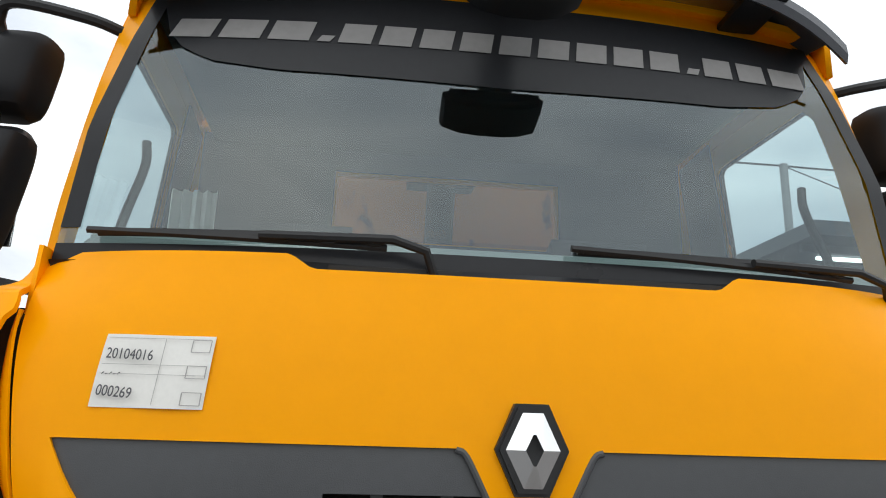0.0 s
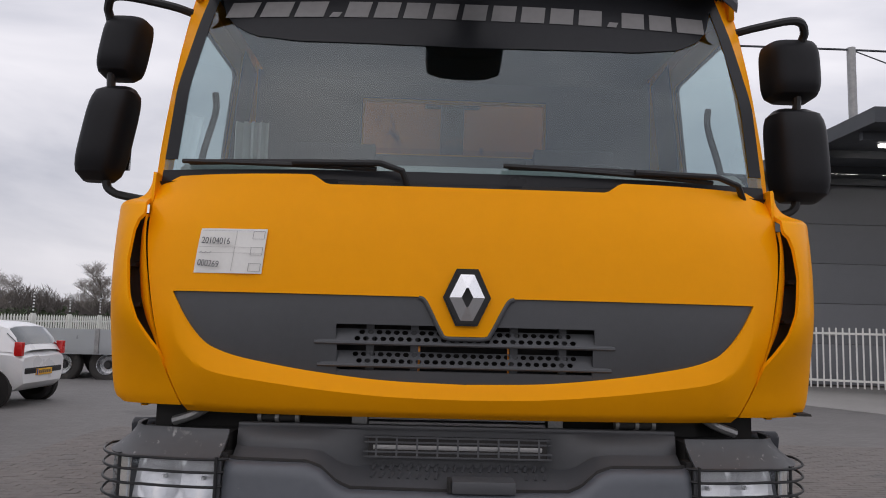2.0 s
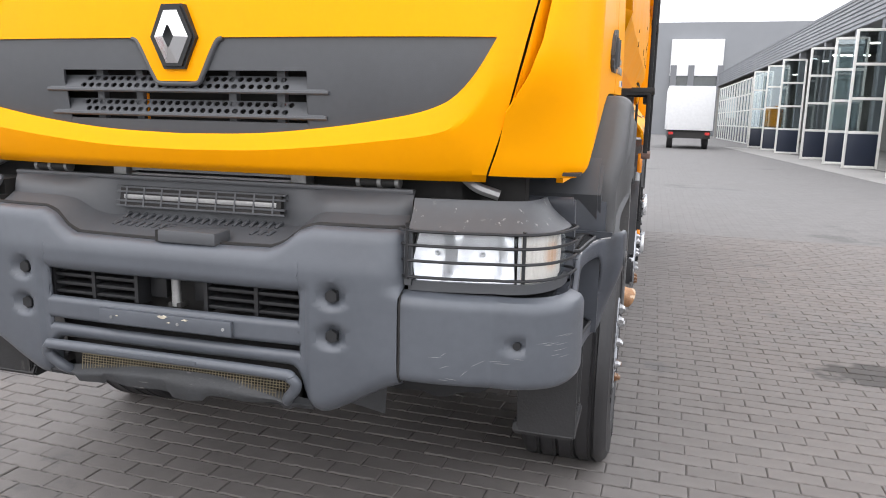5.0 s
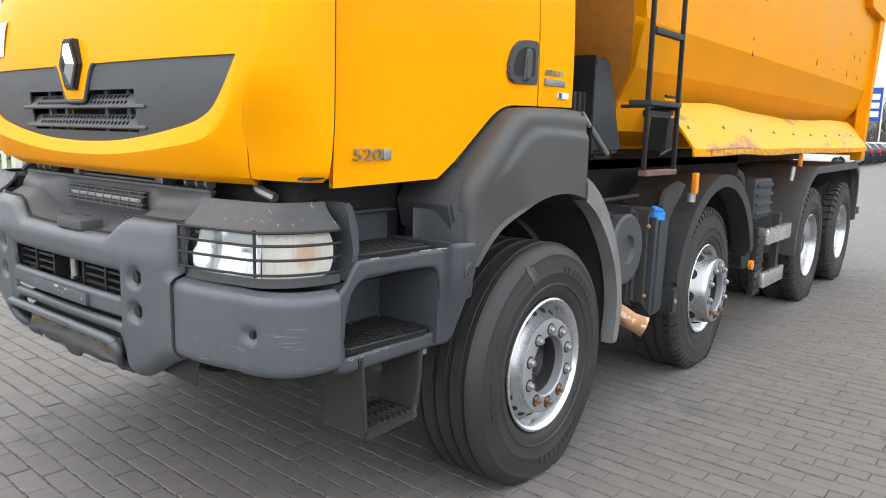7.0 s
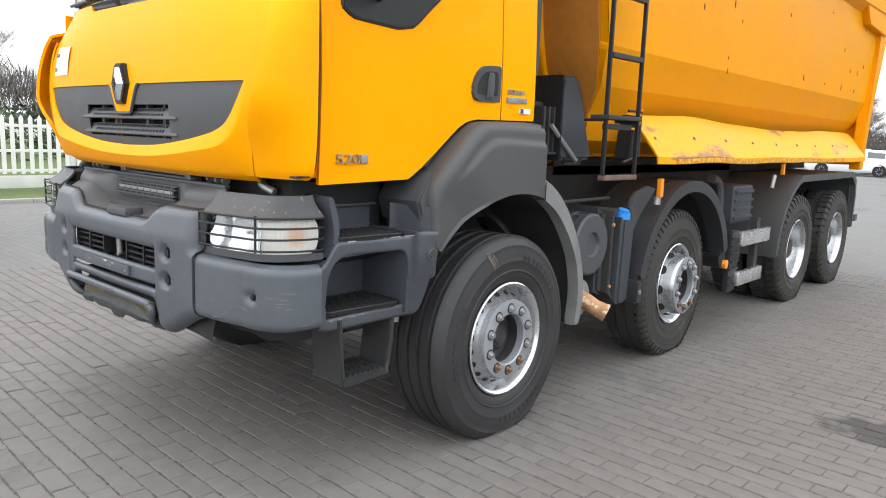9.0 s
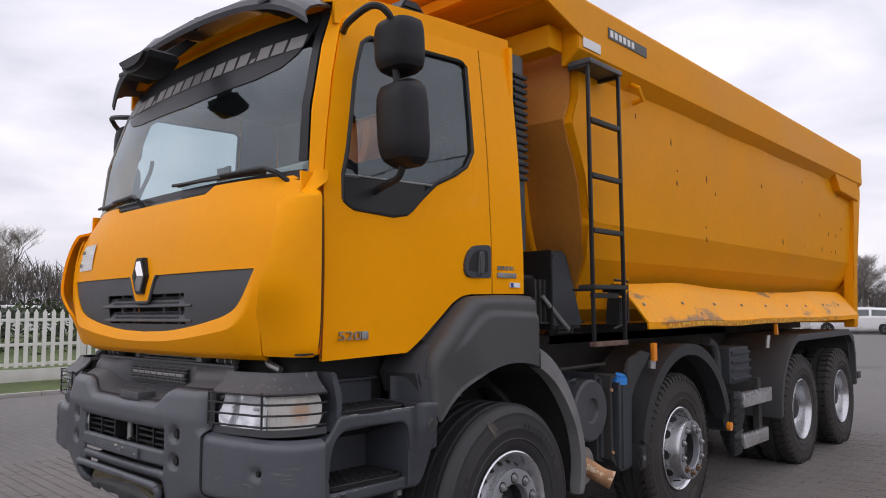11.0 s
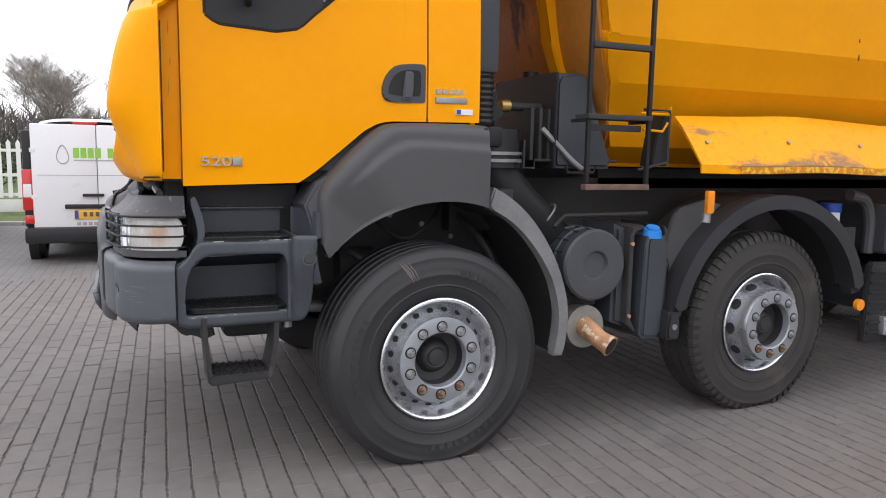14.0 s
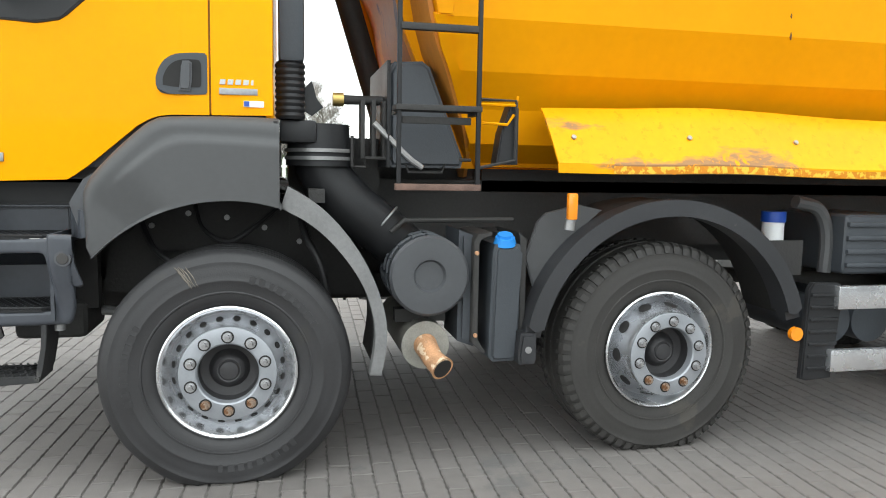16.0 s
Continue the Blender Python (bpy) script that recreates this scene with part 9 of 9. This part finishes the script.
# ---- block paving near the lorry ----
def paver_mesh(seed):
    """One block: long edges notched in and out, worn arris, sides down into the sand."""
    rnd = random.Random(seed)
    w, h, t, n = 0.1086, 0.0466, 0.0036, 8

    def ring(inset, z):
        edge = []
        for sgn in (-1, 1):
            for i in range(n + 1):
                notch = (0.0026 if i % 2 else -0.0018) if 0 < i < n else 0.0
                edge.append((sgn * (-w + inset + (2 * w - 2 * inset) * i / n), sgn * (-h + inset + notch), z))
        return edge
    jit = [(rnd.uniform(-0.0024, 0.0024), rnd.uniform(-0.0024, 0.0024)) for _ in range(2 * n + 2)]
    rings = [[(x + a, y + b, z) for (x, y, z), (a, b) in zip(ring(i, z), jit)] for i, z in ((t, 0.0), (0.0, -0.0034), (0.0, -0.02))]
    m = 2 * n + 2
    f = [tuple(range(m))] + [(k * m + m + i, k * m + m + (i + 1) % m, k * m + (i + 1) % m, k * m + i) for k in (0, 1) for i in range(m)]
    return rings[0] + rings[1] + rings[2], f


SHAPES = [paver_mesh(k) for k in range(6)]
PAVERS = []
for v, f in SHAPES:
    me = bpy.data.meshes.new("paver")
    me.from_pydata(v, [], f)
    me.materials.append(M_paver)
    PAVERS.append(me)
verts, faces = [], []
rnd = random.Random(11)
count = 0
TILT = radians(-2.0)
ct, st_ = math.cos(TILT), math.sin(TILT)
for r in range(-10, 128):
    for q in range(-4, 56):
        x = GX0 + 0.22 * q + (0.11 if r % 2 else 0.0)
        y = GY0 + 0.05 + 0.1 * r + x * math.tan(TILT)
        lo, hi = max(x - 0.11, GX0), min(x + 0.11, GX1)
        if hi - lo < 0.06 or not GY0 + 0.04 < y - x * SLANT < GY1 - 0.04:
            continue
        x, fit_x = 0.5 * (lo + hi), (hi - lo) / 0.22
        z = lie(x) + rnd.uniform(-0.0018, 0.0012)
        k = rnd.randrange(6)
        if 1.40 < x < 3.4 and -0.9 < y < 2.2 and count < 300:
            ob = share("paver", PAVERS[k], ground, (x, y, z), (rnd.uniform(-0.016, 0.016), rnd.uniform(-0.016, 0.016), TILT + rnd.uniform(-0.014, 0.014)))
            count += 1
            continue
        b = len(verts)
        ax, ay = rnd.uniform(-0.016, 0.016), rnd.uniform(-0.016, 0.016)
        turn = TILT + rnd.uniform(-0.014, 0.014)
        ct, st_ = math.cos(turn), math.sin(turn)
        for vx, vy, vz in ((a * fit_x, c, d) for a, c, d in SHAPES[k][0]):
            verts.append((x + vx * ct - vy * st_, y + vx * st_ + vy * ct, z + vz + vx * ax + vy * ay))
        faces += [tuple(i + b for i in t) for t in SHAPES[k][1]]
me = bpy.data.meshes.new("paving")
me.from_pydata(verts, [], faces)
me.materials.append(M_paver)
pv = new("paving", me)
tagged(pv, "grey concrete block paving laid in running bond", kind="stuff")
pv.parent = ground
